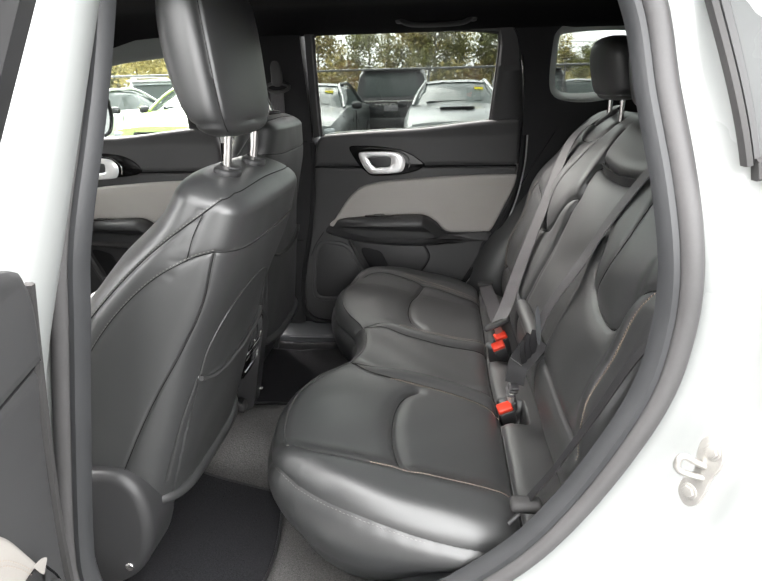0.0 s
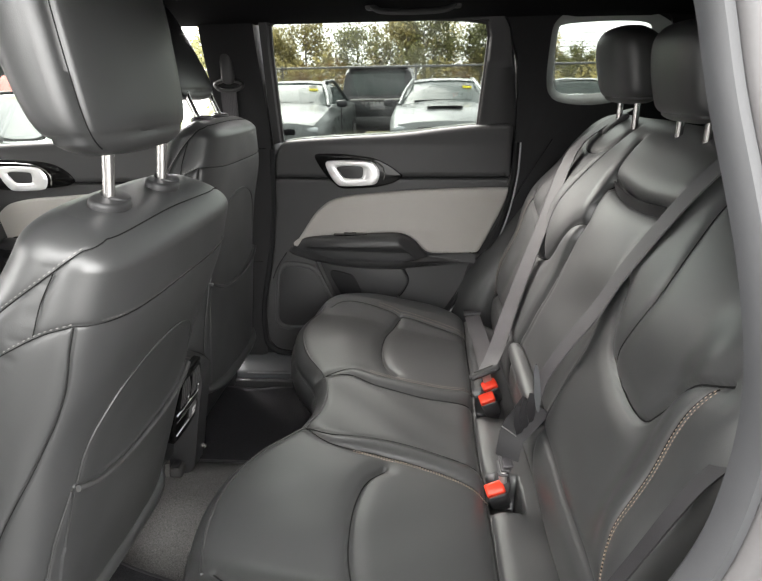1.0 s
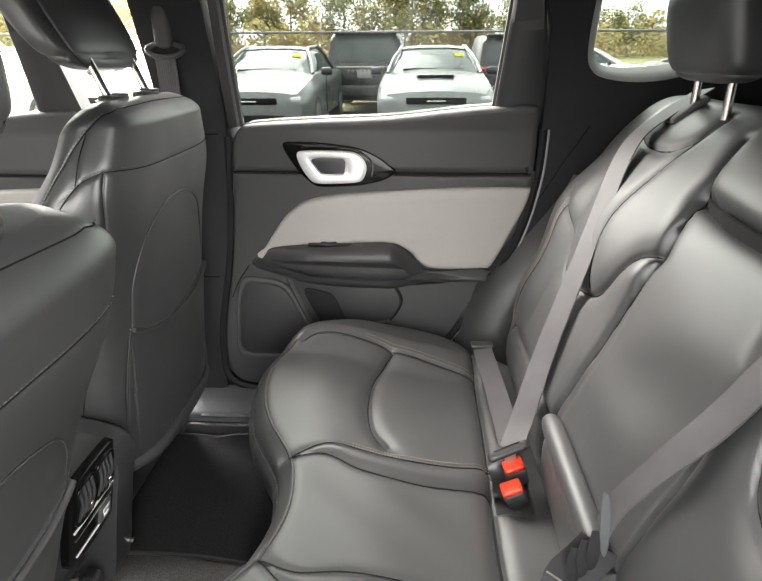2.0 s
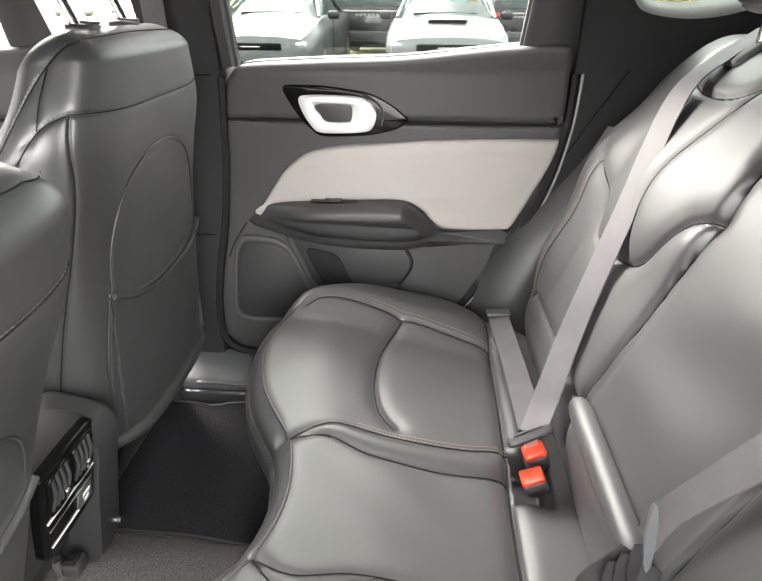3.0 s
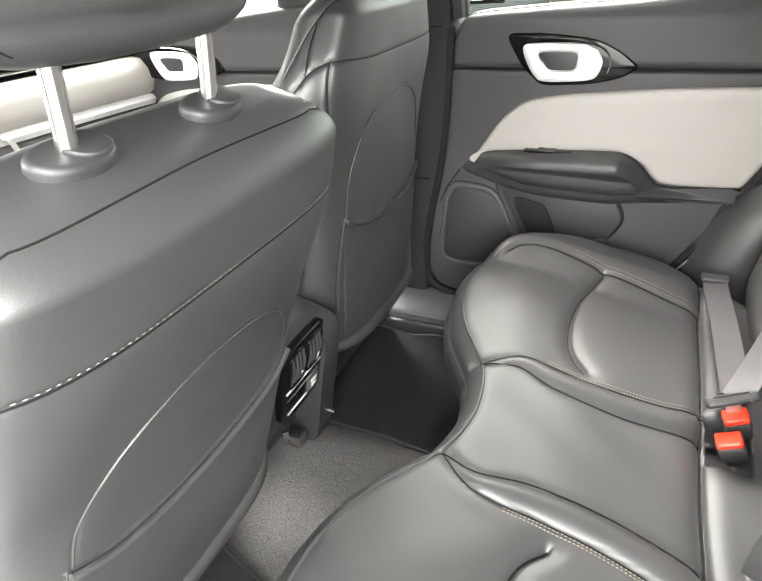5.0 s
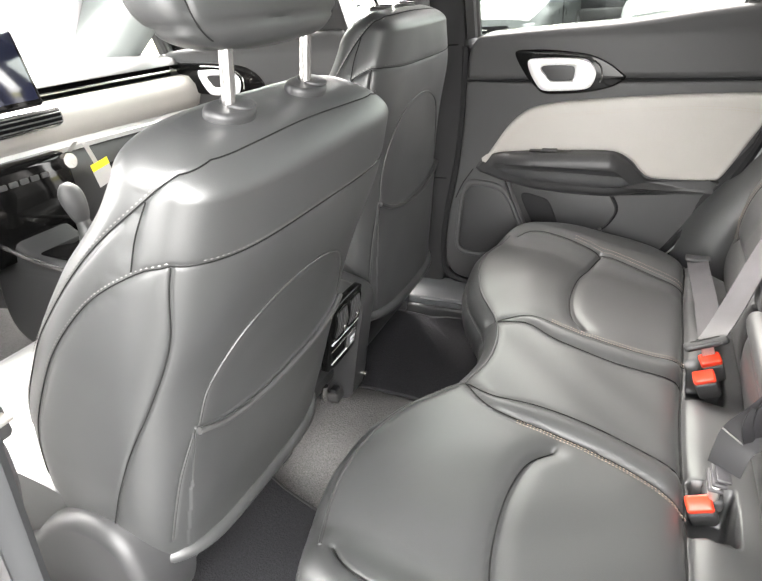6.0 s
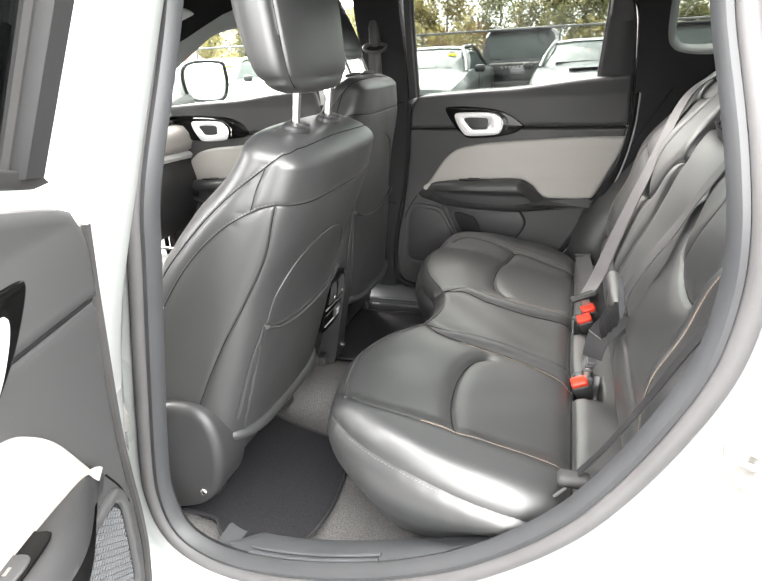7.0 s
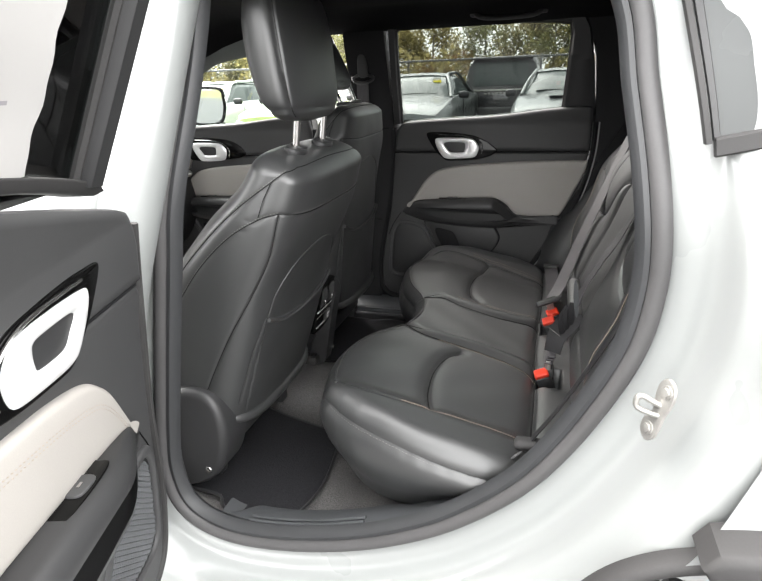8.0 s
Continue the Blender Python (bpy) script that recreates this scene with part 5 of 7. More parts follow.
    part("panel_gap", Geo().tube(fn(np.column_stack([np.linspace(-0.408, 0.326, 30), np.full(30, 1.0742), np.full(30, 0.027)])), 0.0035, 6), GAP, d)
    part("pocket_rim", Geo().tube(fn(np.column_stack([spline([(-0.215, 0.648), (-0.12, 0.654), (-0.055, 0.668), (-0.018, 0.68)], 24), np.full(24, 0.046)])), 0.007, 8), PLASTIC, d)
    # raised rib between speaker and pocket, and panel break above it
    part("brace", Geo().tube(fn(np.column_stack([spline([(-0.288, 0.800), (-0.262, 0.735), (-0.232, 0.668), (-0.205, 0.615)], 24), np.full(24, 0.034)])), 0.013, 8, flat=0.7), PLASTIC, d)
    part("panel_break", Geo().tube(fn(np.column_stack([spline([(-0.392, 0.828), (-0.425, 0.780), (-0.446, 0.735)], 16), np.full(16, 0.030)])), 0.0016, 6), LINER, d)
    # window frame
    fr_o = arr([(-0.412, 1.18), (-0.408, 1.30), (-0.400, 1.45), (-0.395, 1.545), (-0.36, 1.572), (-0.1, 1.576), (0.20, 1.562), (0.262, 1.55), (0.300, 1.49), (0.322, 1.38), (0.338, 1.235), (0.335, 1.18)])
    fr_i = arr([(-0.385, 1.185), (-0.382, 1.30), (-0.376, 1.45), (-0.371, 1.512), (-0.345, 1.530), (-0.1, 1.532), (0.18, 1.515), (0.236, 1.508), (0.243, 1.47), (0.238, 1.38), (0.228, 1.235), (0.222, 1.19)])
    wfn = fn if glassy else near_window_map
    if not glassy:
        fr_o[:, 0] -= 0.018 * (fr_o[:, 0] < -0.3)
        fr_o[:, 1], fr_i[:, 1] = np.maximum(fr_o[:, 1], 1.217), np.maximum(fr_i[:, 1], 1.222)
        part("belt_seal", Geo().prism(ext([(-0.425, 1.204), (-0.2, 1.246), (0.3, 1.300), (0.3, 1.318), (-0.2, 1.264), (-0.425, 1.222)], 60), 0.034, 0.004, wfn, -0.012), RUBBER, d, "grey window belt seal")
    n = 30
    dense = lambda o: np.vstack([np.linspace(o[i], o[i + 1], n, endpoint=False) for i in range(len(o) - 1)] + [o[-1:]])
    fo, fi = dense(fr_o), dense(fr_i)
    rows = []
    for a, h in ((0, -0.03), (0, 0.02), (0.1, 0.028), (0.9, 0.028), (1, 0.02), (1, -0.03)):
        q_ = fo * (1 - a) + fi * a
        rows.append(wfn(np.column_stack([q_, np.full(len(q_), h)])))
    part("window_frame", Geo().grid(np.stack(rows), cu=True), HARD, d)
    part("frame_seal", Geo().tube(wfn(np.column_stack([fi, np.full(len(fi), 0.006)])), 0.007, 6), RUBBER, d)
    pane = part("glass", Geo().prism(fi, 0.004, 0, wfn, -0.008), pane_glass, d, "clear window glass" if pane_glass is GLASS else "grey privacy glass")
    pane.visible_shadow = False
    # outer skin and thickness of the door
    part("outer_skin", Geo().prism(LOWER * arr((0.95, 1.0)) + arr((-0.01, 0.02)) if rear_gap else LOWER * arr((1.03, 1.0)) + arr((0.0, -0.005)), 0.075, 0.0, fn, -0.105), WHITE, d, "white outer door skin")
    part("outer_skin_upper", Geo().prism(UPPER * arr((1.02, 1.0)), 0.060, 0.0, fn, -0.09), WHITE, d)
    bright = spline([(0.338, 1.18), (0.338, 1.15), (0.334, 1.07), (0.315, 0.965), (0.285, 0.875), (0.240, 0.785), (0.175, 0.68), (0.13, 0.615)], 60)
    # Near-black tubes hold the shut gap's shade; front one is grey rubber when open
    part("edge_seal", Geo().tube(fn(np.column_stack([bright + arr((0.008, 0)), np.full(60, 0.030)])), 0.010, 6), GAP, d)
    bl2 = spline([(-0.414, 1.165), (-0.420, 1.07), (-0.438, 0.88), (-0.456, 0.78), (-0.478, 0.68), (-0.490, 0.58), (-0.478, 0.487), (-0.40, 0.452), (-0.2, 0.447)], 60)
    part("edge_seal", Geo().tube(fn(np.column_stack([bl2, np.full(60, 0.034 if rear_gap else 0.028)])), 0.011 if rear_gap else 0.006, 6), GAP if rear_gap else RUBBER, d)
    if pane_glass is PRIVACY:
        part("painted_flange", Geo().tube(fn(np.column_stack([bright + arr((0.0195, 0)), np.full(60, 0.034)])), 0.0030, 6), WHITE, d, "thin white painted door flange")
        part("painted_flange", Geo().tube(fn(np.column_stack([(bl2 + arr((-0.0125, 0)))[:40], np.full(40, 0.036)])), 0.0022, 6), WHITE, d, "thin white painted door flange")
    return d


door_panel("door_1", "closed rear door with black trim, greige insert and chrome handle", far_map, pane_glass=PRIVACY)
door_panel("door_2", "open white rear door with black trim and greige insert", near_map, glassy=False, pane_glass=TINT)
door_panel("door_3", "closed front passenger door with black trim and greige insert", front_map, bezel=FRONT_BEZEL)

# paper form on the glass of the open door
form = thing("window_form", tuple(near_window_map(arr([(0.1, 1.25, 0.0)]))[0]), "white printed paper form hanging inside the door glass", "paper sheet")
uu_, vv_ = np.meshgrid(np.linspace(-0.256, 0.09, 30), np.linspace(1.258, 1.50, 24), indexing="ij")
edge_w = np.where(uu_ < -0.246, 0.004 * np.sin(vv_ * 55) + 0.002 * np.sin(vv_ * 131), 0)
wav = 0.006 + 0.003 * np.sin(uu_ * 23 + vv_ * 11) + 0.002 * np.sin(vv_ * 37)
part("sheet", Geo().grid(near_window_map(np.column_stack([(uu_ + edge_w + 0.06 * (1.30 - vv_)).ravel(), vv_.ravel(), wav.ravel()])).reshape(30, 24, 3)), PAPER, form)
for v, a, b in ((1.465, -0.18, 0.05), (1.445, -0.20, 0.05), (1.335, -0.19, 0.02), (1.325, -0.15, 0.0)):
    part("print_line", Geo().grid(near_window_map(arr([[(a, v, 0.0115), (a, v + 0.004, 0.0115)], [(b, v, 0.0115), (b, v + 0.004, 0.0115)]]).reshape(-1, 3)).reshape(2, 2, 3)), INK, form)

# ---- far side pillars, quarter trim ----
pill = thing("wall_far", (0, 0.78, 0.4), "black pillar and roof side trim of the far side", "pillar trim", kind="structure")
zz = np.linspace(0.44, 1.57, 40)
yb = lambda z: 0.690 - 0.10 * sm(z, 1.18, 1.56)
fx0 = lambda z: -0.408 - 0.075 * sm(1.05 - z, 0, 0.5)
fx1 = lambda z: -0.575 - 0.08 * sm(1.15 - z, 0, 0.5)
bp = np.stack([np.column_stack([fx0(zz) + 0.0, yb(zz) + 0.12, zz]), np.column_stack([fx0(zz) - 0.006, yb(zz) + 0.006, zz]), np.column_stack([fx0(zz) - 0.02, yb(zz), zz]),
               np.column_stack([fx1(zz) + 0.02, yb(zz), zz]), np.column_stack([fx1(zz) + 0.004, yb(zz) + 0.006, zz]), np.column_stack([fx1(zz), yb(zz) + 0.07, zz])])
part("b_pillar_trim", Geo().grid(bp), PILLAR, pill, "black B-pillar trim")
part("pillar_joint", Geo().tube(arr([(-0.43, 0.6885, 1.17), (-0.50, 0.6875, 1.168), (-0.575, 0.6885, 1.166)]), 0.0018, 6), LINER, pill)
part("pillar_joint", Geo().tube(arr([(-0.47, 0.6885, 0.80), (-0.55, 0.6885, 0.80), (-0.63, 0.6885, 0.80)]), 0.0018, 6), LINER, pill)
# roof side rail above doors
rx = np.linspace(-1.5, 1.3, 30)
rail = np.stack([np.column_stack([rx, np.full(30, y), np.full(30, z) - 0.12 * sm(-rx, 0.9, 1.5)]) for y, z in ((0.66, 1.552), (0.625, 1.540), (0.600, 1.540), (0.57, 1.555), (0.50, 1.572))])
part("roof_rail_trim", Geo().grid(rail), LINER, pill)
part("roof_rail_trim", Geo().grid(rail * arr((1, -1, 1))), LINER, pill)
# rear quarter trim with its small window
qo = arr([(0.300, 1.58), (0.325, 1.40), (0.340, 1.22), (0.336, 1.06), (0.30, 0.92), (0.235, 0.775), (0.17, 0.665), (0.10, 0.60), (0.12, 0.50), (0.5, 0.48), (1.2, 0.5), (1.30, 1.0), (1.30, 1.45), (1.1, 1.56), (0.7, 1.565)])
qc = arr([(0.452, 1.500), (0.436, 1.486), (0.436, 1.42), (0.440, 1.355), (0.452, 1.330), (0.475, 1.318), (0.53, 1.315), (0.60, 1.322), (0.66, 1.34), (0.69, 1.37), (0.70, 1.42), (0.69, 1.48), (0.67, 1.50), (0.60, 1.506), (0.52, 1.505)])
QO, QC = spline(qo, 150, True), spline(qc, 150, True)
i0 = np.argmin(np.arctan2(QO[:, 1] - 1.41, QO[:, 0] - 0.56))
j0 = np.argmin(np.arctan2(QC[:, 1] - 1.41, QC[:, 0] - 0.56))
QO, QC = np.roll(QO, -i0, 0), np.roll(QC, -j0, 0)
if np.sign(np.cross(QO[0] - (0.56, 1.41), QO[5] - (0.56, 1.41))) != np.sign(np.cross(QC[0] - (0.56, 1.41), QC[5] - (0.56, 1.41))):
    QC = np.roll(QC[::-1], 1, 0)
qmap = lambda p: np.column_stack([arr(p)[:, 0], 0.715 - arr(p)[:, 2] - 0.11 * sm(arr(p)[:, 1], 1.15, 1.56), arr(p)[:, 1]])
QE = QC - arr((0.56, 1.41))
QE = QC + QE / np.linalg.norm(QE, axis=1)[:, None] * 0.030
rws = []
for a, w in ((0, -0.10), (0, 0.0), (0.02, 0.008), (0.5, 0.012), (0.85, 0.012), (1.0, 0.012)):
    q_ = QO * (1 - a) + QE * a
    rws.append(qmap(np.column_stack([q_, np.full(150, w)])))
part("quarter_trim", Geo().grid(np.stack(rws), cv=True), PILLAR, pill, "black rear quarter trim")
rws = []
for a, w in ((0, 0.012), (0.25, 0.006), (0.7, -0.025), (1.0, -0.05)):
    q_ = QE * (1 - a) + QC * a
    rws.append(qmap(np.column_stack([q_, np.full(150, w)])))
part("quarter_window_reveal", Geo().grid(np.stack(rws), cv=True), CLOTHGREY, pill, "light grey reveal of the quarter window")
part("quarter_glass", Geo().prism(QC, 0.003, 0, qmap, -0.052), PRIVACY, pill, "grey privacy glass")
# wheel house cover beside the seat
g = Geo()
zz2 = np.linspace(0.50, 1.075, 30)
wx = np.linspace(0, 1, 20)
WP = np.stack([np.column_stack([0.155 + 0.27 * sm(zz2, 0.62, 1.15) + 0.30 * t, 0.715 - (0.075 * math.sin(math.pi * 0.5 * min(1, t * 3))) * (1 - 0.5 * sm(zz2, 0.8, 1.2)), zz2]) for t in wx])
part("side_cushion", Geo().grid(WP), LEATHER, pill, "padded black side of the rear seat")
WN = WP * arr((1, -1, 1)) + arr((0.03, 0.02, 0))
part("side_cushion", Geo().grid(WN), LEATHER, pill)

# grab handle under the roof edge
gh = thing("grab_handle", (0.035, 0.60, 1.56), "black folding grab handle on the headliner edge", "grab handle")
part("bar", Geo().tube(spline([(-0.075, 0.525, 1.548), (-0.06, 0.511, 1.534), (-0.03, 0.503, 1.527), (0.035, 0.501, 1.525), (0.10, 0.503, 1.527), (0.13, 0.511, 1.534), (0.145, 0.525, 1.548)], 40), 0.010, 10, flat=0.7), PLASTIC, gh)
for x in (-0.075, 0.145):
    part("mount", Geo().box((x, 0.528, 1.546), (0.03, 0.03, 0.024), 0.006), PLASTIC, gh)

# far front belt on the B-pillar
fb = thing("front_seat_belt", (-0.52, 0.66, 1.0), "black front seat belt hanging at the B-pillar", "seat belt")
part("webbing", Geo().band(spline([(-0.515, 0.640, 1.345), (-0.520, 0.655, 1.22), (-0.530, 0.665, 1.05), (-0.545, 0.67, 0.8), (-0.55, 0.67, 0.55)], 40), (1, 0, 0), 0.047), WEB, fb)
part("guide_loop", Geo().tube(spline([(-0.548, 0.632, 1.362), (-0.540, 0.626, 1.348), (-0.51, 0.622, 1.342), (-0.478, 0.626, 1.348), (-0.470, 0.634, 1.362), (-0.51, 0.632, 1.372)], 40, True), 0.006, 8, closed=True), PLASTIC, fb)
part("height_adjuster", Geo().box((-0.508, 0.628, 1.415), (0.040, 0.030, 0.110), 0.014), PLASTIC, fb)

# ---- rear belts and buckles ----
def strap(name, parent, pts, facing, width=0.047, n=60, web=WEB):
    width = np.interp(np.linspace(0, 1, n), np.linspace(0, 1, np.size(width)), np.atleast_1d(width))
    return part(name, Geo().band(spline(pts, n), None, width, facing=facing if np.ndim(facing) == 1 else spline(facing, n)), web, parent)


def buckle(name, at, up, across, label):
    """A belt buckle: black housing with a red release button."""
    b = thing(name, at, label, "belt buckle", "rear belt buckles")
    up, across = arr(up) / np.linalg.norm(up), arr(across) / np.linalg.norm(across)
    nn_ = np.cross(across, up)
    fn = lambda p: arr(at) + arr(p)[:, 0:1] * across + arr(p)[:, 1:2] * nn_ + arr(p)[:, 2:3] * up
    part("housing", Geo().box((0, 0, -0.022), (0.040, 0.026, 0.062), 0.006, fn), PLASTIC, b)
    part("button", Geo().box((0, -0.003, 0.0100), (0.037, 0.025, 0.020), 0.004, fn), RED, b, "red release button")
    part("stalk", Geo().box((0, 0, -0.075), (0.030, 0.008, 0.06), 0.003, fn), WEB, b)
    return fn


fb1 = buckle("belt_buckle", (0.238, 0.156, 0.637), (-0.25, -0.45, 0.85), (0.95, 0.20, 0.35), "black belt buckle with red button, latched")
buckle("belt_buckle", (0.228, 0.108, 0.628), (-0.30, -0.50, 0.80), (0.92, 0.05, 0.40), "black belt buckle with red button, free")
buckle("belt_buckle", (0.216, -0.185, 0.600), (-0.25, -0.50, 0.82), (0.93, 0.10, 0.36), "black belt buckle with red button, centre seat")

far_belt = thing("rear_seat_belt", (0.23, 0.4, 0.6), "dark grey rear seat belt latched across the outer seat", "seat belt", "rear seat belts")
strap("shoulder_webbing", far_belt, [(0.60, 0.500, 1.280), (0.520, 0.455, 1.240), (0.446, 0.425, 1.178), (0.372, 0.345, 1.012), (0.300, 0.268, 0.842), (0.254, 0.204, 0.728), (0.226, 0.150, 0.690)],
      [(-0.4, 0.0, 0.9), (-0.6, -0.1, 0.75), (-0.75, -0.35, 0.5), (-0.75, -0.5, 0.45), (-0.7, -0.55, 0.45), (-0.65, -0.55, 0.45), (-0.6, -0.6, 0.5)])
strap("lap_webbing", far_belt, [(0.228, 0.160, 0.688), (0.236, 0.21, 0.660), (0.240, 0.30, 0.640), (0.236, 0.45, 0.638), (0.224, 0.58, 0.652), (0.228, 0.615, 0.650)], (-0.2, 0, 1))
part("tongue", Geo().box((0, -0.014, 0.054), (0.078, 0.020, 0.015), 0.007, fb1), HARD, far_belt, "black latch tongue")
part("latch_plate", Geo().box((0, -0.010, 0.034), (0.022, 0.004, 0.034), 0.001, fb1), STEEL, far_belt)
for v in (-0.006, 0.004):
    part("tongue_edge", Geo().box((0, v - 0.013, 0.0618), (0.050, 0.0016, 0.002), 0.0005, fb1), RUBBER, far_belt)
part("anchor_clip", Geo().box((0.224, 0.607, 0.656), (0.056, 0.030, 0.010), 0.003), PLASTIC, far_belt)

mid_belt = thing("rear_seat_belt", (0.3, -0.15, 0.7), "dark grey centre belt hanging twisted over the backrest", "seat belt", "rear seat belts")
strap("shoulder_webbing", mid_belt, [(0.62, -0.235, 1.285), (0.545, -0.225, 1.262), (0.480, -0.215, 1.195), (0.405, -0.195, 1.070), (0.368, -0.178, 0.985), (0.330, -0.160, 0.910), (0.300, -0.142, 0.840), (0.288, -0.138, 0.795)],
      [(-0.4, 0, 0.9), (-0.6, 0, 0.8), (-0.85, 0.05, 0.5), (-0.9, 0.0, 0.4), (-0.9, -0.05, 0.4), (-0.85, -0.15, 0.45), (-0.8, -0.3, 0.5), (-0.8, -0.3, 0.5)], (0.047, 0.047, 0.050, 0.052, 0.046, 0.034, 0.030))
# Lap strap and gathers use the shaded webbing copy
strap("lap_webbing", mid_belt, [(0.286, -0.149, 0.776), (0.268, -0.147, 0.744), (0.248, -0.145, 0.710), (0.240, -0.153, 0.685), (0.236, -0.160, 0.662)],
      [(-0.1, -0.95, 0.25), (-0.1, -0.95, 0.25), (-0.2, -0.9, 0.35), (-0.4, -0.8, 0.4), (-0.5, -0.75, 0.45)], (0.060, 0.056, 0.054, 0.048, 0.047), 40, WEB_SHADED)
for k, z in enumerate((0.672, 0.664, 0.655)):
    part("webbing_fold", Geo().box((0.2355 - k * 0.004, -0.163 - 0.002 * k, z - 0.012), (0.020, 0.046, 0.006), 0.002), WEB, mid_belt)
part("anchor_tongue", Geo().box((0.228, -0.167, 0.634), (0.014, 0.042, 0.030), 0.005), STEEL, mid_belt, "steel latch tongue")
part("buckle_body", Geo().box((0.230, -0.166, 0.612), (0.026, 0.044, 0.026), 0.006), PLASTIC, mid_belt)
bar = lambda p: arr((0.284, -0.151, 0.812)) + arr(p)[:, 0:1] * arr((0.99, 0.05, 0.10)) + arr(p)[:, 1:2] * arr((-0.04, 0.99, 0.0)) + arr(p)[:, 2:3] * arr((-0.10, 0.02, 0.99))
part("stay_tongue", Geo().prism(circle(0, 0, 0.0060, 32, rv=0.050), 0.007, 0.0028, lambda p: bar(arr(p)[:, [0, 2, 1]]), -0.003, steps=4), VINYL, mid_belt, "grey latch tongue on the webbing")
for k in range(3):
    part("gather", Geo().band(spline([(0.279 - 0.011 * k, -0.150, 0.800 - 0.014 * k), (0.274 - 0.011 * k, -0.155, 0.772 - 0.014 * k), (0.281 - 0.011 * k, -0.152, 0.742 - 0.014 * k)], 16), None, 0.017, facing=(0.3, -0.9, 0.35)), WEB_SHADED, mid_belt, "gathered fold of webbing")
part("hem_stitch", Geo().tube(np.linspace((0.2235, -0.1485, 0.727), (0.2705, -0.1490, 0.691), 8), 0.0012, 6), GREYTHREAD, mid_belt, "pale sewn hem")

near_belt = thing("rear_seat_belt", (0.25, -0.64, 0.7), "dark grey rear seat belt stowed beside the backrest", "seat belt", "rear seat belts")
# Narrow strap in the shaded copy also stands for the black gap here
strap("shoulder_webbing", near_belt, [(0.60, -0.52, 1.275), (0.52, -0.545, 1.225), (0.44, -0.575, 1.10), (0.400, -0.605, 1.02), (0.342, -0.622, 0.965), (0.290, -0.624, 0.862), (0.240, -0.624, 0.765), (0.200, -0.624, 0.700)],
      [(-0.4, 0, 0.9), (-0.6, -0.1, 0.75), (-0.85, -0.15, 0.3), (-0.8, 0.0, 0.5), (-0.75, 0.05, 0.6), (-0.7, 0.05, 0.7), (-0.7, 0.05, 0.7), (-0.7, 0.05, 0.7)], (0.047, 0.047, 0.040, 0.020, 0.018, 0.018, 0.018, 0.020), web=WEB_SHADED)
part("anchor_loop", Geo().box((0.196, -0.630, 0.694), (0.052, 0.030, 0.020), 0.008), RUBBER, near_belt, "grey webbing loop at the anchor")
part("anchor_bar", Geo().tube(arr([(0.186, -0.640, 0.684), (0.168, -0.647, 0.668)]), 0.0034, 10), PLASTIC, near_belt, "black anchor bar")

# shoulder guides on top of the backrest
for y in (-0.47, 0.44):
    gd = thing("belt_guide", (0.54, y, 1.24), "black moulded belt guide on the backrest top", "belt guide", "belt guides")
    part("plate", Geo().box((0.545, y, 1.248), (0.075, 0.060, 0.014), 0.006, mapping(Matrix.Translation((0.545, y, 1.248)) @ Matrix.Rotation(radians(-38), 4, "Y") @ Matrix.Translation((-0.545, -y, -1.248)))), PLASTIC, gd)

# ---- floor mats, tunnel, far sill ----
def mat_thing(name, outline, z, label):
    t = thing(name, (float(np.mean(outline[:, 0])), float(np.mean(outline[:, 1])), z), label, "floor mat", "floor mats")
    fn = lambda p: np.column_stack([arr(p)[:, 0], arr(p)[:, 1], z + arr(p)[:, 2] + 0.004 * np.sin(arr(p)[:, 0] * 14 + 1) * np.sin(arr(p)[:, 1] * 11)])
    c = outline.mean(0)
    rings = [np.column_stack([outline, np.full(len(outline), 0.0)]), np.column_stack([outline, np.full(len(outline), 0.007)])]
    for s in np.append(np.linspace(0.96, 0.04, 22), 0.0005):
        rings.append(np.column_stack([c + (outline - c) * s, np.full(len(outline), 0.008)]))
    part("carpet_pad", Geo().grid(np.stack([fn(r_) for r_ in rings]), cv=True), MAT, t)
    part("edging", Geo().tube(fn(np.column_stack([outline, np.full(len(outline), 0.006)])), 0.0042, 6, closed=True), HARD, t, "sewn black edge binding")
    return t


mat_thing("floor_mat", spline([(-0.588, -0.205), (-0.52, -0.228), (-0.44, -0.250), (-0.355, -0.275), (-0.325, -0.30), (-0.300, -0.42), (-0.295, -0.52), (-0.312, -0.60), (-0.335, -0.640), (-0.40, -0.645), (-0.475, -0.640), (-0.505, -0.620), (-0.528, -0.595), (-0.60, -0.588), (-0.75, -0.585), (-0.85, -0.55), (-0.86, -0.25), (-0.75, -0.20), (-0.65, -0.198)], 120, True), 0.397, "black carpet floor mat with bound edge")
mat_thing("floor_mat", spline([(-0.86, 0.16), (-0.60, 0.145), (-0.40, 0.135), (-0.20, 0.14), (-0.17, 0.30), (-0.19, 0.52), (-0.30, 0.545), (-0.42, 0.54), (-0.47, 0.525), (-0.55, 0.53), (-0.85, 0.52)], 100, True), 0.400, "black carpet floor mat in the far footwell")
sill = thing("far_sill_trim", (-0.4, 0.60, 0.40), "grey plastic sill trim of the far doorway", "sill trim")
part("tread", Geo().box((-0.36, 0.648, 0.405), (0.90, 0.170, 0.095), 0.012), VINYL, sill)
# Added black box that stops daylight showing under the far door
part("door_gap_seal", Geo().box((-0.30, 0.725, 0.435), (1.00, 0.030, 0.11), 0.006), GAP, sill)
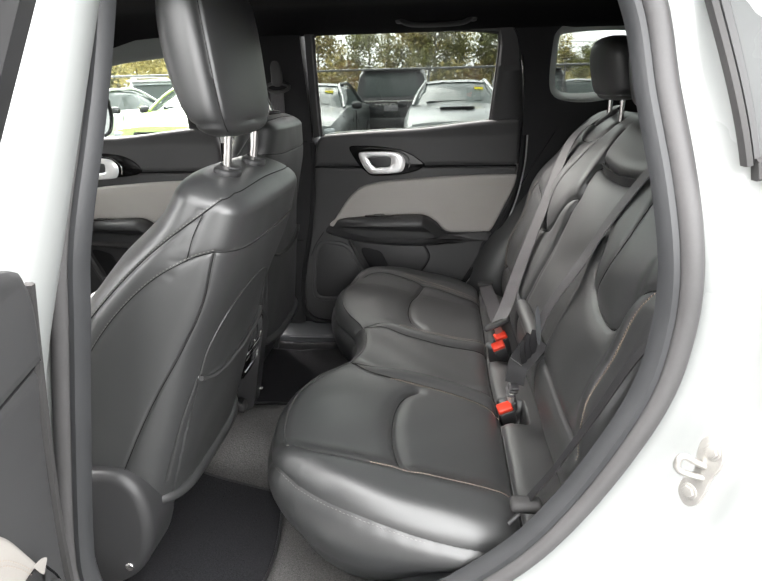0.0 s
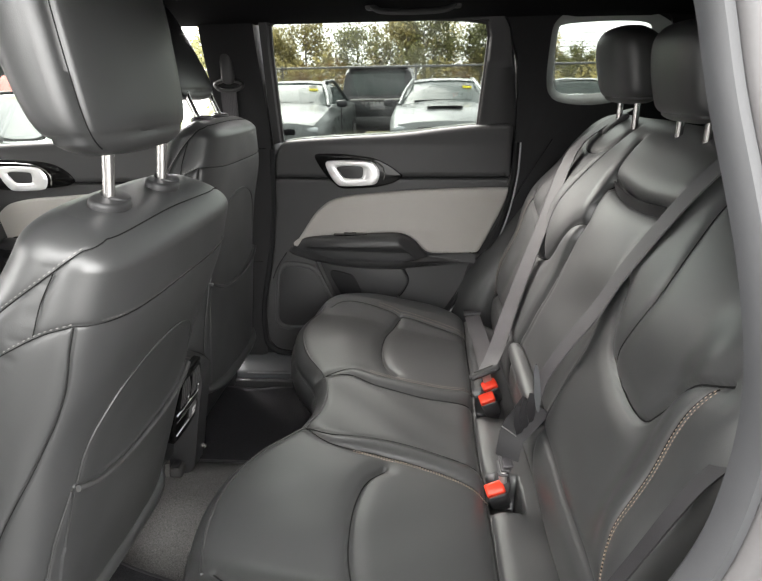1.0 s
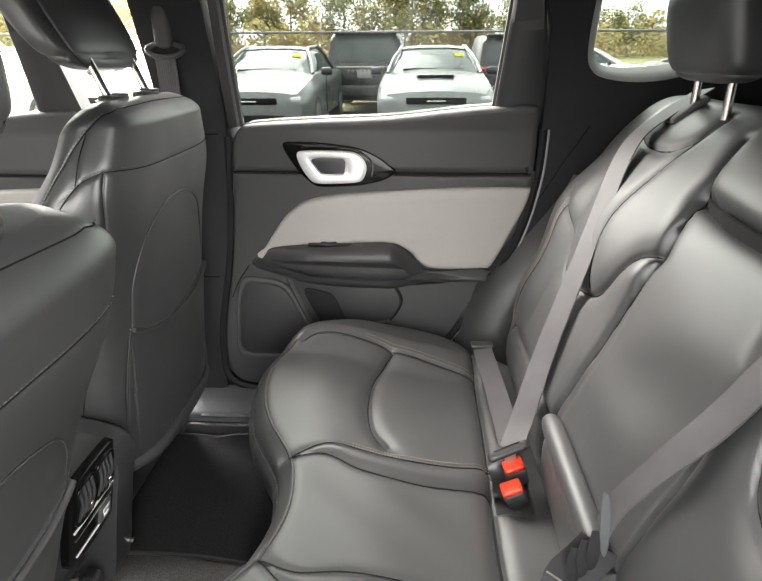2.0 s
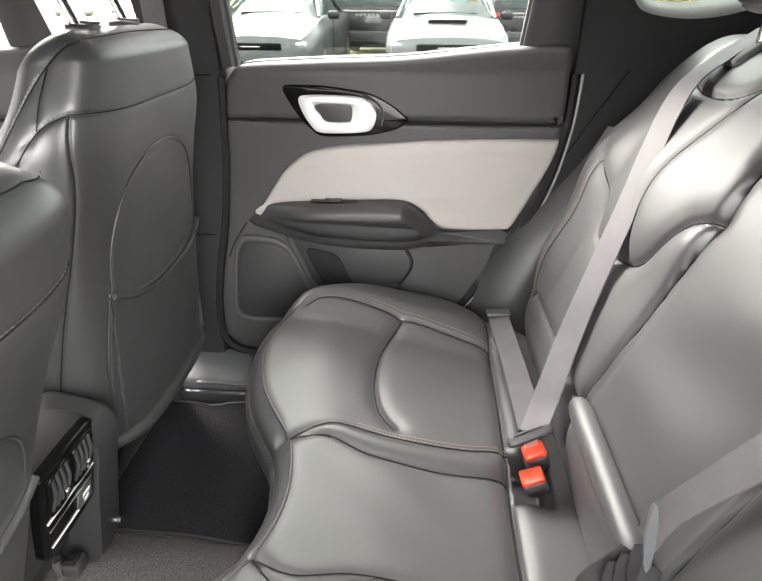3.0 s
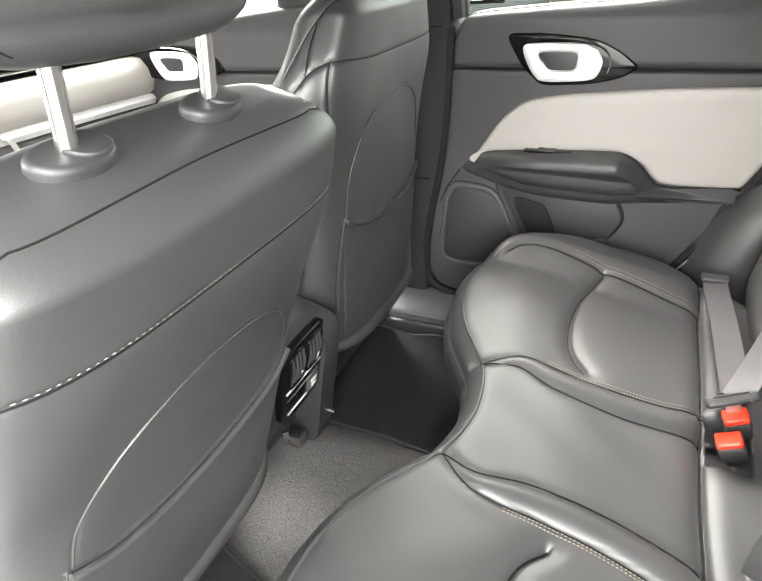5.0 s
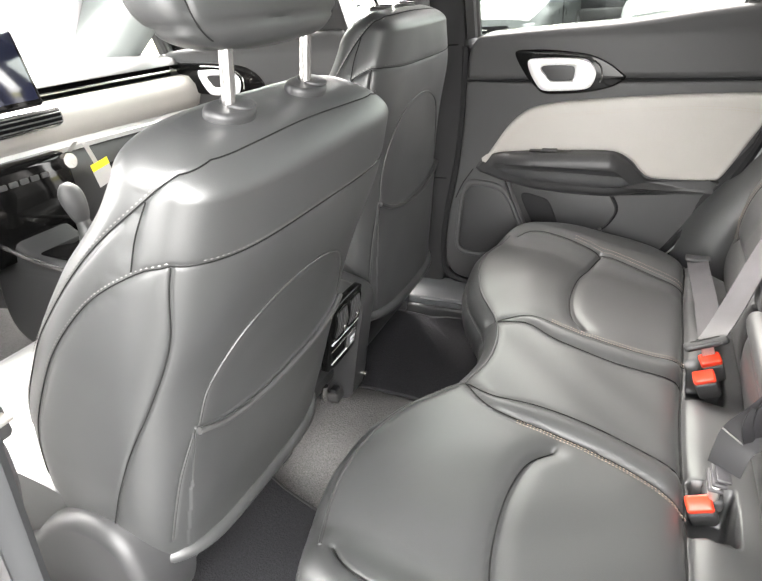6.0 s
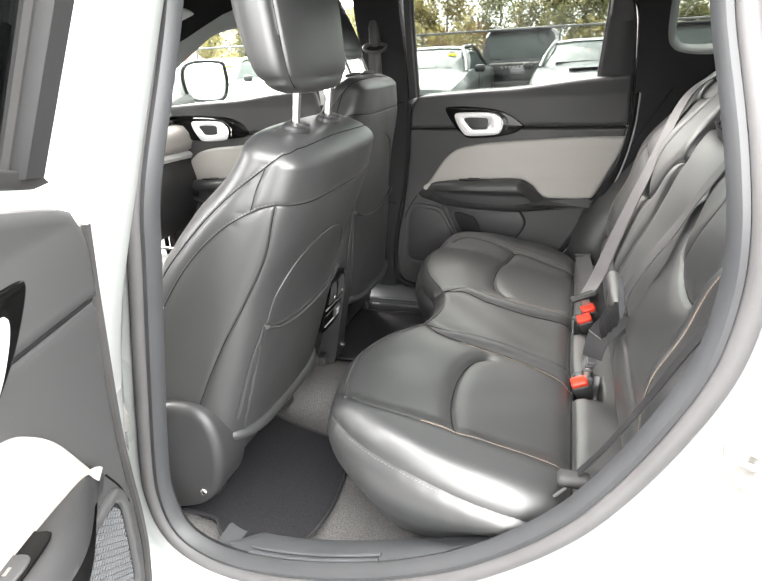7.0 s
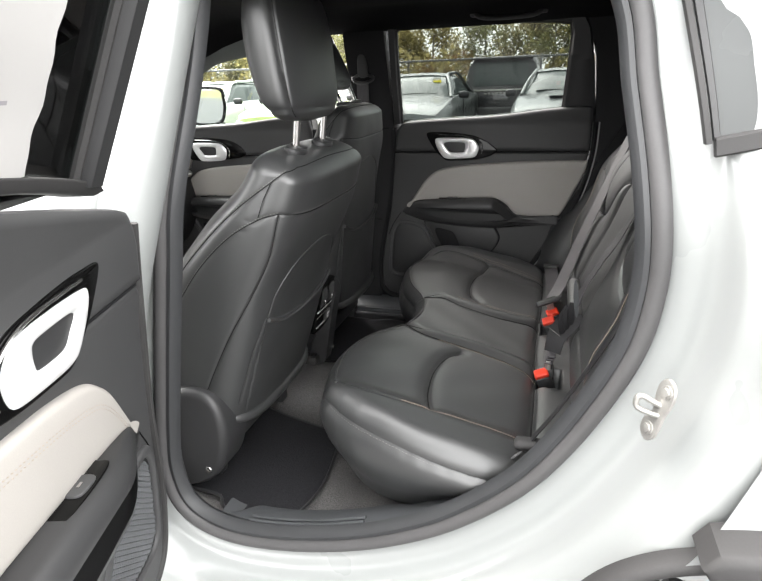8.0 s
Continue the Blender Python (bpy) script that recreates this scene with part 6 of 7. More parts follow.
part("kick_panel", Geo().box((-0.30, 0.552, 0.408), (0.66, 0.02, 0.045), 0.006), HARD, sill)
part("scuff_plate", Geo().box((-0.40, 0.600, 0.446), (0.24, 0.085, 0.006), 0.002), VINYL, sill, "dark grey scuff plate")

# ---- centre console rear with vents and sockets ----
con = thing("centre_console", (-0.75, 0, 0.42), "black centre console with rear air vents and usb sockets", "centre console")
prof = spline([(-0.600, 0.46), (-0.538, 0.53), (-0.478, 0.648), (-0.458, 0.715), (-0.474, 0.745), (-0.56, 0.760), (-0.75, 0.765), (-0.95, 0.765), (-1.02, 0.765), (-1.30, 0.775), (-1.45, 0.82), (-1.50, 0.50), (-1.0, 0.41)], 110, True)
cfn = lambda p: np.column_stack([arr(p)[:, 0], -0.112 + arr(p)[:, 2], arr(p)[:, 1]])
part("body", Geo().prism(prof, 0.088, 0.024, lambda p: np.column_stack([arr(p)[:, 0], arr(p)[:, 2], arr(p)[:, 1]])).prism(prof, 0.088, 0.024, lambda p: np.column_stack([arr(p)[:, 0], -arr(p)[:, 2], arr(p)[:, 1]])), HARD, con, smooth=40)
tiltc = math.atan2(0.040, 0.185)
ffn = mapping(Matrix.Translation((-0.4755, 0.0, 0.678)) @ Matrix(((0, math.sin(tiltc), math.cos(tiltc), 0), (1, 0, 0, 0), (0, math.cos(tiltc), -math.sin(tiltc), 0), (0, 0, 0, 1))))
part("fascia", Geo().prism(spline([(-0.086, 0.084), (-0.072, 0.096), (0.028, 0.096), (0.042, 0.082), (0.044, -0.045), (0.028, -0.068), (-0.070, -0.068), (-0.086, -0.045)], 60, True), 0.016, 0.004, ffn, 0.0), GLOSS, con, "piano black rear fascia")
for u in (-0.049, 0.007):
    vent = spline([(u - 0.024, 0.016), (u + 0.024, 0.016), (u + 0.0245, 0.050), (u + 0.022, 0.086), (u - 0.022, 0.086), (u - 0.0245, 0.050)], 48, True)
    part("vent_frame", Geo().ring(vent, vent + (arr((u, 0.052)) - vent) * 0.12, 0.006, ffn, 0.0145), GLOSS, con)
    part("vent_well", Geo().prism(vent + (arr((u, 0.052)) - vent) * 0.12, 0.001, 0, ffn, 0.0155), GAP, con)
    for k in range(4):
        uu = u - 0.0165 + k * 0.011
        part("vent_slat", Geo().tube(ffn(spline([(uu, 0.020, 0.0165), (uu + 0.001, 0.052, 0.0215), (uu, 0.082, 0.0165)], 14)), 0.0028, 6), HARD, con)
    part("vent_tab", Geo().box((u + 0.006, 0.034, 0.0240), (0.007, 0.016, 0.006), 0.002, ffn), CHROME, con)
part("chrome_bar", Geo().box((-0.021, 0.008, 0.0170), (0.118, 0.0036, 0.003), 0.001, ffn), SATIN, con)
part("chrome_bar", Geo().box((-0.021, -0.012, 0.0168), (0.110, 0.0018, 0.002), 0.0006, ffn), CHROME, con)
part("chrome_bar", Geo().box((-0.021, -0.048, 0.0168), (0.104, 0.0020, 0.003), 0.0008, ffn), SATIN, con)
part("socket_plate", Geo().box((0.010, -0.030, 0.0175), (0.036, 0.034, 0.006), 0.005, ffn), PLASTIC, con)
for v, w in ((-0.024, 0.020), (-0.036, 0.014)):
    part("usb_socket", Geo().box((0.011, v, 0.0208), (w, 0.008, 0.0015), 0.001, ffn), SATIN, con)
cheek = spline([(-0.560, 0.440), (-0.512, 0.440), (-0.496, 0.470), (-0.478, 0.560), (-0.462, 0.640), (-0.449, 0.700), (-0.460, 0.732), (-0.500, 0.748), (-0.560, 0.755), (-0.600, 0.700), (-0.600, 0.520)], 72, True)
part("cheek", Geo().prism(cheek, 0.076, 0.018, lambda p: np.column_stack([arr(p)[:, 0], 0.047 + arr(p)[:, 2], arr(p)[:, 1]]), 0.0), HARD, con, "black grained console side", smooth=40)
part("trim_bolt", Geo().tube(arr([(-0.512, 0.102, 0.480), (-0.486, 0.104, 0.480)]), 0.006, 10), CHROME, con)
part("armrest", Geo().box((-0.78, 0, 0.785), (0.34, 0.19, 0.06), 0.025), BEIGE, con, "greige centre armrest lid")
for s in (-1, 1):
    part("chrome_strip", Geo().tube(spline([(-0.98, 0.106 * s, 0.768), (-1.20, 0.112 * s, 0.775), (-1.42, 0.108 * s, 0.815)], 20), 0.006, 8), CHROME, con)
part("shift_plate", Geo().box((-1.20, 0.0, 0.775), (0.22, 0.13, 0.012), 0.005), GLOSS, con)
part("shift_boot", Geo().tube(spline([(-1.20, 0.01, 0.78), (-1.205, 0.01, 0.82), (-1.21, 0.01, 0.86)], 10), [0.034, 0.032, 0.028, 0.025, 0.023, 0.021, 0.019, 0.018, 0.017, 0.016], 14), LEATHER, con)
part("shift_knob", Geo().tube(spline([(-1.21, 0.01, 0.85), (-1.215, 0.01, 0.885), (-1.225, 0.01, 0.92), (-1.235, 0.01, 0.945)], 12), [0.018, 0.021, 0.024, 0.026, 0.028, 0.029, 0.030, 0.030, 0.029, 0.026, 0.020, 0.010], 16), PLASTIC, con, "satin grey gear selector knob")
for k in range(6):
    part("drive_button", Geo().box((-1.10 + 0.02 * (k % 3), -0.03 + 0.03 * (k // 3), 0.784), (0.015, 0.022, 0.008), 0.002), PLASTIC, con)
clip = thing("cable_clip", (-0.545, 0.0, 0.46), "small clear plastic clip on the tunnel carpet", "plastic clip")
part("block", Geo().box((-0.528, 0.018, 0.468), (0.030, 0.034, 0.026), 0.005), RUBBER, clip)
part("block_rib", Geo().box((-0.528, 0.018, 0.484), (0.018, 0.024, 0.010), 0.003), GAP, clip)
part("knob", Geo().tube(arr([(-0.548, 0.002, 0.462), (-0.545, 0.002, 0.500)]), 0.009, 12), CHROME, clip)

# ---- dashboard ----
dash = thing("dashboard", (-1.55, 0, 0.7), "black and greige dashboard with chrome strip and centre screen", "dashboard")


def dash_sweep(profile, y0=-0.70, y1=0.70, bow=0.10, n=60):
    ys = np.linspace(y0, y1, n)
    return np.stack([np.column_stack([x - bow * (1 - np.cos(ys / 0.70 * 1.1)) * -1.0 + 0 * ys, ys, np.full(n, z)]) for x, z in profile]) + arr((0, 0, 0.055))


part("top_pad", Geo().grid(dash_sweep([(-2.05, 1.02), (-1.95, 1.085), (-1.75, 1.115), (-1.56, 1.118), (-1.49, 1.105), (-1.475, 1.085)])), PLASTIC, dash, "black dashboard top")
part("vent_slot", Geo().grid(dash_sweep([(-1.475, 1.087), (-1.52, 1.080), (-1.52, 1.052), (-1.462, 1.048)])), LINER, dash)
part("vent_bright", Geo().tube(dash_sweep([(-1.478, 1.068)])[0], 0.004, 6), CHROME, dash)
part("pad", Geo().grid(dash_sweep([(-1.475, 1.052), (-1.440, 1.046), (-1.418, 1.02), (-1.412, 0.985), (-1.425, 0.955), (-1.455, 0.938)])), BEIGE, dash, "greige padded dashboard band")
part("chrome_band", Geo().grid(dash_sweep([(-1.455, 0.945), (-1.432, 0.942), (-1.422, 0.930), (-1.432, 0.915), (-1.46, 0.912)])), SATIN, dash, "bright satin strip")
part("lower", Geo().grid(dash_sweep([(-1.46, 0.925), (-1.43, 0.905), (-1.415, 0.83), (-1.43, 0.72), (-1.50, 0.62), (-1.70, 0.52)])), HARD, dash, "black glovebox and lower dashboard")
part("end_cap", Geo().box((-1.62, 0.70, 0.92), (0.40, 0.03, 0.34), 0.012), PLASTIC, dash)
part("glovebox_handle", Geo().box((-1.402, 0.33, 0.90), (0.02, 0.10, 0.022), 0.006), GLOSS, dash)
part("centre_panel", Geo().box((-1.42, 0.0, 0.87), (0.10, 0.30, 0.24), 0.02), GLOSS, dash)
sfn2 = mapping(Matrix.Translation((-1.405, -0.01, 1.20)) @ Matrix.Rotation(radians(-12), 4, "Y"))
part("screen_frame", Geo().box((0, 0, 0), (0.022, 0.285, 0.185), 0.008, sfn2), GLOSS, dash)
part("screen", Geo().box((0.0115, 0, 0.004), (0.003, 0.262, 0.162), 0.001, sfn2), SCREEN, dash, "dark centre touch screen")
part("centre_vent_frame", Geo().box((-1.395, 0.0, 1.075), (0.04, 0.36, 0.055), 0.018), CHROME, dash)
part("centre_vent", Geo().box((-1.378, 0.0, 1.075), (0.012, 0.335, 0.036), 0.005), LINER, dash)
for k in range(3):
    part("vent_slat", Geo().box((-1.371, 0.0, 1.063 + k * 0.012), (0.008, 0.33, 0.003), 0.001), PLASTIC, dash)
for y in (-0.10, 0.10):
    part("knob", Geo().tube(arr([(-1.372, y * 1.3, 0.962), (-1.345, y * 1.3, 0.965)]), 0.020, 20), CHROME, dash)
for k in range(5):
    part("stack_button", Geo().box((-1.367, -0.06 + 0.03 * k, 0.945), (0.006, 0.022, 0.014), 0.002), PLASTIC, dash)
tag = thing("paper_tag", (-1.37, 0.205, 0.93), "yellow and white paper tag on a white strap", "paper tag")
part("strap", Geo().band(spline([(-1.400, 0.175, 0.975), (-1.375, 0.184, 1.000), (-1.360, 0.196, 0.995), (-1.358, 0.206, 0.965), (-1.358, 0.215, 0.935)], 24), (0, 1, -0.1), 0.014, 0.001), PAPER, tag)
tg = mapping(Matrix.Translation((-1.357, 0.228, 0.908)) @ Matrix.Rotation(radians(10), 4, "X"))
part("card", Geo().box((0, 0, -0.014), (0.0012, 0.062, 0.048), 0, tg), PAPER, tag)
part("header", Geo().box((0.001, 0, 0.020), (0.0016, 0.062, 0.020), 0, tg), YELLOW, tag, "yellow band")

# windscreen, front pillars and far door mirror
ws = thing("windscreen", (-1.9, 0, 1.05), "clear windscreen with black pillar trim", "windscreen", kind="structure")
wp = part("glass", Geo().grid(np.stack([np.column_stack([np.full(12, x), np.linspace(-0.62, 0.62, 12) * k, np.full(12, z)]) for x, z, k in ((-2.10, 1.05, 1.08), (-1.75, 1.25, 1.02), (-1.36, 1.45, 0.95))])), GLASS, ws)
wp.visible_shadow = False
for s in (1, -1):
    part("a_pillar", Geo().tube(spline([(-2.00, 0.745 * s, 1.03), (-1.72, 0.715 * s, 1.195), (-1.50, 0.68 * s, 1.335), (-1.28, 0.645 * s, 1.460), (-1.10, 0.615 * s, 1.530), (-0.7, 0.60 * s, 1.565)], 40), 0.035, 16, flat=2.6), PILLARGREY, ws, "grey-black front pillar trim")
    part("mirror_sail", Geo().prism(arr([(-1.98, 1.10), (-1.62, 1.15), (-1.62, 1.30)]), 0.03, 0.004, lambda p, s=s: np.column_stack([arr(p)[:, 0], s * (0.735 - arr(p)[:, 2]), arr(p)[:, 1]])), HARD, ws)
    part("visor", Geo().box((-1.22, 0.34 * s, 1.475), (0.20, 0.42, 0.018), 0.008, mapping(Matrix.Translation((-1.22, 0, 1.475)) @ Matrix.Rotation(radians(-18), 4, "Y") @ Matrix.Translation((1.22, 0, -1.475)))), CLOTHGREY, ws, "grey sun visor")
mir = thing("door_mirror", (-1.45, 0.90, 1.18), "white door mirror outside the passenger window", "door mirror")
mo = 1.12 * spline([(-0.085, 0.068), (0.03, 0.075), (0.085, 0.055), (0.095, 0.0), (0.075, -0.055), (0.02, -0.072), (-0.07, -0.070), (-0.10, -0.02), (-0.10, 0.03)], 50, True)
mfn = mapping(Matrix.Translation((-1.445, 0.985, 1.262)) @ Matrix(((-0.42, 0, 0.91, 0), (-0.91, 0, -0.42, 0), (0, 1, 0, 0), (0, 0, 0, 1))))
part("housing", Geo().prism(mo * 1.08, 0.075, 0.02, lambda p: mfn(arr(p) * arr((1, 1, -1)))), WHITE, mir)
part("housing_rim", Geo().ring(mo * 1.08, mo * 0.94, 0.010, mfn), GLOSS, mir)
part("mirror_glass", Geo().prism(mo * 0.95, 0.004, 0, mfn), MIRROR, mir)
part("foot", Geo().tube(arr([(-1.50, 0.77, 1.17), (-1.48, 0.90, 1.19)]), 0.03, 10), HARD, mir)


# front belt hanging at the near door pillar, its tongue beside the driver seat
nfb = thing("front_seat_belt", (-0.60, -0.64, 0.6), "dark front seat belt hanging beside the driver seat", "seat belt")
strap("webbing", nfb, [(-0.70, -0.625, 1.40), (-0.655, -0.650, 1.15), (-0.575, -0.660, 0.95), (-0.560, -0.660, 0.86), (-0.600, -0.660, 0.74), (-0.632, -0.655, 0.62), (-0.64, -0.645, 0.44)], (0.5, -0.85, 0.2), 0.040)
part("tongue", Geo().box((-0.535, -0.655, 0.925), (0.018, 0.030, 0.045), 0.007), PLASTIC, nfb)
part("latch_plate", Geo().box((-0.518, -0.655, 0.936), (0.024, 0.020, 0.004), 0.001), STEEL, nfb)


# ---- outside: car park, parked cars, fence, trees ----
ground = thing("ground", (0, 0, 0), "worn grey asphalt car park running out to grass", "ground", kind="structure")
gx = np.linspace(-400, 400, 60)
part("asphalt", Geo().grid(np.stack([np.column_stack([np.full(60, x), np.linspace(-400, 14.5, 60), np.zeros(60)]) for x in gx])), ASPHALT, ground)
part("verge", Geo().grid(np.stack([np.column_stack([np.full(60, x), np.linspace(14.5, 400, 60), -0.02 + 0.9 * sm(np.linspace(14.5, 400, 60), 25, 70)]) for x in gx])), GRASS, ground)
for x in np.arange(-14, 12, 2.75):
    part("bay_line", Geo().grid(arr([[(x, 6.8, 0.004), (x, 12.0, 0.004)], [(x + 0.1, 6.8, 0.004), (x + 0.1, 12.0, 0.004)]])), PAPER, ground)


def ring_body(stations):
    """A car body lofted over stations (y, half width low, half width belt, z low, z belt, z deck)."""
    rings = []
    for y, wl_, wb, z0, zb, zd in stations:
        h = [(-wl_ * 0.86, z0), (-wl_, z0 + 0.10), (-wb, zb - 0.12), (-wb * 0.985, zb), (-wb * 0.90, zb + (zd - zb) * 0.75), (-wb * 0.5, zd), (0, zd + 0.012)]
        full = h + [(-a, b) for a, b in h[-2::-1]]
        rings.append(np.column_stack([[a for a, b in full], np.full(len(full), y), [b for a, b in full]]))
    return np.stack(rings)


def parked_sedan(name, at, paint, label, turn=0, scoop=False, grille_bar=True):
    """A low muscle saloon facing the camera's side."""
    c = thing(name, at, label, "car", "parked cars")
    mv = mapping(Matrix.Translation(at) @ Matrix.Rotation(radians(turn), 4, "Z"))
    R = ring_body([(0.0, 0.62, 0.72, 0.34, 0.62, 0.72), (0.03, 0.78, 0.84, 0.22, 0.66, 0.80), (0.18, 0.90, 0.92, 0.20, 0.72, 0.88), (0.7, 0.94, 0.95, 0.20, 0.82, 0.97), (1.45, 0.94, 0.94, 0.22, 0.92, 1.06), (1.75, 0.94, 0.94, 0.22, 0.95, 1.07),
                   (3.4, 0.94, 0.94, 0.22, 0.98, 1.07), (4.4, 0.93, 0.94, 0.24, 0.98, 1.06), (4.95, 0.86, 0.86, 0.35, 0.94, 1.02), (5.02, 0.80, 0.80, 0.42, 0.88, 0.94)])
    g = Geo().grid(mv(R.reshape(-1, 3)).reshape(R.shape), cv=True)
    n = R.shape[1]
    g.f += [tuple(range(n)), tuple((len(R) - 1) * n + k for k in range(n))]
    part("body", g, paint, c, smooth=40)
    # greenhouse
    G = []
    for y, w0, w1, z1 in ((1.42, 0.80, 0.80, 1.05), (1.72, 0.80, 0.70, 1.22), (2.15, 0.82, 0.62, 1.42), (2.5, 0.83, 0.61, 1.465), (3.3, 0.82, 0.60, 1.45), (3.9, 0.80, 0.60, 1.34), (4.5, 0.76, 0.72, 1.06)):
        h = [(-w0, 1.0), (-(w0 * 0.35 + w1 * 0.65), z1 - 0.10 * (z1 > 1.1)), (-w1 * 0.93, z1 - 0.015), (-w1 * 0.4, z1 + 0.01)]
        G.append(np.column_stack([[a for a, b in h] + [-a for a, b in h[::-1]], np.full(8, y), [b for a, b in h] + [b for a, b in h[::-1]]]))
    G = np.stack(G)
    part("windows", Geo().grid(mv(G.reshape(-1, 3)).reshape(G.shape)), DARKGLASS, c, "dark car windows", smooth=30)
    rf = G[2:6, 2:6].copy() + arr((0, 0, 0.012))
    part("roof", Geo().grid(mv(rf.reshape(-1, 3)).reshape(rf.shape)), paint, c)
    for s in (-1, 1):
        part("windscreen_pillar", Geo().tube(mv(spline([(s * 0.81, 1.40, 1.03), (s * 0.73, 1.75, 1.235), (s * 0.60, 2.18, 1.435), (s * 0.60, 2.7, 1.462), (s * 0.62, 3.4, 1.445), (s * 0.75, 4.45, 1.07)], 30)), 0.030, 8), paint, c)
        part("headlamp", Geo().box((s * 0.66, 0.055, 0.685), (0.36, 0.10, 0.105), 0.03, mv), HEADLAMP, c, "clear headlamp")
        mr = part("wing_mirror", Geo().box((s * 1.02, 1.62, 1.06), (0.20, 0.10, 0.13), 0.04, mv), PAINT_BLACK, c, "dark wing mirror")
        part("door_shut", Geo().tube(mv(arr([(s * 0.948, 2.0, 0.35), (s * 0.95, 2.0, 0.98)])), 0.006, 4), LINER, c)
        for yy in (0.95, 4.0):
            w = part("wheel", Geo().tube(mv(arr([(s * 0.72, yy, 0.34), (s * 0.955, yy, 0.34)])), 0.345, 32), TYRE, c)
            part("rim", Geo().tube(mv(arr([(s * 0.90, yy, 0.34), (s * 0.962, yy, 0.34)])), 0.24, 24), ALLOY, w)
        part("roof_glass_trim", Geo().tube(mv(spline([(s * 0.83, 1.8, 1.02), (s * 0.84, 3.0, 1.03), (s * 0.80, 4.2, 1.03)], 14)), 0.010, 6), LINER, c)
    part("grille", Geo().box((0, -0.005, 0.665), (0.92, 0.05, 0.10), 0.03, mv), LINER, c, "black radiator grille")
    part("intake", Geo().box((0, 0.0, 0.38), (1.15, 0.06, 0.16), 0.05, mv), LINER, c)
    if grille_bar:
        part("grille_badge", Geo().box((0.0, -0.035, 0.665), (0.30, 0.02, 0.020), 0.006, mv), STEEL, c)
    part("wiper", Geo().tube(mv(spline([(-0.55, 1.47, 1.09), (0.0, 1.50, 1.10), (0.5, 1.50, 1.09)], 12)), 0.012, 6), LINER, c)
    part("splitter", Geo().box((0, 0.03, 0.24), (1.5, 0.10, 0.03), 0.01, mv), LINER, c)
    if scoop:
        part("bonnet_scoop", Geo().box((0, 0.80, 1.005), (0.62, 0.30, 0.05), 0.02, mv), paint, c)
        part("scoop_mouth", Geo().box((0, 0.645, 1.005), (0.56, 0.02, 0.035), 0.008, mv), LINER, c)
    part("windscreen_sticker", Geo().box((0.44, 1.90, 1.315), (0.17, 0.004, 0.045), 0, mapping(Matrix(mvm(mv)))), YELLOW, c, "yellow and white windscreen sticker")
    part("dash_card", Geo().box((0.42, 1.96, 1.365), (0.16, 0.004, 0.035), 0, mv), PAPER, c)
    return c


def mvm(mv):
    """The matrix behind a mapping."""
    o = mv(arr([(0, 0, 0)]))[0]
    e = [mv(arr([v]))[0] - o for v in ((1, 0, 0), (0, 1, 0), (0, 0, 1))]
    return [[e[0][k], e[1][k], e[2][k], o[k]] for k in range(3)] + [[0, 0, 0, 1]]


parked_sedan("parked_sedan", (0.36, 8.55, 0), PAINT_SILVER, "silver muscle saloon with bonnet scoop parked facing out", 0, True)
parked_sedan("parked_sedan", (-2.56, 8.45, 0), PAINT_GREY, "pale grey saloon with black grille parked facing out", 0)
parked_sedan("parked_sedan", (-4.95, 8.7, 0), PAINT_LIME, "lime green saloon parked facing out", 0)
parked_sedan("parked_sedan", (-7.5, 8.5, 0), PAINT_WHITE, "white saloon parked facing out", 0)


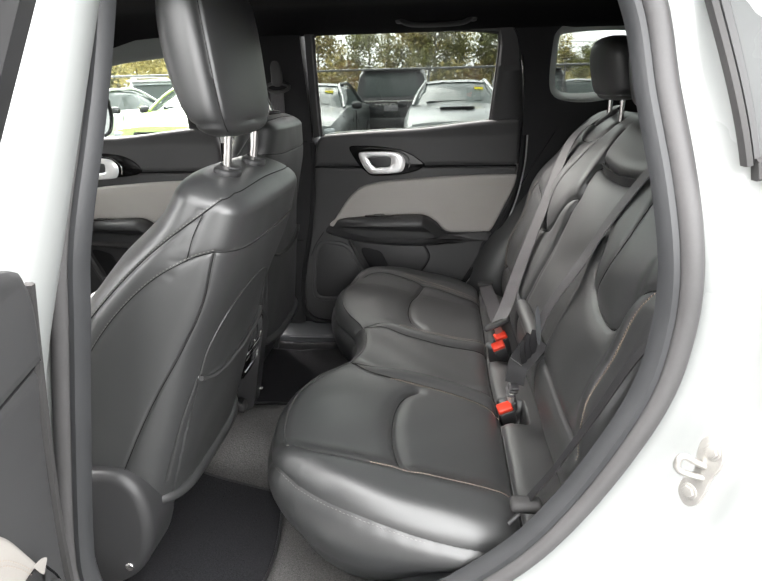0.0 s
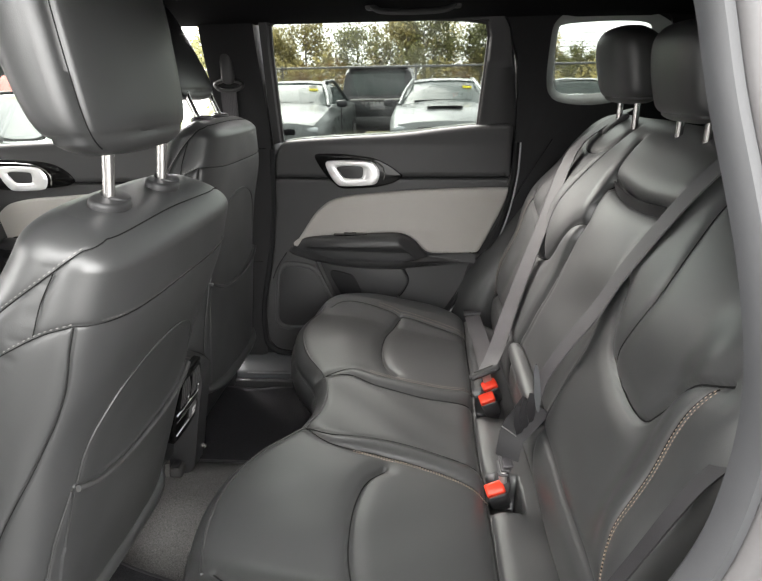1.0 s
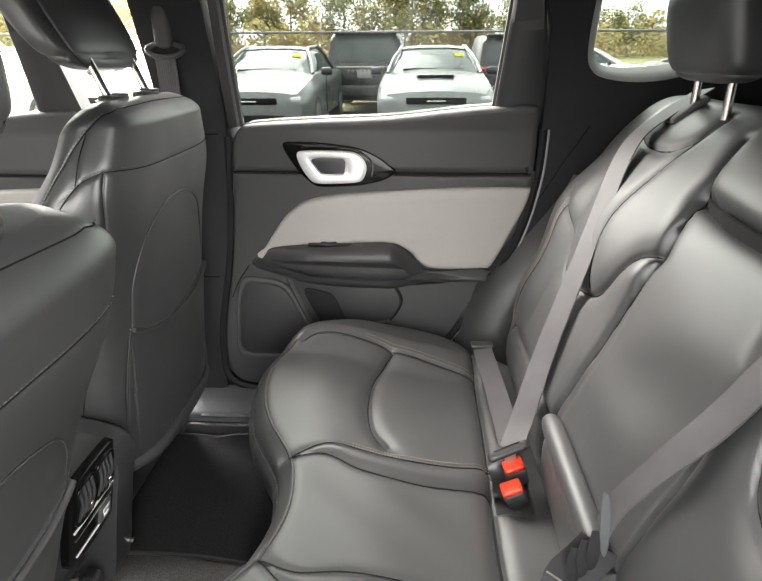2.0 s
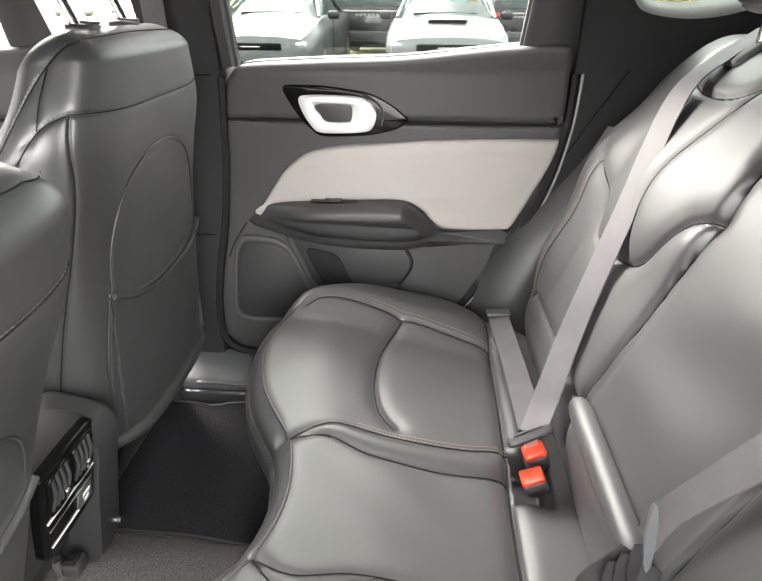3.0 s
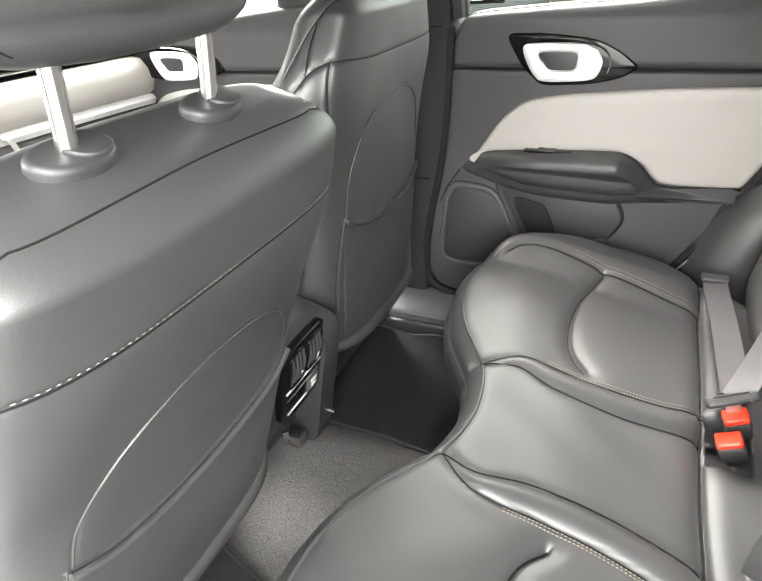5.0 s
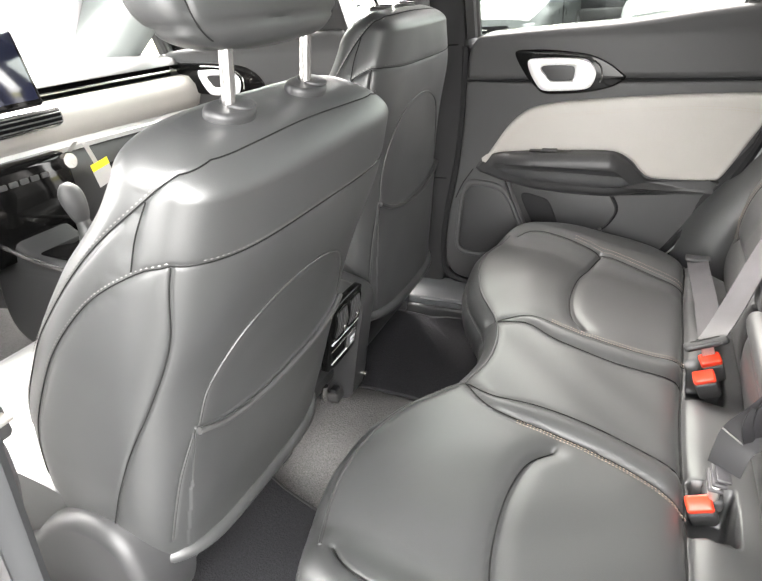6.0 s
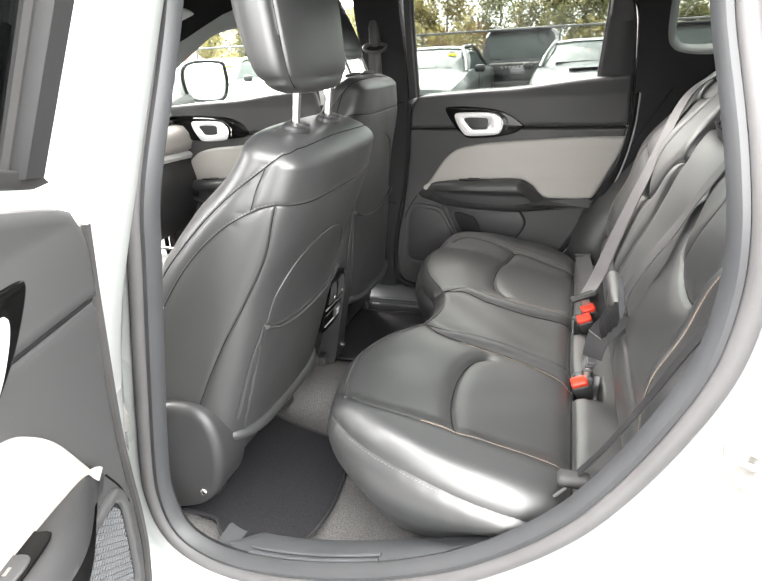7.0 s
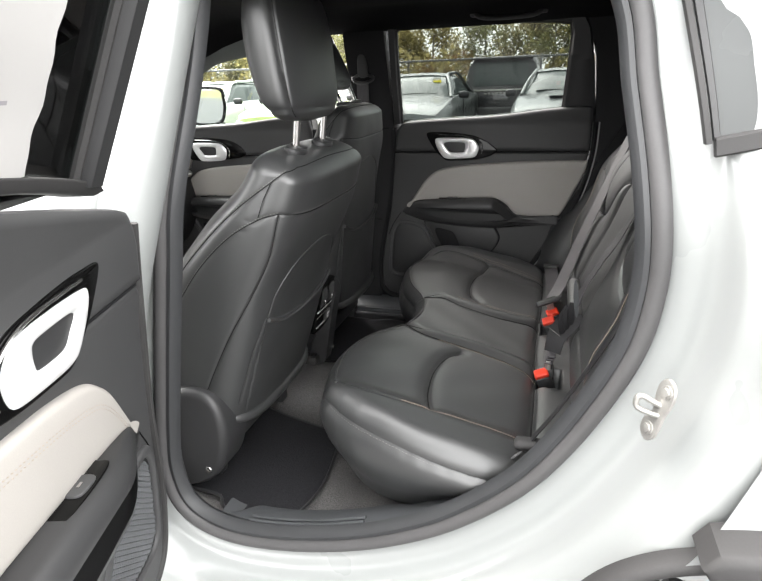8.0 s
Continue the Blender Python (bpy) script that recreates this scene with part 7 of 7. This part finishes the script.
def parked_suv(name, at, paint, label, rear=True):
    """A tall SUV seen from its tail."""
    c = thing(name, at, label, "car", "parked cars")
    mv = mapping(Matrix.Translation(at))
    R = ring_body([(0.0, 0.80, 0.88, 0.45, 0.95, 1.10), (0.06, 0.92, 0.96, 0.35, 1.00, 1.16), (0.5, 0.98, 0.98, 0.30, 1.05, 1.17), (3.6, 0.98, 0.98, 0.30, 1.05, 1.17), (4.6, 0.95, 0.95, 0.32, 1.02, 1.10), (4.9, 0.85, 0.85, 0.4, 0.9, 1.0)])
    g = Geo().grid(mv(R.reshape(-1, 3)).reshape(R.shape), cv=True)
    n = R.shape[1]
    g.f += [tuple(range(n)), tuple((len(R) - 1) * n + k for k in range(n))]
    part("body", g, paint, c, smooth=40)
    G = []
    for y, w0, w1, z1 in ((0.05, 0.90, 0.84, 1.14), (0.28, 0.92, 0.76, 1.72), (0.40, 0.92, 0.76, 1.80), (2.6, 0.92, 0.76, 1.84), (3.2, 0.92, 0.80, 1.50), (3.7, 0.9, 0.85, 1.15)):
        h = [(-w0, 1.05), (-w1 * 1.03, z1 - 0.10 * (z1 > 1.2)), (-w1 * 0.93, z1 - 0.01), (-w1 * 0.4, z1 + 0.01)]
        G.append(np.column_stack([[a for a, b in h] + [-a for a, b in h[::-1]], np.full(8, y), [b for a, b in h] + [b for a, b in h[::-1]]]))
    G = np.stack(G)
    part("cabin", Geo().grid(mv(G.reshape(-1, 3)).reshape(G.shape)), paint, c, smooth=30)
    part("rear_glass", Geo().prism(spline([(-0.66, 1.20), (-0.60, 1.66), (-0.5, 1.69), (0.5, 1.69), (0.60, 1.66), (0.66, 1.20), (0.5, 1.17), (-0.5, 1.17)], 40, True), 0.02, 0.004, lambda p: mv(np.column_stack([arr(p)[:, 0], 0.06 + 0.23 * (arr(p)[:, 1] - 1.14) / 0.58 - arr(p)[:, 2] - 0.005, arr(p)[:, 1]]))), DARKGLASS, c, "dark rear window")
    part("spoiler", Geo().box((0, 0.26, 1.79), (1.40, 0.30, 0.05), 0.02, mv), paint, c)
    for s in (-1, 1):
        part("tail_lamp", Geo().box((s * 0.83, 0.02, 1.03), (0.24, 0.08, 0.10), 0.02, mv), LAMPRED, c, "red tail lamp")
        part("roof_rail", Geo().tube(mv(spline([(s * 0.66, 0.5, 1.86), (s * 0.67, 0.7, 1.90), (s * 0.67, 2.4, 1.91), (s * 0.66, 2.6, 1.87)], 20)), 0.020, 6), STEEL, c)
        for yy in (0.95, 3.9):
            part("wheel", Geo().tube(mv(arr([(s * 0.72, yy, 0.38), (s * 0.98, yy, 0.38)])), 0.385, 28), TYRE, c)
    part("rear_trim", Geo().box((0, 0.0, 1.06), (1.30, 0.03, 0.045), 0.01, mv), STEEL, c)
    part("bumper", Geo().box((0, 0.02, 0.55), (1.80, 0.12, 0.26), 0.05, mv), PLASTIC, c)
    part("plate_bar", Geo().box((0, -0.02, 0.90), (0.34, 0.02, 0.14), 0.01, mv), INK, c)
    for k in range(9):
        part("badge_bar", Geo().box((-0.36 + 0.09 * k, -0.005, 0.985), (0.055, 0.02, 0.05), 0.006, mv), STEEL, c)
    return c


parked_suv("parked_suv", (-1.12, 13.1, 0), PAINT_BLACK, "black full-size utility vehicle parked beyond the fence")
parked_suv("parked_suv", (2.45, 14.3, -0.05), PAINT_BLACK, "black utility vehicle parked beyond the fence")
parked_suv("parked_suv", (-12.5, 13.5, 0), PAINT_RED, "red utility vehicle parked beyond the fence")
parked_suv("parked_suv", (-7.6, 14.0, -0.1), PAINT_WHITE, "white utility vehicle parked beyond the fence")
parked_sedan("parked_sedan", (7.4, 17.5, 0), PAINT_WHITE, "white saloon parked far across the lot", 70)
parked_sedan("parked_sedan", (12.5, 19.0, 0), PAINT_SILVER, "silver saloon parked far across the lot", 70)

# chain-link fence
fence = thing("chain_link_fence", (0, 12.4, 0), "galvanised chain-link fence with top rail", "fence")
part("top_rail", Geo().tube(arr([(-26, 12.4, 1.78), (24, 12.4, 1.74)]), 0.024, 8), GALV, fence)
for x in np.arange(-24.2, 24, 3.0):
    part("post", Geo().tube(arr([(x, 12.42, 0.0), (x, 12.42, 1.82)]), 0.022, 8), GALV, fence)
g = Geo()
H = 1.72
for x in np.arange(-16, 14, 0.085):
    for s in (1, -1):
        a, b = arr((x, 12.38, 0.03)), arr((x + s * H * 0.8, 12.38, 0.03 + H))
        o = [arr((0.0022, 0, 0)), arr((-0.0022, 0, 0)), arr((0, -0.003, 0))]
        g.add([a + q_ for q_ in o] + [b + q_ for q_ in o], [(0, 1, 4, 3), (1, 2, 5, 4), (2, 0, 3, 5)])
tagged(part("mesh_wire", g, GALV, fence), kind="stuff")

# lamp post and overhead line
lp_ = thing("lamp_post", (-13.4, 74, 0), "tall grey car park lamp post", "lamp post")
part("pole", Geo().tube(arr([(-13.4, 74, 0), (-13.4, 74, 7.0)]), [0.11, 0.07], 10), STEEL, lp_)
part("lamp_head", Geo().box((-13.4, 74, 7.05), (1.7, 0.35, 0.16), 0.05), STEEL, lp_)
wire = thing("power_line", (0, 60, 6), "thin overhead power lines", "power line")
for z in (5.0, 5.5, 6.3):
    xs_ = np.linspace(4, 70, 30)
    part("wire", Geo().tube(np.column_stack([xs_, np.full(30, 62.0), z - 0.6 + 0.0009 * (xs_ - 36) ** 2]), 0.022, 5), LINER, wire)
bld = thing("far_building", (24, 95, 0), "low pale grey commercial building behind the trees", "building")
part("wall", Geo().box((25, 95, 2.2), (22, 12, 4.4), 0.05), BRICKWALL, bld)
part("roof_edge", Geo().box((25, 95, 4.5), (22.6, 12.6, 0.3), 0.05), STEEL, bld)
for k in range(9):
    part("window", Geo().box((15.5 + 2.3 * k, 88.95, 2.3), (1.4, 0.06, 1.5), 0.01), DARKGLASS, bld)

rng = np.random.default_rng(7)


def tree(name, at, height, spread, leaf, label, density=1500, bare=0.0):
    """A broadleaf tree: tapered trunk, limbs and a crown of many small leaf clumps."""
    t = thing(name, at, label, "tree", "trees beyond the lot")
    at = arr(at)
    g = Geo()
    lean_ = rng.normal(0, 0.04, 2) * height
    trunk = spline([at, at + (lean_[0] * 0.4, lean_[1] * 0.4, height * 0.35), at + (lean_[0], lean_[1], height * 0.88)], 12)
    r0 = height * 0.018
    g.tube(trunk, np.linspace(r0, r0 * 0.2, 12), 7)
    tips = []
    for k in range(15):
        f = rng.uniform(0.22, 0.85)
        b = trunk[int(f * 11)]
        a = rng.uniform(0, 2 * np.pi)
        ln = spread * rng.uniform(0.5, 1.0) * (1.15 - abs(f - 0.45))
        e = b + arr((math.cos(a) * ln, math.sin(a) * ln, height * rng.uniform(0.08, 0.22)))
        m = (b + e) / 2 + arr((0, 0, -0.04 * height * rng.uniform(0, 1)))
        limb = spline([b, m, e], 8)
        g.tube(limb, np.linspace(r0 * 0.38, r0 * 0.08, 8), 5)
        tips += [limb[4], limb[5], limb[6], limb[7], limb[7]]
    tips += [trunk[10], trunk[11], trunk[9]]
    part("trunk", g, BARK, t)
    g = Geo()
    tips = arr(tips)
    n = int(density * (1 - bare))
    base = tips[rng.integers(0, len(tips), n)]
    pos = base + rng.normal(0, 1, (n, 3)) * arr((spread * 0.20, spread * 0.20, height * 0.060))
    u = rng.normal(0, 1, (n, 3))
    u /= np.linalg.norm(u, axis=1)[:, None]
    v = np.cross(u, rng.normal(0, 1, (n, 3)))
    v /= np.linalg.norm(v, axis=1)[:, None]
    sz = rng.uniform(0.5, 1.2, n)[:, None] * height * 0.0185
    V = np.stack([pos - u * sz, pos + v * sz * 0.7, pos + u * sz, pos - v * sz * 0.7 + np.cross(u, v) * sz * 0.4], 1)
    f = np.arange(n * 4).reshape(n, 4)
    g.add(V.reshape(-1, 3), [tuple(q_) for q_ in np.vstack([f[:, [0, 1, 2]], f[:, [0, 2, 3]]]).tolist()])
    part("crown", g, leaf, t, fix=False, smooth=0)
    return t


kinds = [(LEAF_G, "green broadleaf tree at the edge of the lot"), (LEAF_Y, "tree with yellowing autumn leaves"), (LEAF_G, "dense green tree beyond the fence"), (LEAF_Y, "thin tree turning yellow"), (LEAF_R, "small tree with rust-red leaves")]
for k, x in enumerate(np.arange(-46, 34, 2.3)):
    i = int(rng.choice([0, 0, 1, 2, 3, 1]))
    h = rng.uniform(6.2, 9.6) * (0.78 if x > 6 else 1.0)
    tree("tree", (x + rng.uniform(-1.2, 1.2), 68 + rng.uniform(-5, 9), 0.8), h, h * rng.uniform(0.26, 0.36), kinds[i][0], kinds[i][1], 3600 if i != 3 else 2000)
for x, y, h in ((-9.0, 58, 3.6), (-17.5, 57, 3.8), (-13, 60, 3.0), (3.5, 60, 3.4)):
    tree("tree", (x, y, 0.7), h, h * 0.4, LEAF_R, kinds[4][1], 1300)
for x, y, h in ((-27, 40, 7.5), (-33, 44, 8.5), (-22.5, 42, 6.5), (-39, 46, 8)):
    tree("tree", (x, y, 0.3), h, h * 0.36, LEAF_Y, "bright yellow-green tree near the road", 2600)
tree("tree", (7.2, 64, 0.8), 6.6, 2.6, LEAF_Y, "nearly bare autumn tree with thin branches", 900, 0.8)

# far woods and undergrowth under the trees
g = Geo()
n = 26000
pos = np.column_stack([rng.uniform(-75, 60, n), rng.uniform(60, 84, n), np.zeros(n)])
top = 2.6 + 1.3 * np.sin(pos[:, 0] * 0.35) + 0.9 * np.sin(pos[:, 0] * 1.1 + 1)
pos[:, 2] = 0.5 + np.maximum(top, 0.8) * rng.uniform(0, 1, n) ** 0.8
u = rng.normal(0, 1, (n, 3)); u /= np.linalg.norm(u, axis=1)[:, None]
v = np.cross(u, rng.normal(0, 1, (n, 3))); v /= np.linalg.norm(v, axis=1)[:, None]
sz = rng.uniform(0.12, 0.30, n)[:, None]
V = np.stack([pos - u * sz, pos + v * sz, pos + u * sz, pos - v * sz], 1)
g.add(V.reshape(-1, 3), [tuple(q_) for q_ in np.arange(n * 4).reshape(n, 4).tolist()])
und = part("undergrowth", g, LEAF_Y, None, fix=False, smooth=0)
tagged(und, "mixed yellow-green undergrowth below the tree line", "undergrowth", kind="stuff")
